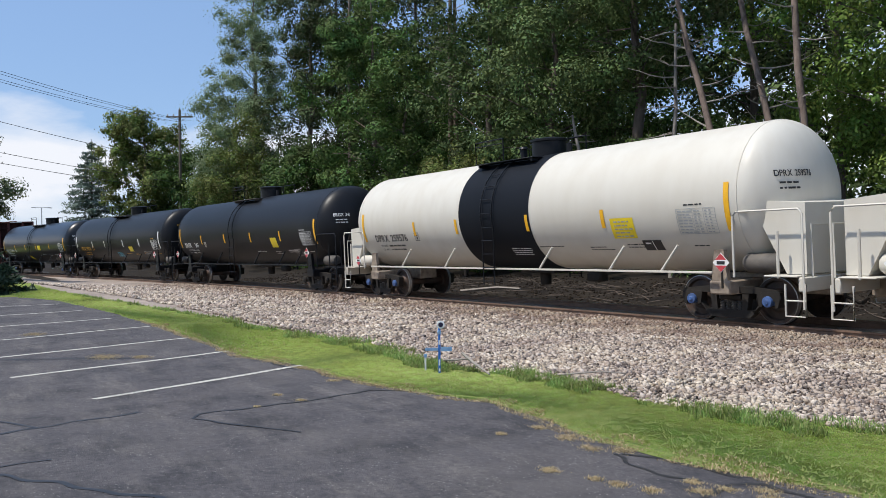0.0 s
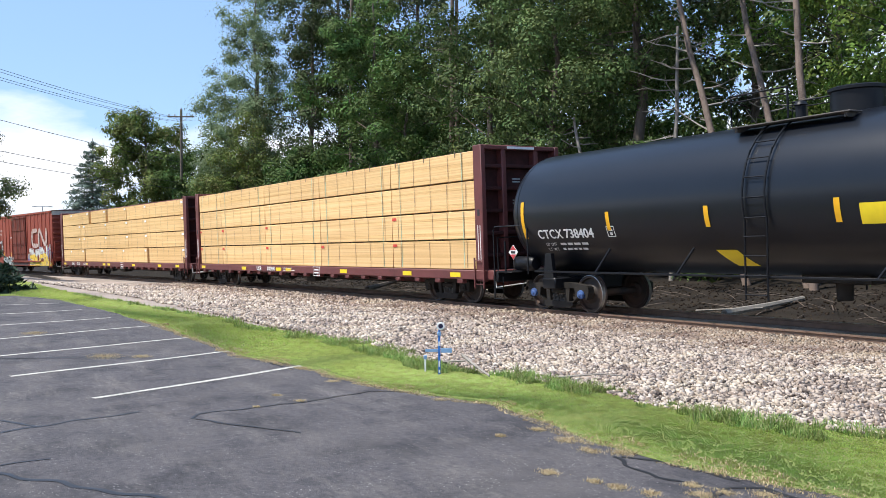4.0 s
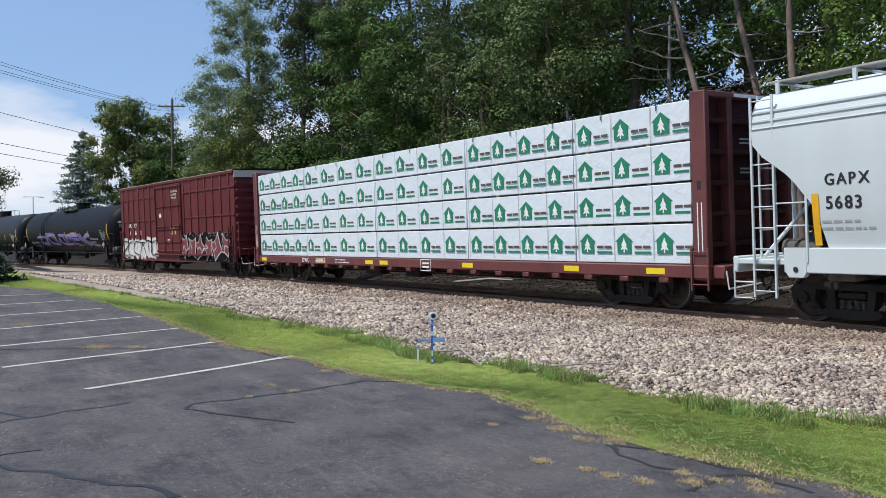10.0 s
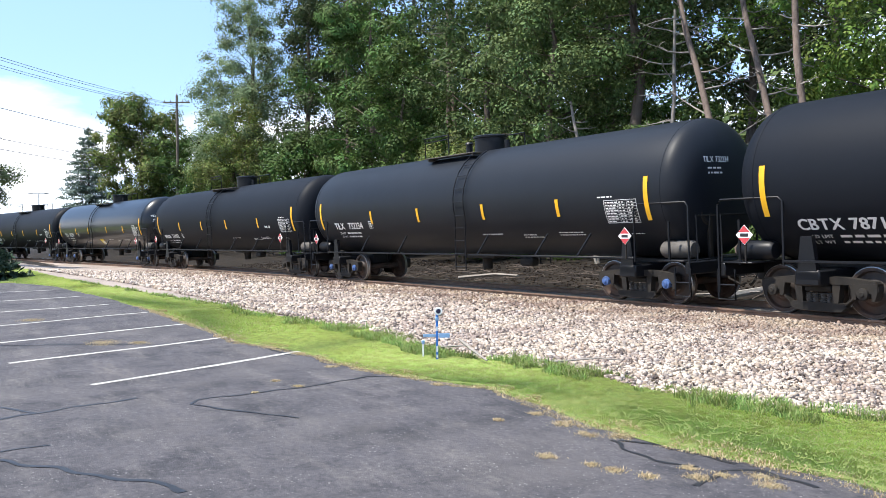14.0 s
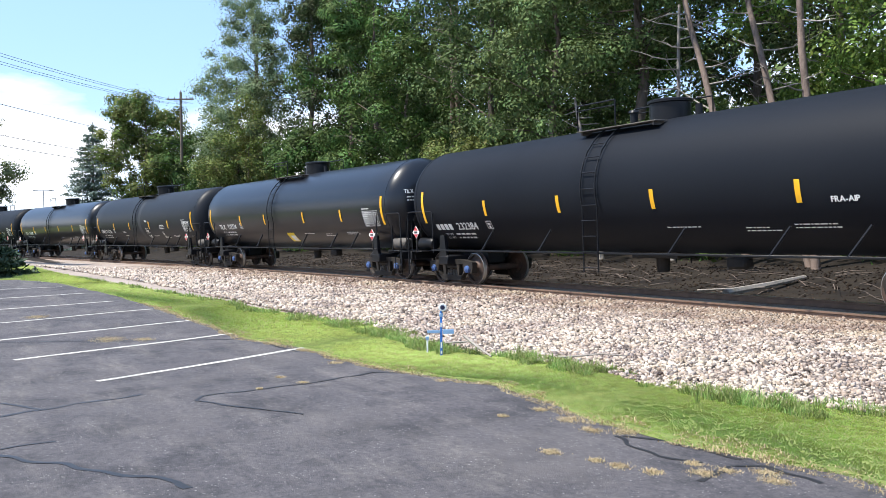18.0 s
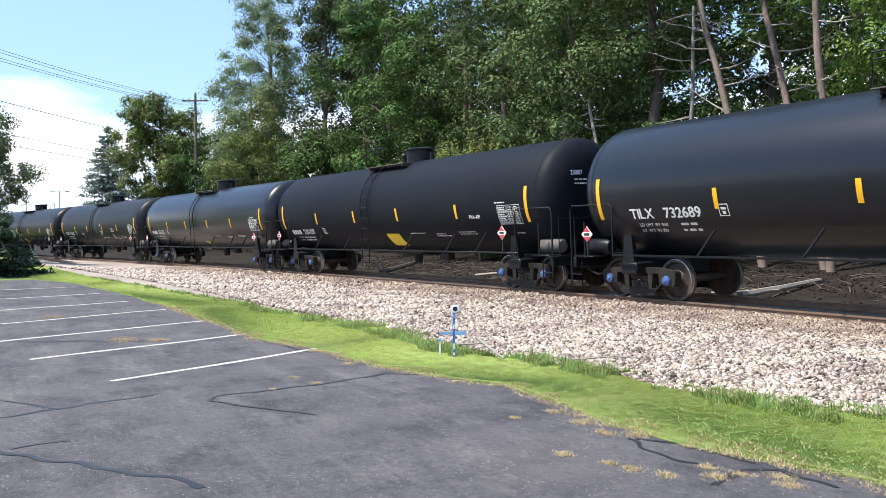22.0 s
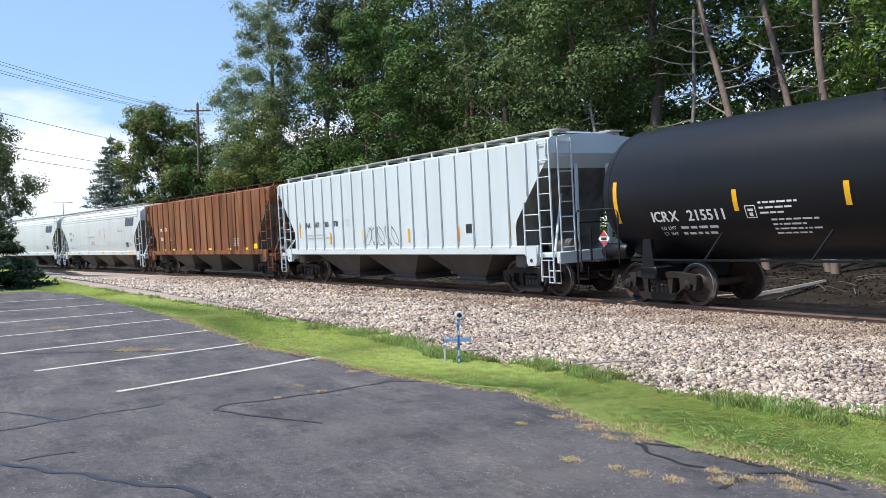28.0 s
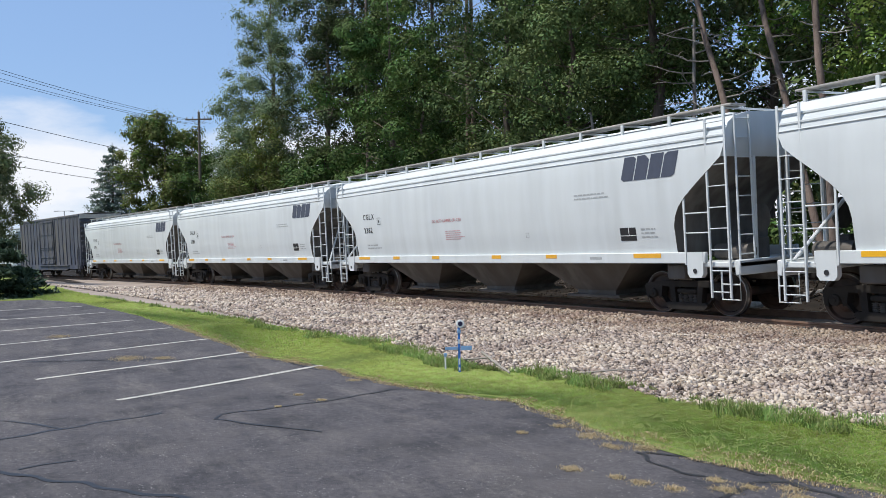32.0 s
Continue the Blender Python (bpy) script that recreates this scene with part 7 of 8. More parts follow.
    hopper_car(-227.7, "heavily rusted covered hopper car with ribbed sides", paint=RUST, ribbed=True, bays=3, posts=19, sill_strips=False, lettering=False, decor=rust_decor, walk_paint=GRIME)
    hopper_car(-246.2, "off-white covered hopper car with orange rust streaks", paint=HOPPER2, bays=3, mark="CGLX", number="2367", logo=True, decor=stained)
    hopper_car(-264.8, "off-white covered hopper car with curved sides", paint=HOPPER2, bays=3, mark="CGLX", number="2382", logo=True, side_strips=ORANGE)
    hopper_car(-283.3, "off-white covered hopper car with curved sides", paint=HOPPER2, bays=3, mark="CGLX", number="2386", logo=True, side_strips=ORANGE)
    hopper_car(-301.4, "off-white covered hopper car with curved sides", paint=HOPPER2, bays=3, mark="CGLX", number="2391", logo=True)
    box_car(-319.4, "faded blue boxcar with rusty streaks", paint=BLUEBOX)
    hopper_car(-338.0, "pale grey covered hopper car with smooth sides", lettering=False)


build_train()

# ---- stones, grass ----
def stone_cloud(pts, sizes, seed, faces20=True):
    """Loose crushed stones as one mesh: jittered, flattened lumps."""
    rng = np.random.default_rng(seed)
    if faces20:
        base = np.array([(x, y, z) for x in (-1, 1) for y in (-1, 1) for z in (-1, 1)], dtype=float) * 0.72
        fs = np.array([(0, 1, 3), (0, 3, 2), (4, 7, 5), (4, 6, 7), (0, 5, 1), (0, 4, 5), (2, 3, 7), (2, 7, 6), (0, 2, 6), (0, 6, 4), (1, 5, 7), (1, 7, 3)])
    else:
        base = np.array([(1, 0, 0), (0, 1, 0), (-1, 0, 0), (0, -1, 0), (0, 0, 1), (0, 0, -1)], dtype=float)
        fs = np.array([(0, 1, 4), (1, 2, 4), (2, 3, 4), (3, 0, 4), (1, 0, 5), (2, 1, 5), (3, 2, 5), (0, 3, 5)])
    n, k = len(pts), len(base)
    v = base[None] * (1 + rng.uniform(-0.3, 0.3, (n, k, 1))) + rng.uniform(-0.28, 0.28, (n, k, 3))
    v *= rng.uniform(0.65, 1.25, (n, 1, 3))
    a = rng.uniform(0, 2 * np.pi, n)
    c, s = np.cos(a)[:, None], np.sin(a)[:, None]
    x, y = v[:, :, 0] * c - v[:, :, 1] * s, v[:, :, 0] * s + v[:, :, 1] * c
    tl = rng.uniform(-0.6, 0.6, (n, 1))
    z = v[:, :, 2] * 0.85 + x * tl
    v = np.stack([x, y, z], 2) * sizes[:, None, None] + pts[:, None, :]
    f = fs[None] + (np.arange(n) * k)[:, None, None]
    return v.reshape(-1, 3), f.reshape(-1, 3)


def bed_z(x, y):
    y1 = on_track(x)[1] - 2.0
    y0 = min(grass_edge(x), y1 - 1.0) - 0.15
    k = (y - y0) / (y1 - y0)
    if k <= 1:
        return ground_z(x, y) * (1 - k) + 0.06 * k + 0.035 * noise.noise((x * 0.8, y * 0.8, 4)) + 0.012
    return 0.06 + 0.045 * min(1, (y - y1) / 0.7)


def scatter_stones(x0, x1, dens, lo, hi, seed, off0=-99, off1=-0.95):
    rng = np.random.default_rng(seed)
    pts, sz = [], []
    n = int((x1 - x0) * 7 * dens)
    for x, r, q in zip(rng.uniform(x0, x1, n), rng.uniform(0, 1, n), rng.uniform(0, 1, n)):
        ya = max(grass_edge(x) - 0.12, on_track(x)[1] + off0)
        yb = on_track(x)[1] + off1
        y = yb - 7 * r
        if y < ya:
            continue
        s = lo + (hi - lo) * q * q
        pts.append((x, y, bed_z(x, y) + s * 0.2 + 0.028 * ((q * 7.31) % 1))), sz.append(s)
    return np.array(pts), np.array(sz)


BROWNSTONE = island_mat("rust_stained_stones", [(0.16, 0.11, 0.085), (0.28, 0.21, 0.16), (0.36, 0.28, 0.22), (0.22, 0.16, 0.12), (0.42, 0.35, 0.29), (0.12, 0.09, 0.075)], 0.9, 0.0, 0.2, 0.25, 0.8, 0, 0.5)
for x0, x1, dens, lo, hi, fine, seed in ((-13.5, -2.0, 860, 0.011, 0.036, True, 11), (-24, -13.5, 300, 0.02, 0.05, True, 12), (-46, -24, 85, 0.035, 0.08, False, 13), (-2, 6, 60, 0.03, 0.06, False, 14)):
    p, s = scatter_stones(x0, x1, dens, lo, hi, seed)
    near = np.array([q[1] > on_track(q[0])[1] - 3.1 + 0.4 * noise.noise((q[0] * 0.5, 0, 0)) + 0.7 * math.sin(i * 12.9898) for i, q in enumerate(p)])
    for sel, m in ((~near, STONE), (near, BROWNSTONE)):
        v, f = stone_cloud(p[sel], s[sel], seed, fine)
        ob = new("ballast_stones", big_mesh("ballast_stones", v, f, m))
        ob.parent = ballast
        tagged(ob, "loose pale crushed stones" if m is STONE else "rust-stained crushed stones", kind="stuff")
LUMPS = []
for k in range(10):
    v, f = stone_cloud(np.zeros((1, 3)), np.array([1.0]), 40 + k)
    LUMPS.append(big_mesh("stone", v, f, [STONE, GRAVEL, BROWNSTONE][k % 3]))
SINGLE = mat("limestone_lump", (0.52, 0.44, 0.37), 0.9, var=0.2, scale=20, dark=(0.25, 0.21, 0.18), random=0.35)
rnd = random.Random(5)
for k in range(280):
    x = rnd.uniform(-7.5, -3.2)
    y = grass_edge(x) + rnd.uniform(-0.05, 2.4) ** 1.0
    s = rnd.uniform(0.018, 0.040)
    o = new("stone", LUMPS[k % 10])
    o.data.materials[0] = SINGLE
    o.parent = ballast
    o.matrix_basis = Matrix.Translation((x, y, bed_z(x, y) + s * 0.3)) @ Matrix.Rotation(rnd.uniform(0, 6.28), 4, "Z") @ Matrix.Diagonal((s, s, s * 0.8, 1))


def blade_cloud(pts, h, w, seed, lean=0.5):
    """Grass blades: bent slivers of two triangles each."""
    rng = np.random.default_rng(seed)
    n = len(pts)
    a = rng.uniform(0, 2 * np.pi, n)
    d = np.stack([np.cos(a), np.sin(a), np.zeros(n)], 1)
    e = np.stack([-np.sin(a), np.cos(a), np.zeros(n)], 1)
    l = rng.uniform(0.1, lean, n)[:, None]
    h, w = h[:, None], w[:, None]
    up = np.array([[0, 0, 1.0]])
    p0, p1 = pts - e * w, pts + e * w
    m = pts + up * h * 0.6 + d * h * l * 0.4
    p2 = m + e * w * 0.8
    p3 = m - e * w * 0.8
    t = pts + up * h * (1 - 0.3 * l) + d * h * l
    v = np.stack([p0, p1, p2, p3, t], 1).reshape(-1, 3)
    i = (np.arange(n) * 5)[:, None]
    f = np.concatenate([i + np.array([[0, 1, 2]]), i + np.array([[0, 2, 3]]), i + np.array([[3, 2, 4]])])
    return v, f


def sow(x0, x1, n, h0, h1, w, seed, name="grass", m=None, where=None, lean=1.1, label="short green grass blades", over=0.0):
    rng = np.random.default_rng(seed)
    pts, hs = [], []
    for x, r, q in zip(rng.uniform(x0, x1, n), rng.uniform(0, 1, n), rng.uniform(0, 1, n)):
        a, b = lot_edge(x) - 0.04 - over + 0.09 * noise.noise((x * 2.3, 0, 3.0)) + 0.04 * noise.noise((x * 9, 0, 4.0)), grass_edge(x) + 0.10 + 0.16 * noise.noise((x * 1.7, 1.0, 3.0))
        y = a + (b - a) * r
        d = noise.noise((x * 1.1, y * 1.6, 7.0)) + 0.5 * noise.noise((x * 3.1, y * 3.6, 9.0))
        if where and not where(x, y, r, d):
            continue
        tuft = noise.noise((x * 9.0, y * 9.0, 2.0)) + 0.6 * noise.noise((x * 23.0, y * 23.0, 5.0))
        tall = (0.75 + 0.7 * max(0, d) + 0.5 * r) * (1.0 + 0.95 * max(-0.7, min(1.0, tuft)))
        lo = lot_edge(x) - 0.08
        pts.append((x, y, verge_z(x, y, min(1, max(0, (y - lo) / (grass_edge(x) + 0.3 - lo)))) + 0.003)), hs.append((h0 + (h1 - h0) * q) * tall)
    v, f = blade_cloud(np.array(pts), np.array(hs), np.full(len(pts), w), seed, lean)
    ob = new(name, big_mesh(name, v, f, m or BLADE))
    ob.parent = verge_ob
    return tagged(ob, label, kind="stuff")


sow(-14, -2.5, 120000, 0.007, 0.024, 0.0055, 21, lean=1.6)
sow(-30, -14, 50000, 0.014, 0.04, 0.010, 22, lean=1.6)
sow(-50, -30, 14000, 0.03, 0.07, 0.02, 23, lean=1.3)
sow(-2.5, 7, 14000, 0.02, 0.05, 0.007, 27, lean=1.3)
for x0, x1, n, w, sd in ((-14, -2.5, 70000, 0.005, 25), (-30, -14, 26000, 0.01, 26)):
    sow(x0, x1, n, 0.03, 0.085, w * 0.9, sd, "tall_grass", TALLBLADE, lambda x, y, r, d: r > 0.6 and d > 0.42 - 0.75 * (r - 0.6) / 0.4, 1.2, "taller tufts of darker grass")
sow(-20, -2.5, 120000, 0.010, 0.035, 0.0035, 24, "dry_grass", DRY, lambda x, y, r, d: r < 0.11 + 0.15 * d, 1.6, "dry straw-coloured grass", 0.14)
rng = np.random.default_rng(31)
tufts = [(-6.39, 4.85, 0.10), (-6.37, 4.4, 0.06), (-5.13, 4.0, 0.10), (-4.76, 4.13, 0.07), (-4.56, 4.17, 0.10), (-4.31, 4.26, 0.09), (-4.3, 4.66, 0.09), (-4.09, 4.53, 0.12), (-4.04, 4.72, 0.09), (-3.86, 4.91, 0.12), (-3.69, 4.79, 0.12),
         (-8.32, 4.9, 0.10), (-10.3, 4.42, 0.12), (-9.1, 3.5, 0.08), (-9.6, 3.4, 0.07), (-5.9, 4.8, 0.14), (-5.5, 4.72, 0.12), (-5.3, 4.9, 0.14), (-14.25, 2.2, 0.35), (-14.0, 2.7, 0.2), (-9.0, 2.95, 0.05), (-12.5, 4.35, 0.2), (-11.6, 4.5, 0.16), (-18.3, 1.5, 0.3)]
pts, hs = [], []
for x, y, r in tufts:
    k = int(420 * r / 0.15)
    pts += [(x + a, y + b, lot_z(x + a, y + b)) for a, b in rng.normal(0, r * 0.45, (k, 2)) * (1.0, 0.8)]
    hs += list(rng.uniform(0.008, 0.026, k))
v, f = blade_cloud(np.array(pts), np.array(hs), np.full(len(pts), 0.0022), 32, 2.0)
tagged(new("crack_weeds", big_mesh("crack_weeds", v, f, DRY)), "dry straw-coloured weeds growing in asphalt cracks", "weeds", kind="stuff")


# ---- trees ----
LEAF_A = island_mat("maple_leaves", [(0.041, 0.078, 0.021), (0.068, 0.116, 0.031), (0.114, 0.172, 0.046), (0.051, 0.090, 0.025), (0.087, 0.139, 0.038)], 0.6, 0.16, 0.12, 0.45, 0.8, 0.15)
LEAF_B = island_mat("cottonwood_leaves", [(0.18, 0.24, 0.125), (0.24, 0.305, 0.165), (0.14, 0.20, 0.10), (0.30, 0.36, 0.21)], 0.6, 0.4, 0.2, 0.3, 0.6)
LEAF_C = island_mat("young_yellow_green_leaves", [(0.120, 0.162, 0.042), (0.177, 0.216, 0.057), (0.089, 0.127, 0.035), (0.239, 0.235, 0.085)], 0.6, 0.22, 0.15, 0.4, 0.8, 0.1)
LEAF_D = island_mat("pine_needles", [(0.059, 0.096, 0.036), (0.093, 0.137, 0.048), (0.142, 0.186, 0.064), (0.068, 0.110, 0.040)], 0.65, 0.16, 0.15, 0.4, 0.8, 0.15)
LEAF_E = island_mat("bright_oak_leaves", [(0.114, 0.196, 0.038), (0.188, 0.284, 0.057), (0.082, 0.142, 0.033), (0.262, 0.343, 0.076)], 0.6, 0.32, 0.15, 0.35, 0.8, 0.15)
LEAF_F = island_mat("dull_olive_leaves", [(0.046, 0.072, 0.028), (0.070, 0.098, 0.038), (0.092, 0.102, 0.048), (0.052, 0.082, 0.030)], 0.65, 0.16, 0.15, 0.4, 0.7, 0.15)
LEAF_G = island_mat("dull_sage_leaves", [(0.13, 0.165, 0.08), (0.18, 0.215, 0.11), (0.10, 0.13, 0.062), (0.22, 0.24, 0.13)], 0.6, 0.25, 0.15, 0.3, 0.8)
LEAF_H = island_mat("shrub_needles", [(0.050, 0.085, 0.052), (0.075, 0.115, 0.072), (0.036, 0.064, 0.040), (0.10, 0.14, 0.09)], 0.7, 0.12, 0.15, 0.3, 1.5)
LEAF_S = island_mat("blue_spruce_needles", [(0.15, 0.20, 0.16), (0.21, 0.27, 0.23), (0.11, 0.155, 0.12), (0.26, 0.32, 0.28)], 0.7, 0.2, 0.2, 0.2, 1.0)
TWIG = island_mat("dry_brown_twigs", [(0.10, 0.065, 0.04), (0.14, 0.10, 0.065), (0.07, 0.05, 0.035)], 0.9, 0.0)
BARK = mat("grey_brown_bark", (0.11, 0.088, 0.072), 0.9, var=0.25, scale=14, var2=0.2, scale2=1.5, dark=(0.045, 0.036, 0.03), hue=(0.17, 0.13, 0.105), stretch=(1, 1, 0.25), bump=0.8, bump_scale=25)
PINEBARK = mat("reddish_pine_bark", (0.165, 0.128, 0.106), 0.9, var=0.25, scale=14, var2=0.2, scale2=1.5, dark=(0.08, 0.055, 0.045), hue=(0.26, 0.19, 0.15), stretch=(1, 1, 0.3), bump=0.8, bump_scale=25)
DEADWOOD = mat("bleached_dead_wood", (0.30, 0.27, 0.235), 0.9, var=0.2, scale=14, dark=(0.16, 0.14, 0.12), stretch=(1, 1, 0.4), bump=0.5, bump_scale=25)


def leaf_cloud(c, size, seed, droop=0.25, slim=0.55, out=None):
    """Leaves as small bent rhombs round the points c."""
    rng = np.random.default_rng(seed)
    n = len(c)
    nrm = rng.normal(0, 1, (n, 3))
    if out is None:
        nrm[:, 2] = np.abs(nrm[:, 2]) + 0.5
    else:
        nrm = nrm * 0.26 + out * 1.3
        nrm[:, 2] += 0.28
    nrm /= np.linalg.norm(nrm, axis=1)[:, None]
    t = rng.normal(0, 1, (n, 3))
    t[:, 2] -= droop
    t -= nrm * (t * nrm).sum(1)[:, None]
    t /= np.linalg.norm(t, axis=1)[:, None]
    b = np.cross(nrm, t)
    s = (size * rng.uniform(0.6, 1.35, n))[:, None]
    v = np.stack([c - t * s, c + b * s * slim, c + t * s, c - b * s * slim], 1).reshape(-1, 3)
    return v, np.arange(4 * n).reshape(-1, 4)


def crown_points(rng, clumps, n, loose=0.13):
    """Leaf places on the outsides of many small clumps: rows of (x, y, z, radius)."""
    w = clumps[:, 3] ** 2
    k = rng.choice(len(clumps), n, p=w / w.sum())
    d = rng.normal(0, 1, (n, 3))
    d /= np.linalg.norm(d, axis=1)[:, None]
    d[:, 2] = np.where(d[:, 2] < -0.75, -d[:, 2], d[:, 2])
    r = clumps[k, 3] * (0.84 + loose * rng.normal(0, 1, n).clip(-2, 2.6))
    return clumps[k, :3] + d * r[:, None] * np.array([1.0, 1.0, 0.8]), d


def broadleaf(x, y, h, spread, leaves, material, seed, label, low=0.15, size=0.16, trunk=0.22, clump=1.0, bark=None, name="tree", group="trees behind the track", lean=(0, 0), gaps=0.0, loose=0.13):
    """Tree: tapered trunk, forked limbs, and a crown of leaves in clumps at the limbs' ends."""
    rnd, rng = random.Random(seed), np.random.default_rng(seed)
    leaves, size = int(leaves * 2.4), size * 0.64
    z0 = ground_z(x, y) - 0.12
    tree = thing(name, None, None, label, "tree", pose(x, y, z0), group)
    tip = Vector((lean[0], lean[1], h * 0.92))
    ax = [Vector((0, 0, 0)).lerp(tip, i / 7) + Vector((rnd.uniform(-1, 1), rnd.uniform(-1, 1), 0)) * trunk * 0.7 * (i > 0) for i in range(8)]
    part("trunk", Shape().tube(ax, trunk, 10, trunk * 0.18), bark or BARK, tree)
    limbs, clumps = [], []
    n = int(16 + h * 1.1)
    for i in range(n):
        k = low + (0.97 - low) * ((i + rnd.random()) / n)
        p = ax[0].lerp(tip, k)
        a = i * 2.4 + rnd.uniform(-0.5, 0.5)
        prof = math.sin(math.pi * min(1, max(0.08, (k - low) / (1.04 - low))) ** 0.75)
        ln = spread * (0.35 + 0.65 * prof) * rnd.uniform(0.7, 1.12)
        e = p + Vector((math.cos(a) * ln, math.sin(a) * ln, ln * rnd.uniform(-0.15, 0.75)))
        mid = p.lerp(e, 0.5) + Vector((0, 0, ln * 0.08))
        part("limb", Shape().tube([p, mid, e], trunk * 0.26 * (1.1 - k), 5, 0.015), bark or BARK, tree)
        for j in range(5):
            f = 0.36 + 0.68 * (j + rnd.random()) / 5
            if rnd.random() < gaps:
                continue
            c = p.lerp(e, f) + Vector((rnd.gauss(0, 0.4), rnd.gauss(0, 0.4), rnd.gauss(0, 0.45))) * clump
            clumps.append((*c, clump * rnd.choice((0.42, 0.55, 0.7, 0.85, 1.0))))
    c, d = crown_points(rng, np.array(clumps), leaves, loose)
    v, f = leaf_cloud(c, size, seed, out=d)
    ob = new("crown", big_mesh("crown", v, f, material))
    ob.parent = tree
    tagged(ob, "uneven leafy crown")
    return tree


def bare_pine(x, y, h, r, lean, seed, label, first=0.25, n=14, reach=2.2, crown=0, material=None, dead=None):
    """Tall thin pine trunk with dead bare branches, green only at the top."""
    rnd, rng = random.Random(seed), np.random.default_rng(seed)
    z0 = ground_z(x, y) - 0.12
    tree = thing("pine_tree", None, None, label, "tree", pose(x, y, z0), "trees behind the track")
    tip = Vector((lean[0], lean[1], h))
    ax = [Vector((0, 0, 0)).lerp(tip, i / 9) + Vector((rnd.uniform(-1, 1), rnd.uniform(-1, 1), 0)) * r * 0.4 * (i > 0) for i in range(10)]
    part("trunk", Shape().tube(ax, r, 12, r * 0.45), material or PINEBARK, tree)
    for i in range(n):
        k = first + (0.95 - first) * (i + rnd.random()) / n
        p = ax[0].lerp(tip, k)
        a, ln = rnd.uniform(0, 6.28), reach * rnd.uniform(0.3, 1.0)
        pts = [p]
        d = Vector((math.cos(a), math.sin(a), rnd.uniform(-0.25, 0.2)))
        for j in range(4):
            d = (d + Vector((rnd.uniform(-0.3, 0.3), rnd.uniform(-0.3, 0.3), rnd.uniform(-0.2, 0.3)))).normalized()
            pts.append(pts[-1] + d * ln / 4)
        br = Shape().tube(pts, 0.035, 5, 0.008)
        for j in (2, 3):
            q = pts[j] + Vector((rnd.uniform(-1, 1), rnd.uniform(-1, 1), rnd.uniform(-0.4, 0.6))) * ln * 0.28
            br.tube([pts[j], pts[j].lerp(q, 0.5) + Vector((0, 0, 0.04)), q], 0.014, 4, 0.005)
        part("dead_branch", br, dead or DEADWOOD, tree, "bare grey branch")
    if crown:
        cl = np.array([(tip.x + rnd.gauss(0, 1.6), tip.y + rnd.gauss(0, 1.6), h * rnd.uniform(0.8, 1.02), rnd.uniform(0.6, 1.2)) for _ in range(24)])
        v, f = leaf_cloud(crown_points(rng, cl, crown)[0], 0.2, seed)
        ob = new("crown", big_mesh("crown", v, f, LEAF_D))
        ob.parent = tree
        tagged(ob, "dark pine crown")
    return tree


def spruce(x, y, h, w, leaves, material, seed, label, name="spruce_tree", base=0.06):
    """Conifer: straight trunk with whorls of drooping boughs that shorten upwards."""
    rnd, rng = random.Random(seed), np.random.default_rng(seed)
    tree = thing(name, None, None, label, "tree", pose(x, y, ground_z(x, y) - 0.12))
    part("trunk", Shape().tube([(0, 0, 0), (0.05, 0, h * 0.5), (0, 0.03, h)], 0.22, 10, 0.03), BARK, tree)
    pts, boughs, n = [], [], int(h * 2.2) if h < 6 else int(h * 1.9)
    for i in range(n):
        k = base + (0.98 - base) * i / n
        for j in range(7):
            a = j * 0.9 + i * 0.7 + rnd.uniform(-0.25, 0.25)
            ln = w * 0.5 * (1 - k) ** 0.85 * rnd.uniform(0.72, 1.1) + 0.15
            p = Vector((0, 0, h * (k + rnd.uniform(-0.03, 0.03) * (h > 6))))
            e = p + Vector((math.cos(a) * ln, math.sin(a) * ln, rnd.uniform(-0.3, 0.12) * ln + 0.05))
            boughs.append(Shape().tube([p, e], 0.025, 4, 0.008))
            m = max(6, int(leaves / (n * 7) * (1.9 * (1 - k) + 0.1)))
            f = rng.uniform(0.2, 1.05, m)[:, None]
            q = np.array(p)[None] * (1 - f) + np.array(e)[None] * f + rng.normal(0, 1, (m, 3)) * np.array([0.16, 0.16, 0.08]) * (0.5 + ln * 0.25)
            pts.append(q)
    tagged(part("boughs", join(boughs), DEADWOOD if h > 6 else BARK, tree, "drooping boughs"), kind="stuff")
    v, f = leaf_cloud(np.concatenate(pts), 0.13 if h < 6 else 0.2, seed, 0.5, 0.3)
    ob = new("crown", big_mesh("crown", v, f, material))
    ob.parent = tree
    tagged(ob, "tiers of bluish needles")
    return tree


BL = broadleaf
BL(-73, 24, 25.5, 4.9, 19000, LEAF_B, 101, "tall grey-green cottonwood with a lacy open crown", 0.2, 0.15, 0.35, 0.95, gaps=0.22, loose=0.5)
BL(-75, 23, 16.5, 4.4, 15000, LEAF_B, 124, "grey-green cottonwood at the wood's edge", 0.12, 0.15, 0.24, 1.0, gaps=0.1, loose=0.45)
BL(-69, 22, 11.5, 4.2, 9000, LEAF_C, 102, "young yellow-green tree beside the woods", 0.1, 0.16, 0.16, 1.0, loose=0.35)
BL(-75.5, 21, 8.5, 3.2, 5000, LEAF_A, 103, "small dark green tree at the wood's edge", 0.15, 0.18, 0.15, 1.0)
BL(-62, 25, 24, 4.8, 14000, LEAF_F, 104, "tall open tree with a dull olive crown", 0.2, 0.17, 0.3, 1.2, gaps=0.35)
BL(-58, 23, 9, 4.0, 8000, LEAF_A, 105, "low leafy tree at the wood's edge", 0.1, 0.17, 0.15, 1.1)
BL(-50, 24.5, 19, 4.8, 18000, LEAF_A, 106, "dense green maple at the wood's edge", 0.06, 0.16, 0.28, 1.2)
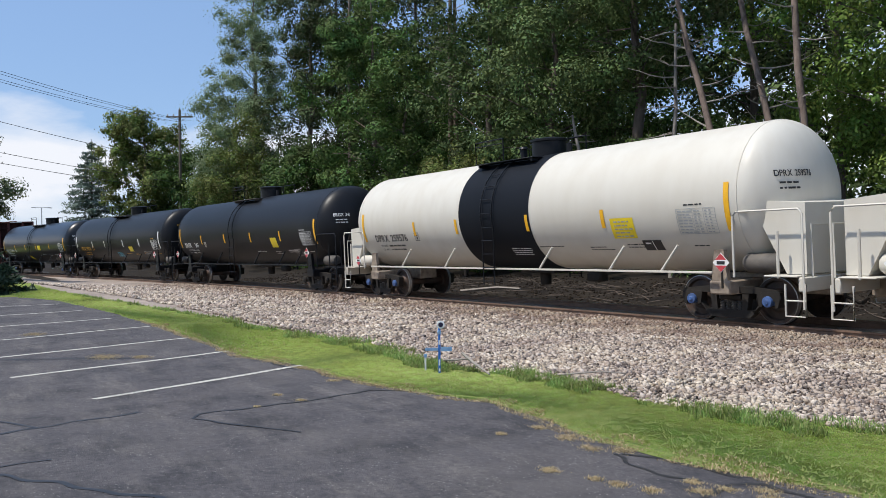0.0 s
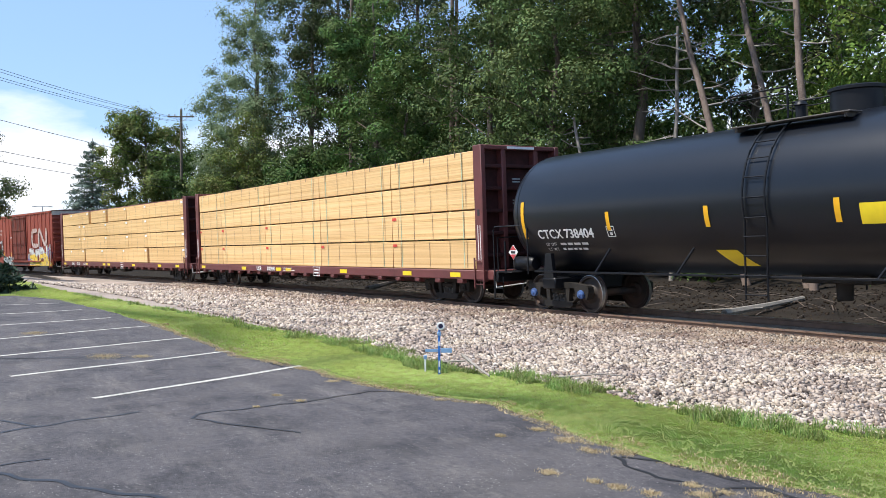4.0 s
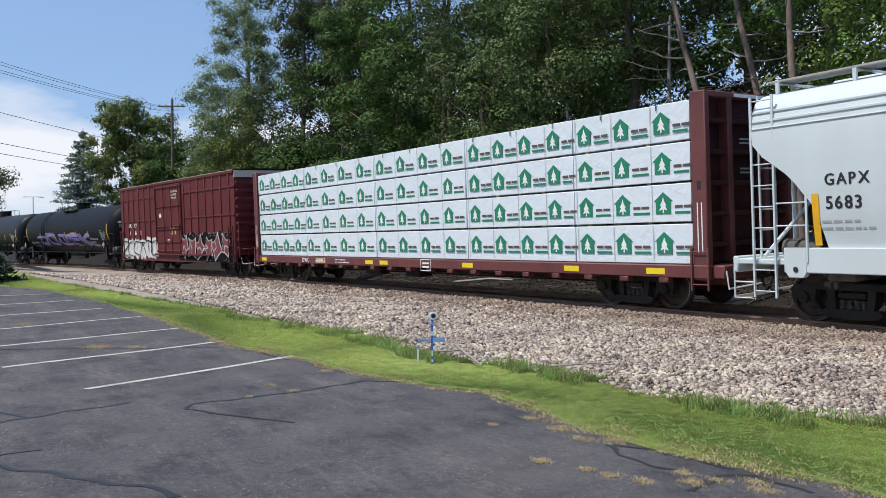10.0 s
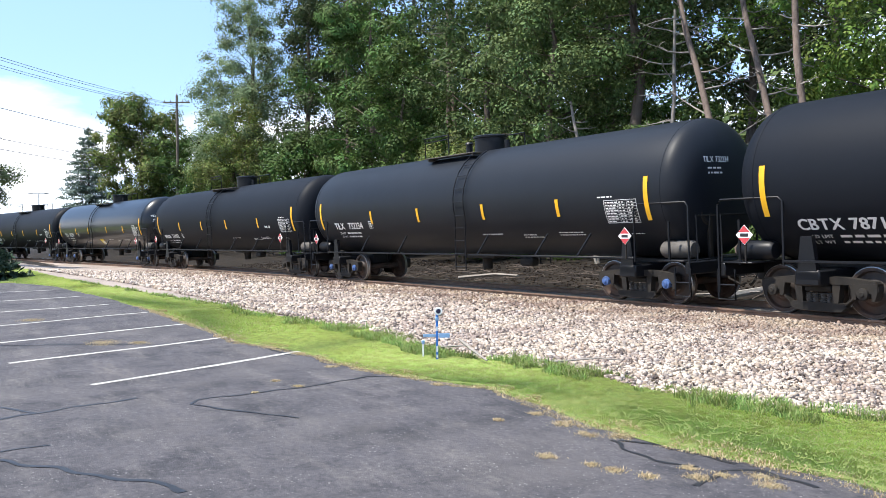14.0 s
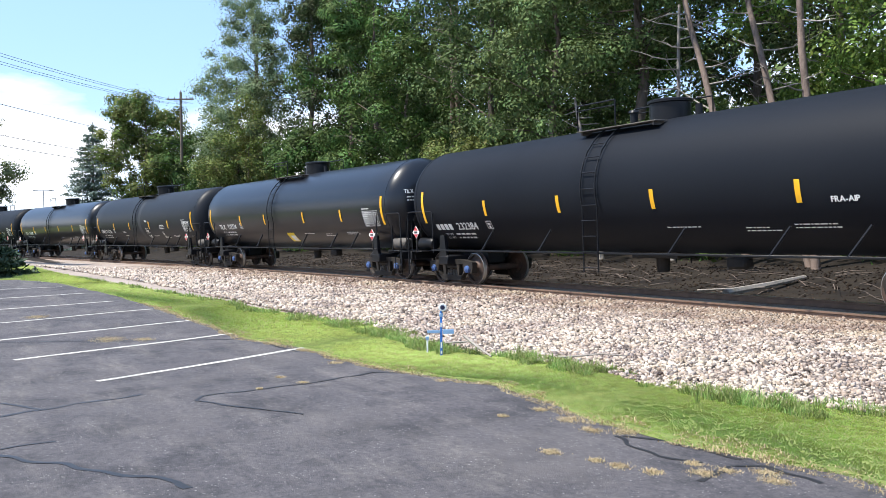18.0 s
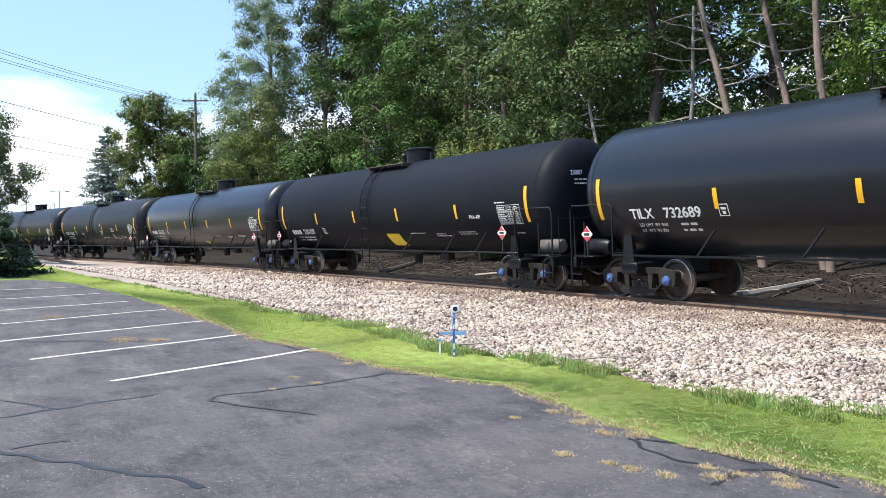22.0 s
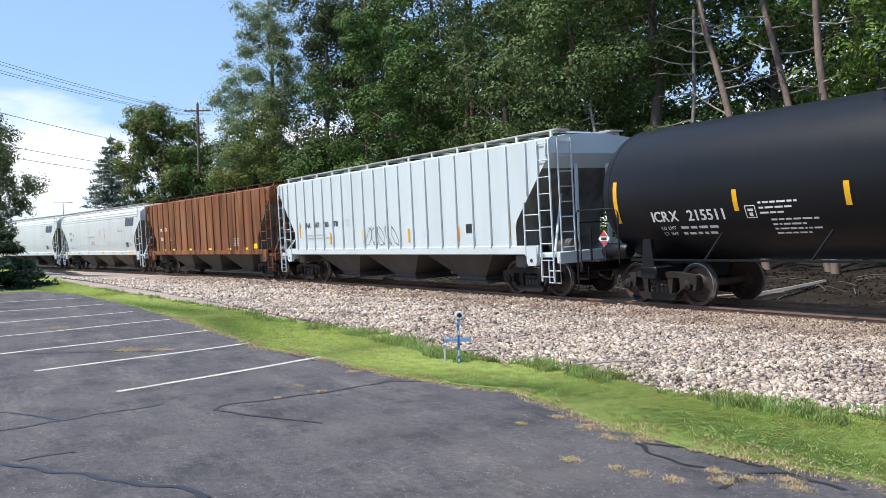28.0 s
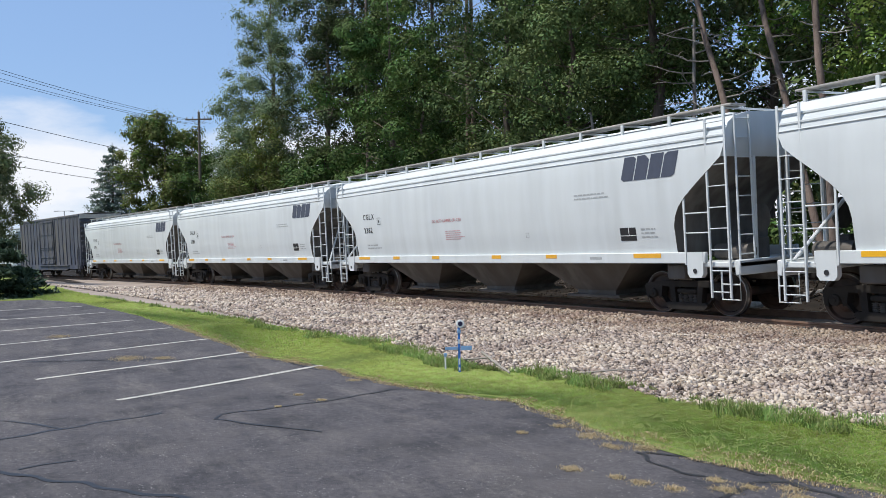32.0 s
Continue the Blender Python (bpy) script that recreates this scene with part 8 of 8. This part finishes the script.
BL(-54, 30, 27, 5.0, 12000, LEAF_F, 107, "tall dark broadleaf tree in the woods", 0.2, 0.2, 0.3, 1.4)
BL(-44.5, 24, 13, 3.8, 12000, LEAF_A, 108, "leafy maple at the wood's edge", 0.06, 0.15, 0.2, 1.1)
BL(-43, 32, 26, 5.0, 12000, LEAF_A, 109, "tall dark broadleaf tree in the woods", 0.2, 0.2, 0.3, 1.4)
BL(-37.5, 25.5, 20, 4.4, 15000, LEAF_D, 110, "tall leafy tree with a soft green crown", 0.08, 0.15, 0.26, 1.2)
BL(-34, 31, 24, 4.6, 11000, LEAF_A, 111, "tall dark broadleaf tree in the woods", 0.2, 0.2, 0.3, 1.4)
BL(-31.5, 25, 15.5, 4.0, 13000, LEAF_D, 112, "dark white pine with soft drooping boughs", 0.2, 0.13, 0.28, 1.1)
BL(-28.0, 27, 20, 4.2, 9000, LEAF_D, 113, "tall dark pine with a thick trunk", 0.42, 0.13, 0.34, 1.1, gaps=0.4)
BL(-35.5, 22.5, 6.5, 3.0, 7000, LEAF_C, 114, "low yellow-green shrub tree behind the track", 0.05, 0.13, 0.1, 0.9)
BL(-25.0, 31, 22, 4.5, 7000, LEAF_F, 115, "tall thin-crowned tree in the woods", 0.3, 0.17, 0.26, 1.2, gaps=0.4)
BL(-20.0, 30, 17, 4.2, 8000, LEAF_E, 116, "bright green oak in the woods", 0.25, 0.15, 0.22, 1.0, gaps=0.25)
BL(-15.8, 28, 15, 4.0, 9500, LEAF_E, 117, "bright green oak in the woods", 0.15, 0.13, 0.22, 1.0, gaps=0.2)
BL(-12.0, 26, 14, 4.0, 9500, LEAF_E, 118, "bright green oak in the woods", 0.12, 0.13, 0.22, 1.0, gaps=0.2)
BL(-6.5, 26, 15, 4.4, 8000, LEAF_E, 119, "bright green oak in the woods", 0.12, 0.14, 0.22, 1.0)
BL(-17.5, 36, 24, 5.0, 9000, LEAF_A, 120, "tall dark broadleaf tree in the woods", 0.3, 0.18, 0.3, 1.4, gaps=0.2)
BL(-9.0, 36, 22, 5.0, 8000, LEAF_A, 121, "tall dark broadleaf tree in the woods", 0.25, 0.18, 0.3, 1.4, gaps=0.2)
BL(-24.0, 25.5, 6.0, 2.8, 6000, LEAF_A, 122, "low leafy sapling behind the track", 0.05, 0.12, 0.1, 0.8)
BL(-65.5, 29, 27, 4.8, 9000, LEAF_F, 123, "tall dark broadleaf tree in the woods", 0.25, 0.2, 0.3, 1.4)
bare_pine(-41.2, 25.0, 22, 0.17, (0.3, 0.2), 201, "tall bare pine trunk with short dead branches", 0.2, 26, 1.5)
bare_pine(-40.6, 25.2, 22, 0.16, (-0.5, 0.2), 202, "tall bare pine trunk with short dead branches", 0.2, 22, 1.5)
bare_pine(-19.6, 24.0, 16, 0.15, (-4.9, 0.4), 203, "leaning pine trunk with bleached dead branches", 0.2, 30, 2.8, 1500)
bare_pine(-17.2, 24.0, 16, 0.14, (-4.4, 0.4), 204, "leaning pine trunk with bleached dead branches", 0.25, 22, 2.2, 1500)
bare_pine(-16.7, 23.6, 16, 0.15, (-1.3, 0.4), 205, "pine trunk with crooked bleached branches", 0.22, 20, 2.2, 1500)
bare_pine(-14.3, 24.8, 16, 0.14, (-0.8, 0.4), 206, "slim pine trunk in the woods", 0.3, 8, 1.5, 1200, BARK)
bare_pine(-23.6, 24.5, 10, 0.12, (0.2, 0.3), 207, "thin dead pine stem with many bare twigs", 0.2, 22, 2.2, 0, DEADWOOD)
bare_pine(-27.2, 24.0, 7.2, 0.13, (-1.9, 0.2), 208, "leaning dead trunk with a broken top", 0.4, 12, 1.6, 0, DEADWOOD)
bare_pine(-54.0, 24.5, 24, 0.14, (0.4, 0.2), 209, "thin pine trunk with brown dead twigs", 0.3, 24, 2.4, 0, PINEBARK, TWIG)
bare_pine(-37.2, 27.0, 23, 0.13, (0.2, 0.2), 210, "thin pale pine trunk among the leaves", 0.4, 12, 1.5, 0)

# understorey and far woods
rng = np.random.default_rng(77)
cl = []
for x in np.arange(-92, 12, 0.9):
    y = on_track(x)[1] + rng.uniform(9.5, 15)
    t = 2.6 if x < -30 else 1.5
    for j in range(4):
        cl.append((x + rng.normal(0, 0.8), y + rng.normal(0, 1.0), ground_z(x, y) + rng.uniform(0.2, t), rng.uniform(0.4, 0.9)))
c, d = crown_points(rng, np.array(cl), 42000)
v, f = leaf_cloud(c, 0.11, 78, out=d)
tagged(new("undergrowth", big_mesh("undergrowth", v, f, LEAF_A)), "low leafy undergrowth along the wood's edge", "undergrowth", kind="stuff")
cl = []
for x in np.arange(-120, 25, 1.6):
    for j in range(9):
        k = rng.uniform(0, 1)
        hi = 22 if x < -32 else 9
        cl.append((x + rng.normal(0, 1.5), rng.uniform(42, 55) + (8 if x < -90 else 0), 1 + hi * k, rng.uniform(1.2, 2.4)))
c, d = crown_points(rng, np.array(cl), 110000)
v, f = leaf_cloud(c, 0.30, 79, out=d)
tagged(new("far_woods", big_mesh("far_woods", v, f, LEAF_D)), "dense dark woods behind the first trees", "woods", kind="stuff")

# trees and shrub beyond the lot
BL(-88, 17.5, 15.2, 4.5, 17000, LEAF_C, 131, "round dark green tree beside the utility pole", 0.22, 0.22, 0.3, 1.2, group="trees beyond the lot", loose=0.3)
BL(-82.0, 21.5, 11.5, 4.6, 12000, LEAF_A, 132, "bushy green tree beside the utility pole", 0.1, 0.2, 0.2, 1.1, group="trees beyond the lot", loose=0.3)
spruce(-99, 14.0, 13.8, 9.6, 19000, LEAF_S, 133, "grey-blue spruce with tiered drooping boughs")
BL(-56.5, 0.6, 8.9, 3.0, 15000, LEAF_G, 134, "small leafy tree standing beyond the lot", 0.2, 0.13, 0.16, 0.8, group="trees beyond the lot", loose=0.3)
spruce(-33.6, 0.7, 2.6, 3.7, 26000, LEAF_H, 135, "dense low dark green spruce shrub at the lot's end", "spruce_shrub", 0.02)

# ---- pole, wires, lamp ----
POLEWOOD = mat("weathered_pole_wood", (0.17, 0.14, 0.11), 0.9, var=0.2, scale=10, dark=(0.09, 0.07, 0.055), stretch=(1, 1, 0.2), bump=0.4, bump_scale=20)
CABLE = mat("dark_cable", (0.03, 0.03, 0.032), 0.6)
GALV = mat("galvanised_steel", (0.35, 0.36, 0.37), 0.5, metal=0.6, var=0.1, scale=8)
CERAMIC = mat("grey_ceramic", (0.30, 0.29, 0.27), 0.3)


def utility_pole(x, y, h, turn, label):
    z = ground_z(x, y) - 0.1 if x > -110 else -0.05
    p = thing("utility_pole", Shape().tube([(0, 0, 0), (0, 0, h)], 0.17, 12, 0.12), POLEWOOD, label, "utility pole", pose(x, y, z, 0, 0, turn))
    part("crossarm", Shape().box(-1.25, 1.25, -0.16, -0.06, h - 0.75, h - 0.62, 0.01), POLEWOOD, p)
    part("brace", Shape().tube([(-0.7, -0.14, h - 0.72), (0, -0.12, h - 1.25)], 0.02).tube([(0.7, -0.14, h - 0.72), (0, -0.12, h - 1.25)], 0.02), GALV, p)
    for q in (-1.1, -0.55, 0.55, 1.1):
        part("insulator", lambda: Shape().lathe([(0, 0.03), (0.05, 0.06), (0.1, 0.035), (0.15, 0.06), (0.2, 0.02)], "z", 10), CERAMIC, p, at=pose(q, -0.11, h - 0.62), key="insul")
    part("insulator", lambda: Shape().lathe([(0, 0.03), (0.05, 0.06), (0.1, 0.035), (0.15, 0.06), (0.2, 0.02)], "z", 10), CERAMIC, p, at=pose(0, 0, h), key="insul")
    return p


utility_pole(-80, 19.1, 14.5, 62, "weathered wooden utility pole with a crossarm")
utility_pole(-44.8, -6.5, 12.85, 62, "weathered wooden utility pole beyond the lot")


def wire(a, b, sag, r=0.014):
    a, b = Vector(a), Vector(b)
    pts = [a.lerp(b, i / 16) - Vector((0, 0, sag * 4 * (i / 16) * (1 - i / 16))) for i in range(17)]
    thing("overhead_wire", Shape().tube(pts, r, 5), CABLE, "thin dark overhead wire between the poles", "wire", group="overhead wires")


ea, eb = Vector((math.cos(radians(62)), math.sin(radians(62)), 0)), Vector((math.cos(radians(62)), math.sin(radians(62)), 0))
for q in (-1.1, -0.55, 0.55, 1.1):
    wire(Vector((-80, 19.1, 14.2)) + ea * q, Vector((-44.8, -6.5, 12.6)) + eb * q, 0.5)
for z, w in ((8.3, 0.3), (7.7, 0.35), (10.2, 0.3)):
    wire((-80, 19.1, z + 0.1), (-44.8, -6.5, z), w, 0.018)
lamp = thing("street_lamp", Shape().tube([(0, 0, 0), (0, 0, 9.6)], 0.09, 8, 0.06), GALV, "distant steel street lamp with two arms", "street lamp", pose(-149.4, 13.6, -0.08))
part("lamp_arm", Shape().rod((-0.2, -1.3, 9.55), (0.2, 1.3, 9.6), 0.04), GALV, lamp)
for q in (-1, 1):
    part("lamp_head", Shape().box(-0.15, 0.15, q * 1.2 - 0.35, q * 1.2 + 0.35, 9.5, 9.6, 0.03), GALV, lamp)

# ---- marker stake, sticks, logs ----
BLUE = mat("bright_blue_paint", (0.03, 0.17, 0.55), 0.45, var=0.1, scale=8)
PALEBLUE = mat("pale_blue_tape", (0.25, 0.42, 0.66), 0.6, var=0.15, scale=10)
NAVY = mat("navy_disc_paint", (0.012, 0.012, 0.05), 0.4)
sz = ground_z(-9.73, 5.73)
stake = thing("marker_stake", Shape().box(-0.016, 0.016, -0.012, 0.012, -0.05, 0.66, 0.004), BLUE, "slim bright blue marker stake with a dark disc on top", "marker stake", pose(-9.73, 5.73, sz, 0, 0, 60))
d = part("disc", Shape().lathe([(-0.016, 0.05), (-0.012, 0.055), (0.008, 0.055), (0.012, 0.05)], "y", 20, (0.02, -0.02, 0.71)), LETTER, stake, "white-rimmed round marker")
part("disc_face", Shape().lathe([(-0.019, 0.030), (-0.017, 0.032), (-0.014, 0.032)], "y", 20, (0.02, -0.02, 0.71)), NAVY, d, "dark navy face")
part("tape", Shape().box(-0.19, -0.02, -0.02, -0.014, 0.36, 0.40, 0.002).box(0.02, 0.17, -0.02, -0.014, 0.35, 0.41, 0.002), PALEBLUE, stake, "pale blue tape tied round the stake")
part("writing", Shape().box(-0.010, 0.010, -0.0145, -0.0125, 0.08, 0.12).box(-0.010, 0.010, -0.0145, -0.0125, 0.16, 0.24).box(-0.010, 0.010, -0.0145, -0.0125, 0.44, 0.50), LETTER, stake)
part("sleeve", Shape().box(-0.024, 0.024, -0.02, 0.02, 0.58, 0.63, 0.005), PALEBLUE, stake)
flag = thing("utility_marker", Shape().box(-0.012, 0.012, -0.008, 0.008, -0.03, 0.22, 0.003), LETTER, "short white and blue utility marker beside the stake", "marker", pose(-10.15, 5.75, sz, 0, 0, 60))
part("cap", Shape().box(-0.022, 0.022, -0.012, 0.012, 0.22, 0.27, 0.004), PALEBLUE, flag)


def stick(pts, r, m, label, name="stick"):
    return thing(name, Shape().tube(pts, r, 6, r * 0.6), m, label, "stick" if name == "stick" else "log", group="dead wood on the ground")


stick([(-9.75, 6.1, 0.30), (-9.45, 6.12, 0.18), (-9.0, 6.05, 0.10)], 0.02, DEADWOOD, "grey dead stick lying on the ballast")
stick([(-8.45, 6.7, 0.10), (-7.95, 7.0, 0.18), (-7.7, 7.2, 0.17)], 0.014, DEADWOOD, "thin grey stick lying on the ballast")
stick([(-10.4, 6.2, 0.12), (-10.0, 6.35, 0.17), (-9.6, 6.3, 0.12)], 0.016, DEADWOOD, "thin grey stick lying on the ballast")
stick([(-14.64, 17.05, 0.12), (-15.0, 19.2, 0.22), (-15.5, 21.4, 0.33)], 0.10, DEADWOOD, "bleached fallen log behind the track", "log")
stick([(-15.9, 17.4, 0.1), (-15.2, 17.9, 0.16), (-14.6, 18.5, 0.2)], 0.03, DEADWOOD, "fallen branch behind the track", "log")
stick([(-32.6, 15.6, 0.15), (-34.5, 17.6, 0.3), (-36.5, 19.6, 0.45)], 0.12, BARK, "dark fallen log behind the track", "log")
stick([(-27.5, 17.2, 0.15), (-26.2, 18.0, 0.3), (-25.0, 18.2, 0.28)], 0.07, DEADWOOD, "fallen branch behind the track", "log")
# Litter tones lowered too, with the shade behind the train mixed in.
LITTER = island_mat("shaded_bank_litter", [(0.010, 0.007, 0.006), (0.026, 0.019, 0.014), (0.015, 0.011, 0.009), (0.048, 0.036, 0.026), (0.011, 0.009, 0.006)], 0.95, 0.0, 0.1)
s = Shape()
rnd = random.Random(9)
for i in range(300):
    x = rnd.uniform(-48, -2)
    o = rnd.uniform(3.2, 8.5)
    y = on_track(x)[1] + o
    z = ground_z(x, y) - 0.04
    a, ln = rnd.uniform(0, 6.28), rnd.uniform(0.3, 1.6)
    s.tube([(x, y, z), (x + math.cos(a) * ln * 0.5, y + math.sin(a) * ln * 0.5, z + rnd.uniform(0.02, 0.14)), (x + math.cos(a) * ln, y + math.sin(a) * ln, z + rnd.uniform(-0.02, 0.15))], rnd.uniform(0.006, 0.02), 4, 0.005)
rng = np.random.default_rng(61)
bank = []
for x, o in zip(rng.uniform(-52, 4, 9000), 2.6 + 7.5 * rng.uniform(0, 1, 9000) ** 1.3):
    y = on_track(x)[1] + o
    bank.append((x, y, ground_z(x, y) - 0.075 + 0.03 * noise.noise((x * 0.4, y * 0.4, 0))))
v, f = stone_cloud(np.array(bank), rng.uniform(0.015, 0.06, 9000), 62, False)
tagged(new("bank_litter", big_mesh("bank_litter", v, f, LITTER)), "clods, leaves and wood chips, bank shade in their colour, behind the track", "leaf litter", kind="stuff")
thing("brushwood", s, BARK, "scattered dead twigs and brushwood behind the track", "brushwood", kind="stuff")


# ---- what moves ----
SLIP = {0: -0.27, 1: 0.04, 2: 0.16, 3: 0.40, 6: -0.30, 7: 0.05, 8: 0.17, 9: 0.13, 10: 0.01, 11: -0.45, 12: -0.05, 13: -0.45, 14: 0.0, 17: 0.40, 18: -0.11, 19: 0.01, 20: 0.13, 21: 0.07,
        22: -0.03, 23: -0.46, 24: 0.08, 25: -0.38, 28: -0.17, 29: -0.03, 30: -0.27, 31: 0.37, 32: -0.04}


def run(t):
    """How far the train has come at t seconds, in metres; it slows a little."""
    return 15.48 * (t - 16) - 0.0115 * (t - 16) ** 2 + SLIP.get(t, 0.0)


def motions():
    for car, u in CARS:
        walk(car, [(t, track_pose(u + run(t))) for t in range(33)])
    for q, wheels in WHEELS.items():
        first = wheels[0]
        walk(first, [(i / 30, pose(q * 0.889, 0, 0.457) @ Matrix.Rotation(15.48 * i / 30 / 0.457, 4, "Y")) for i in range(961)])
        act, slot = first.animation_data.action, first.animation_data.action_slot
        for w in wheels[1:]:
            w.rotation_mode = "QUATERNION"
            w.animation_data_create()
            w.animation_data.action = act
            w.animation_data.action_slot = slot


motions()
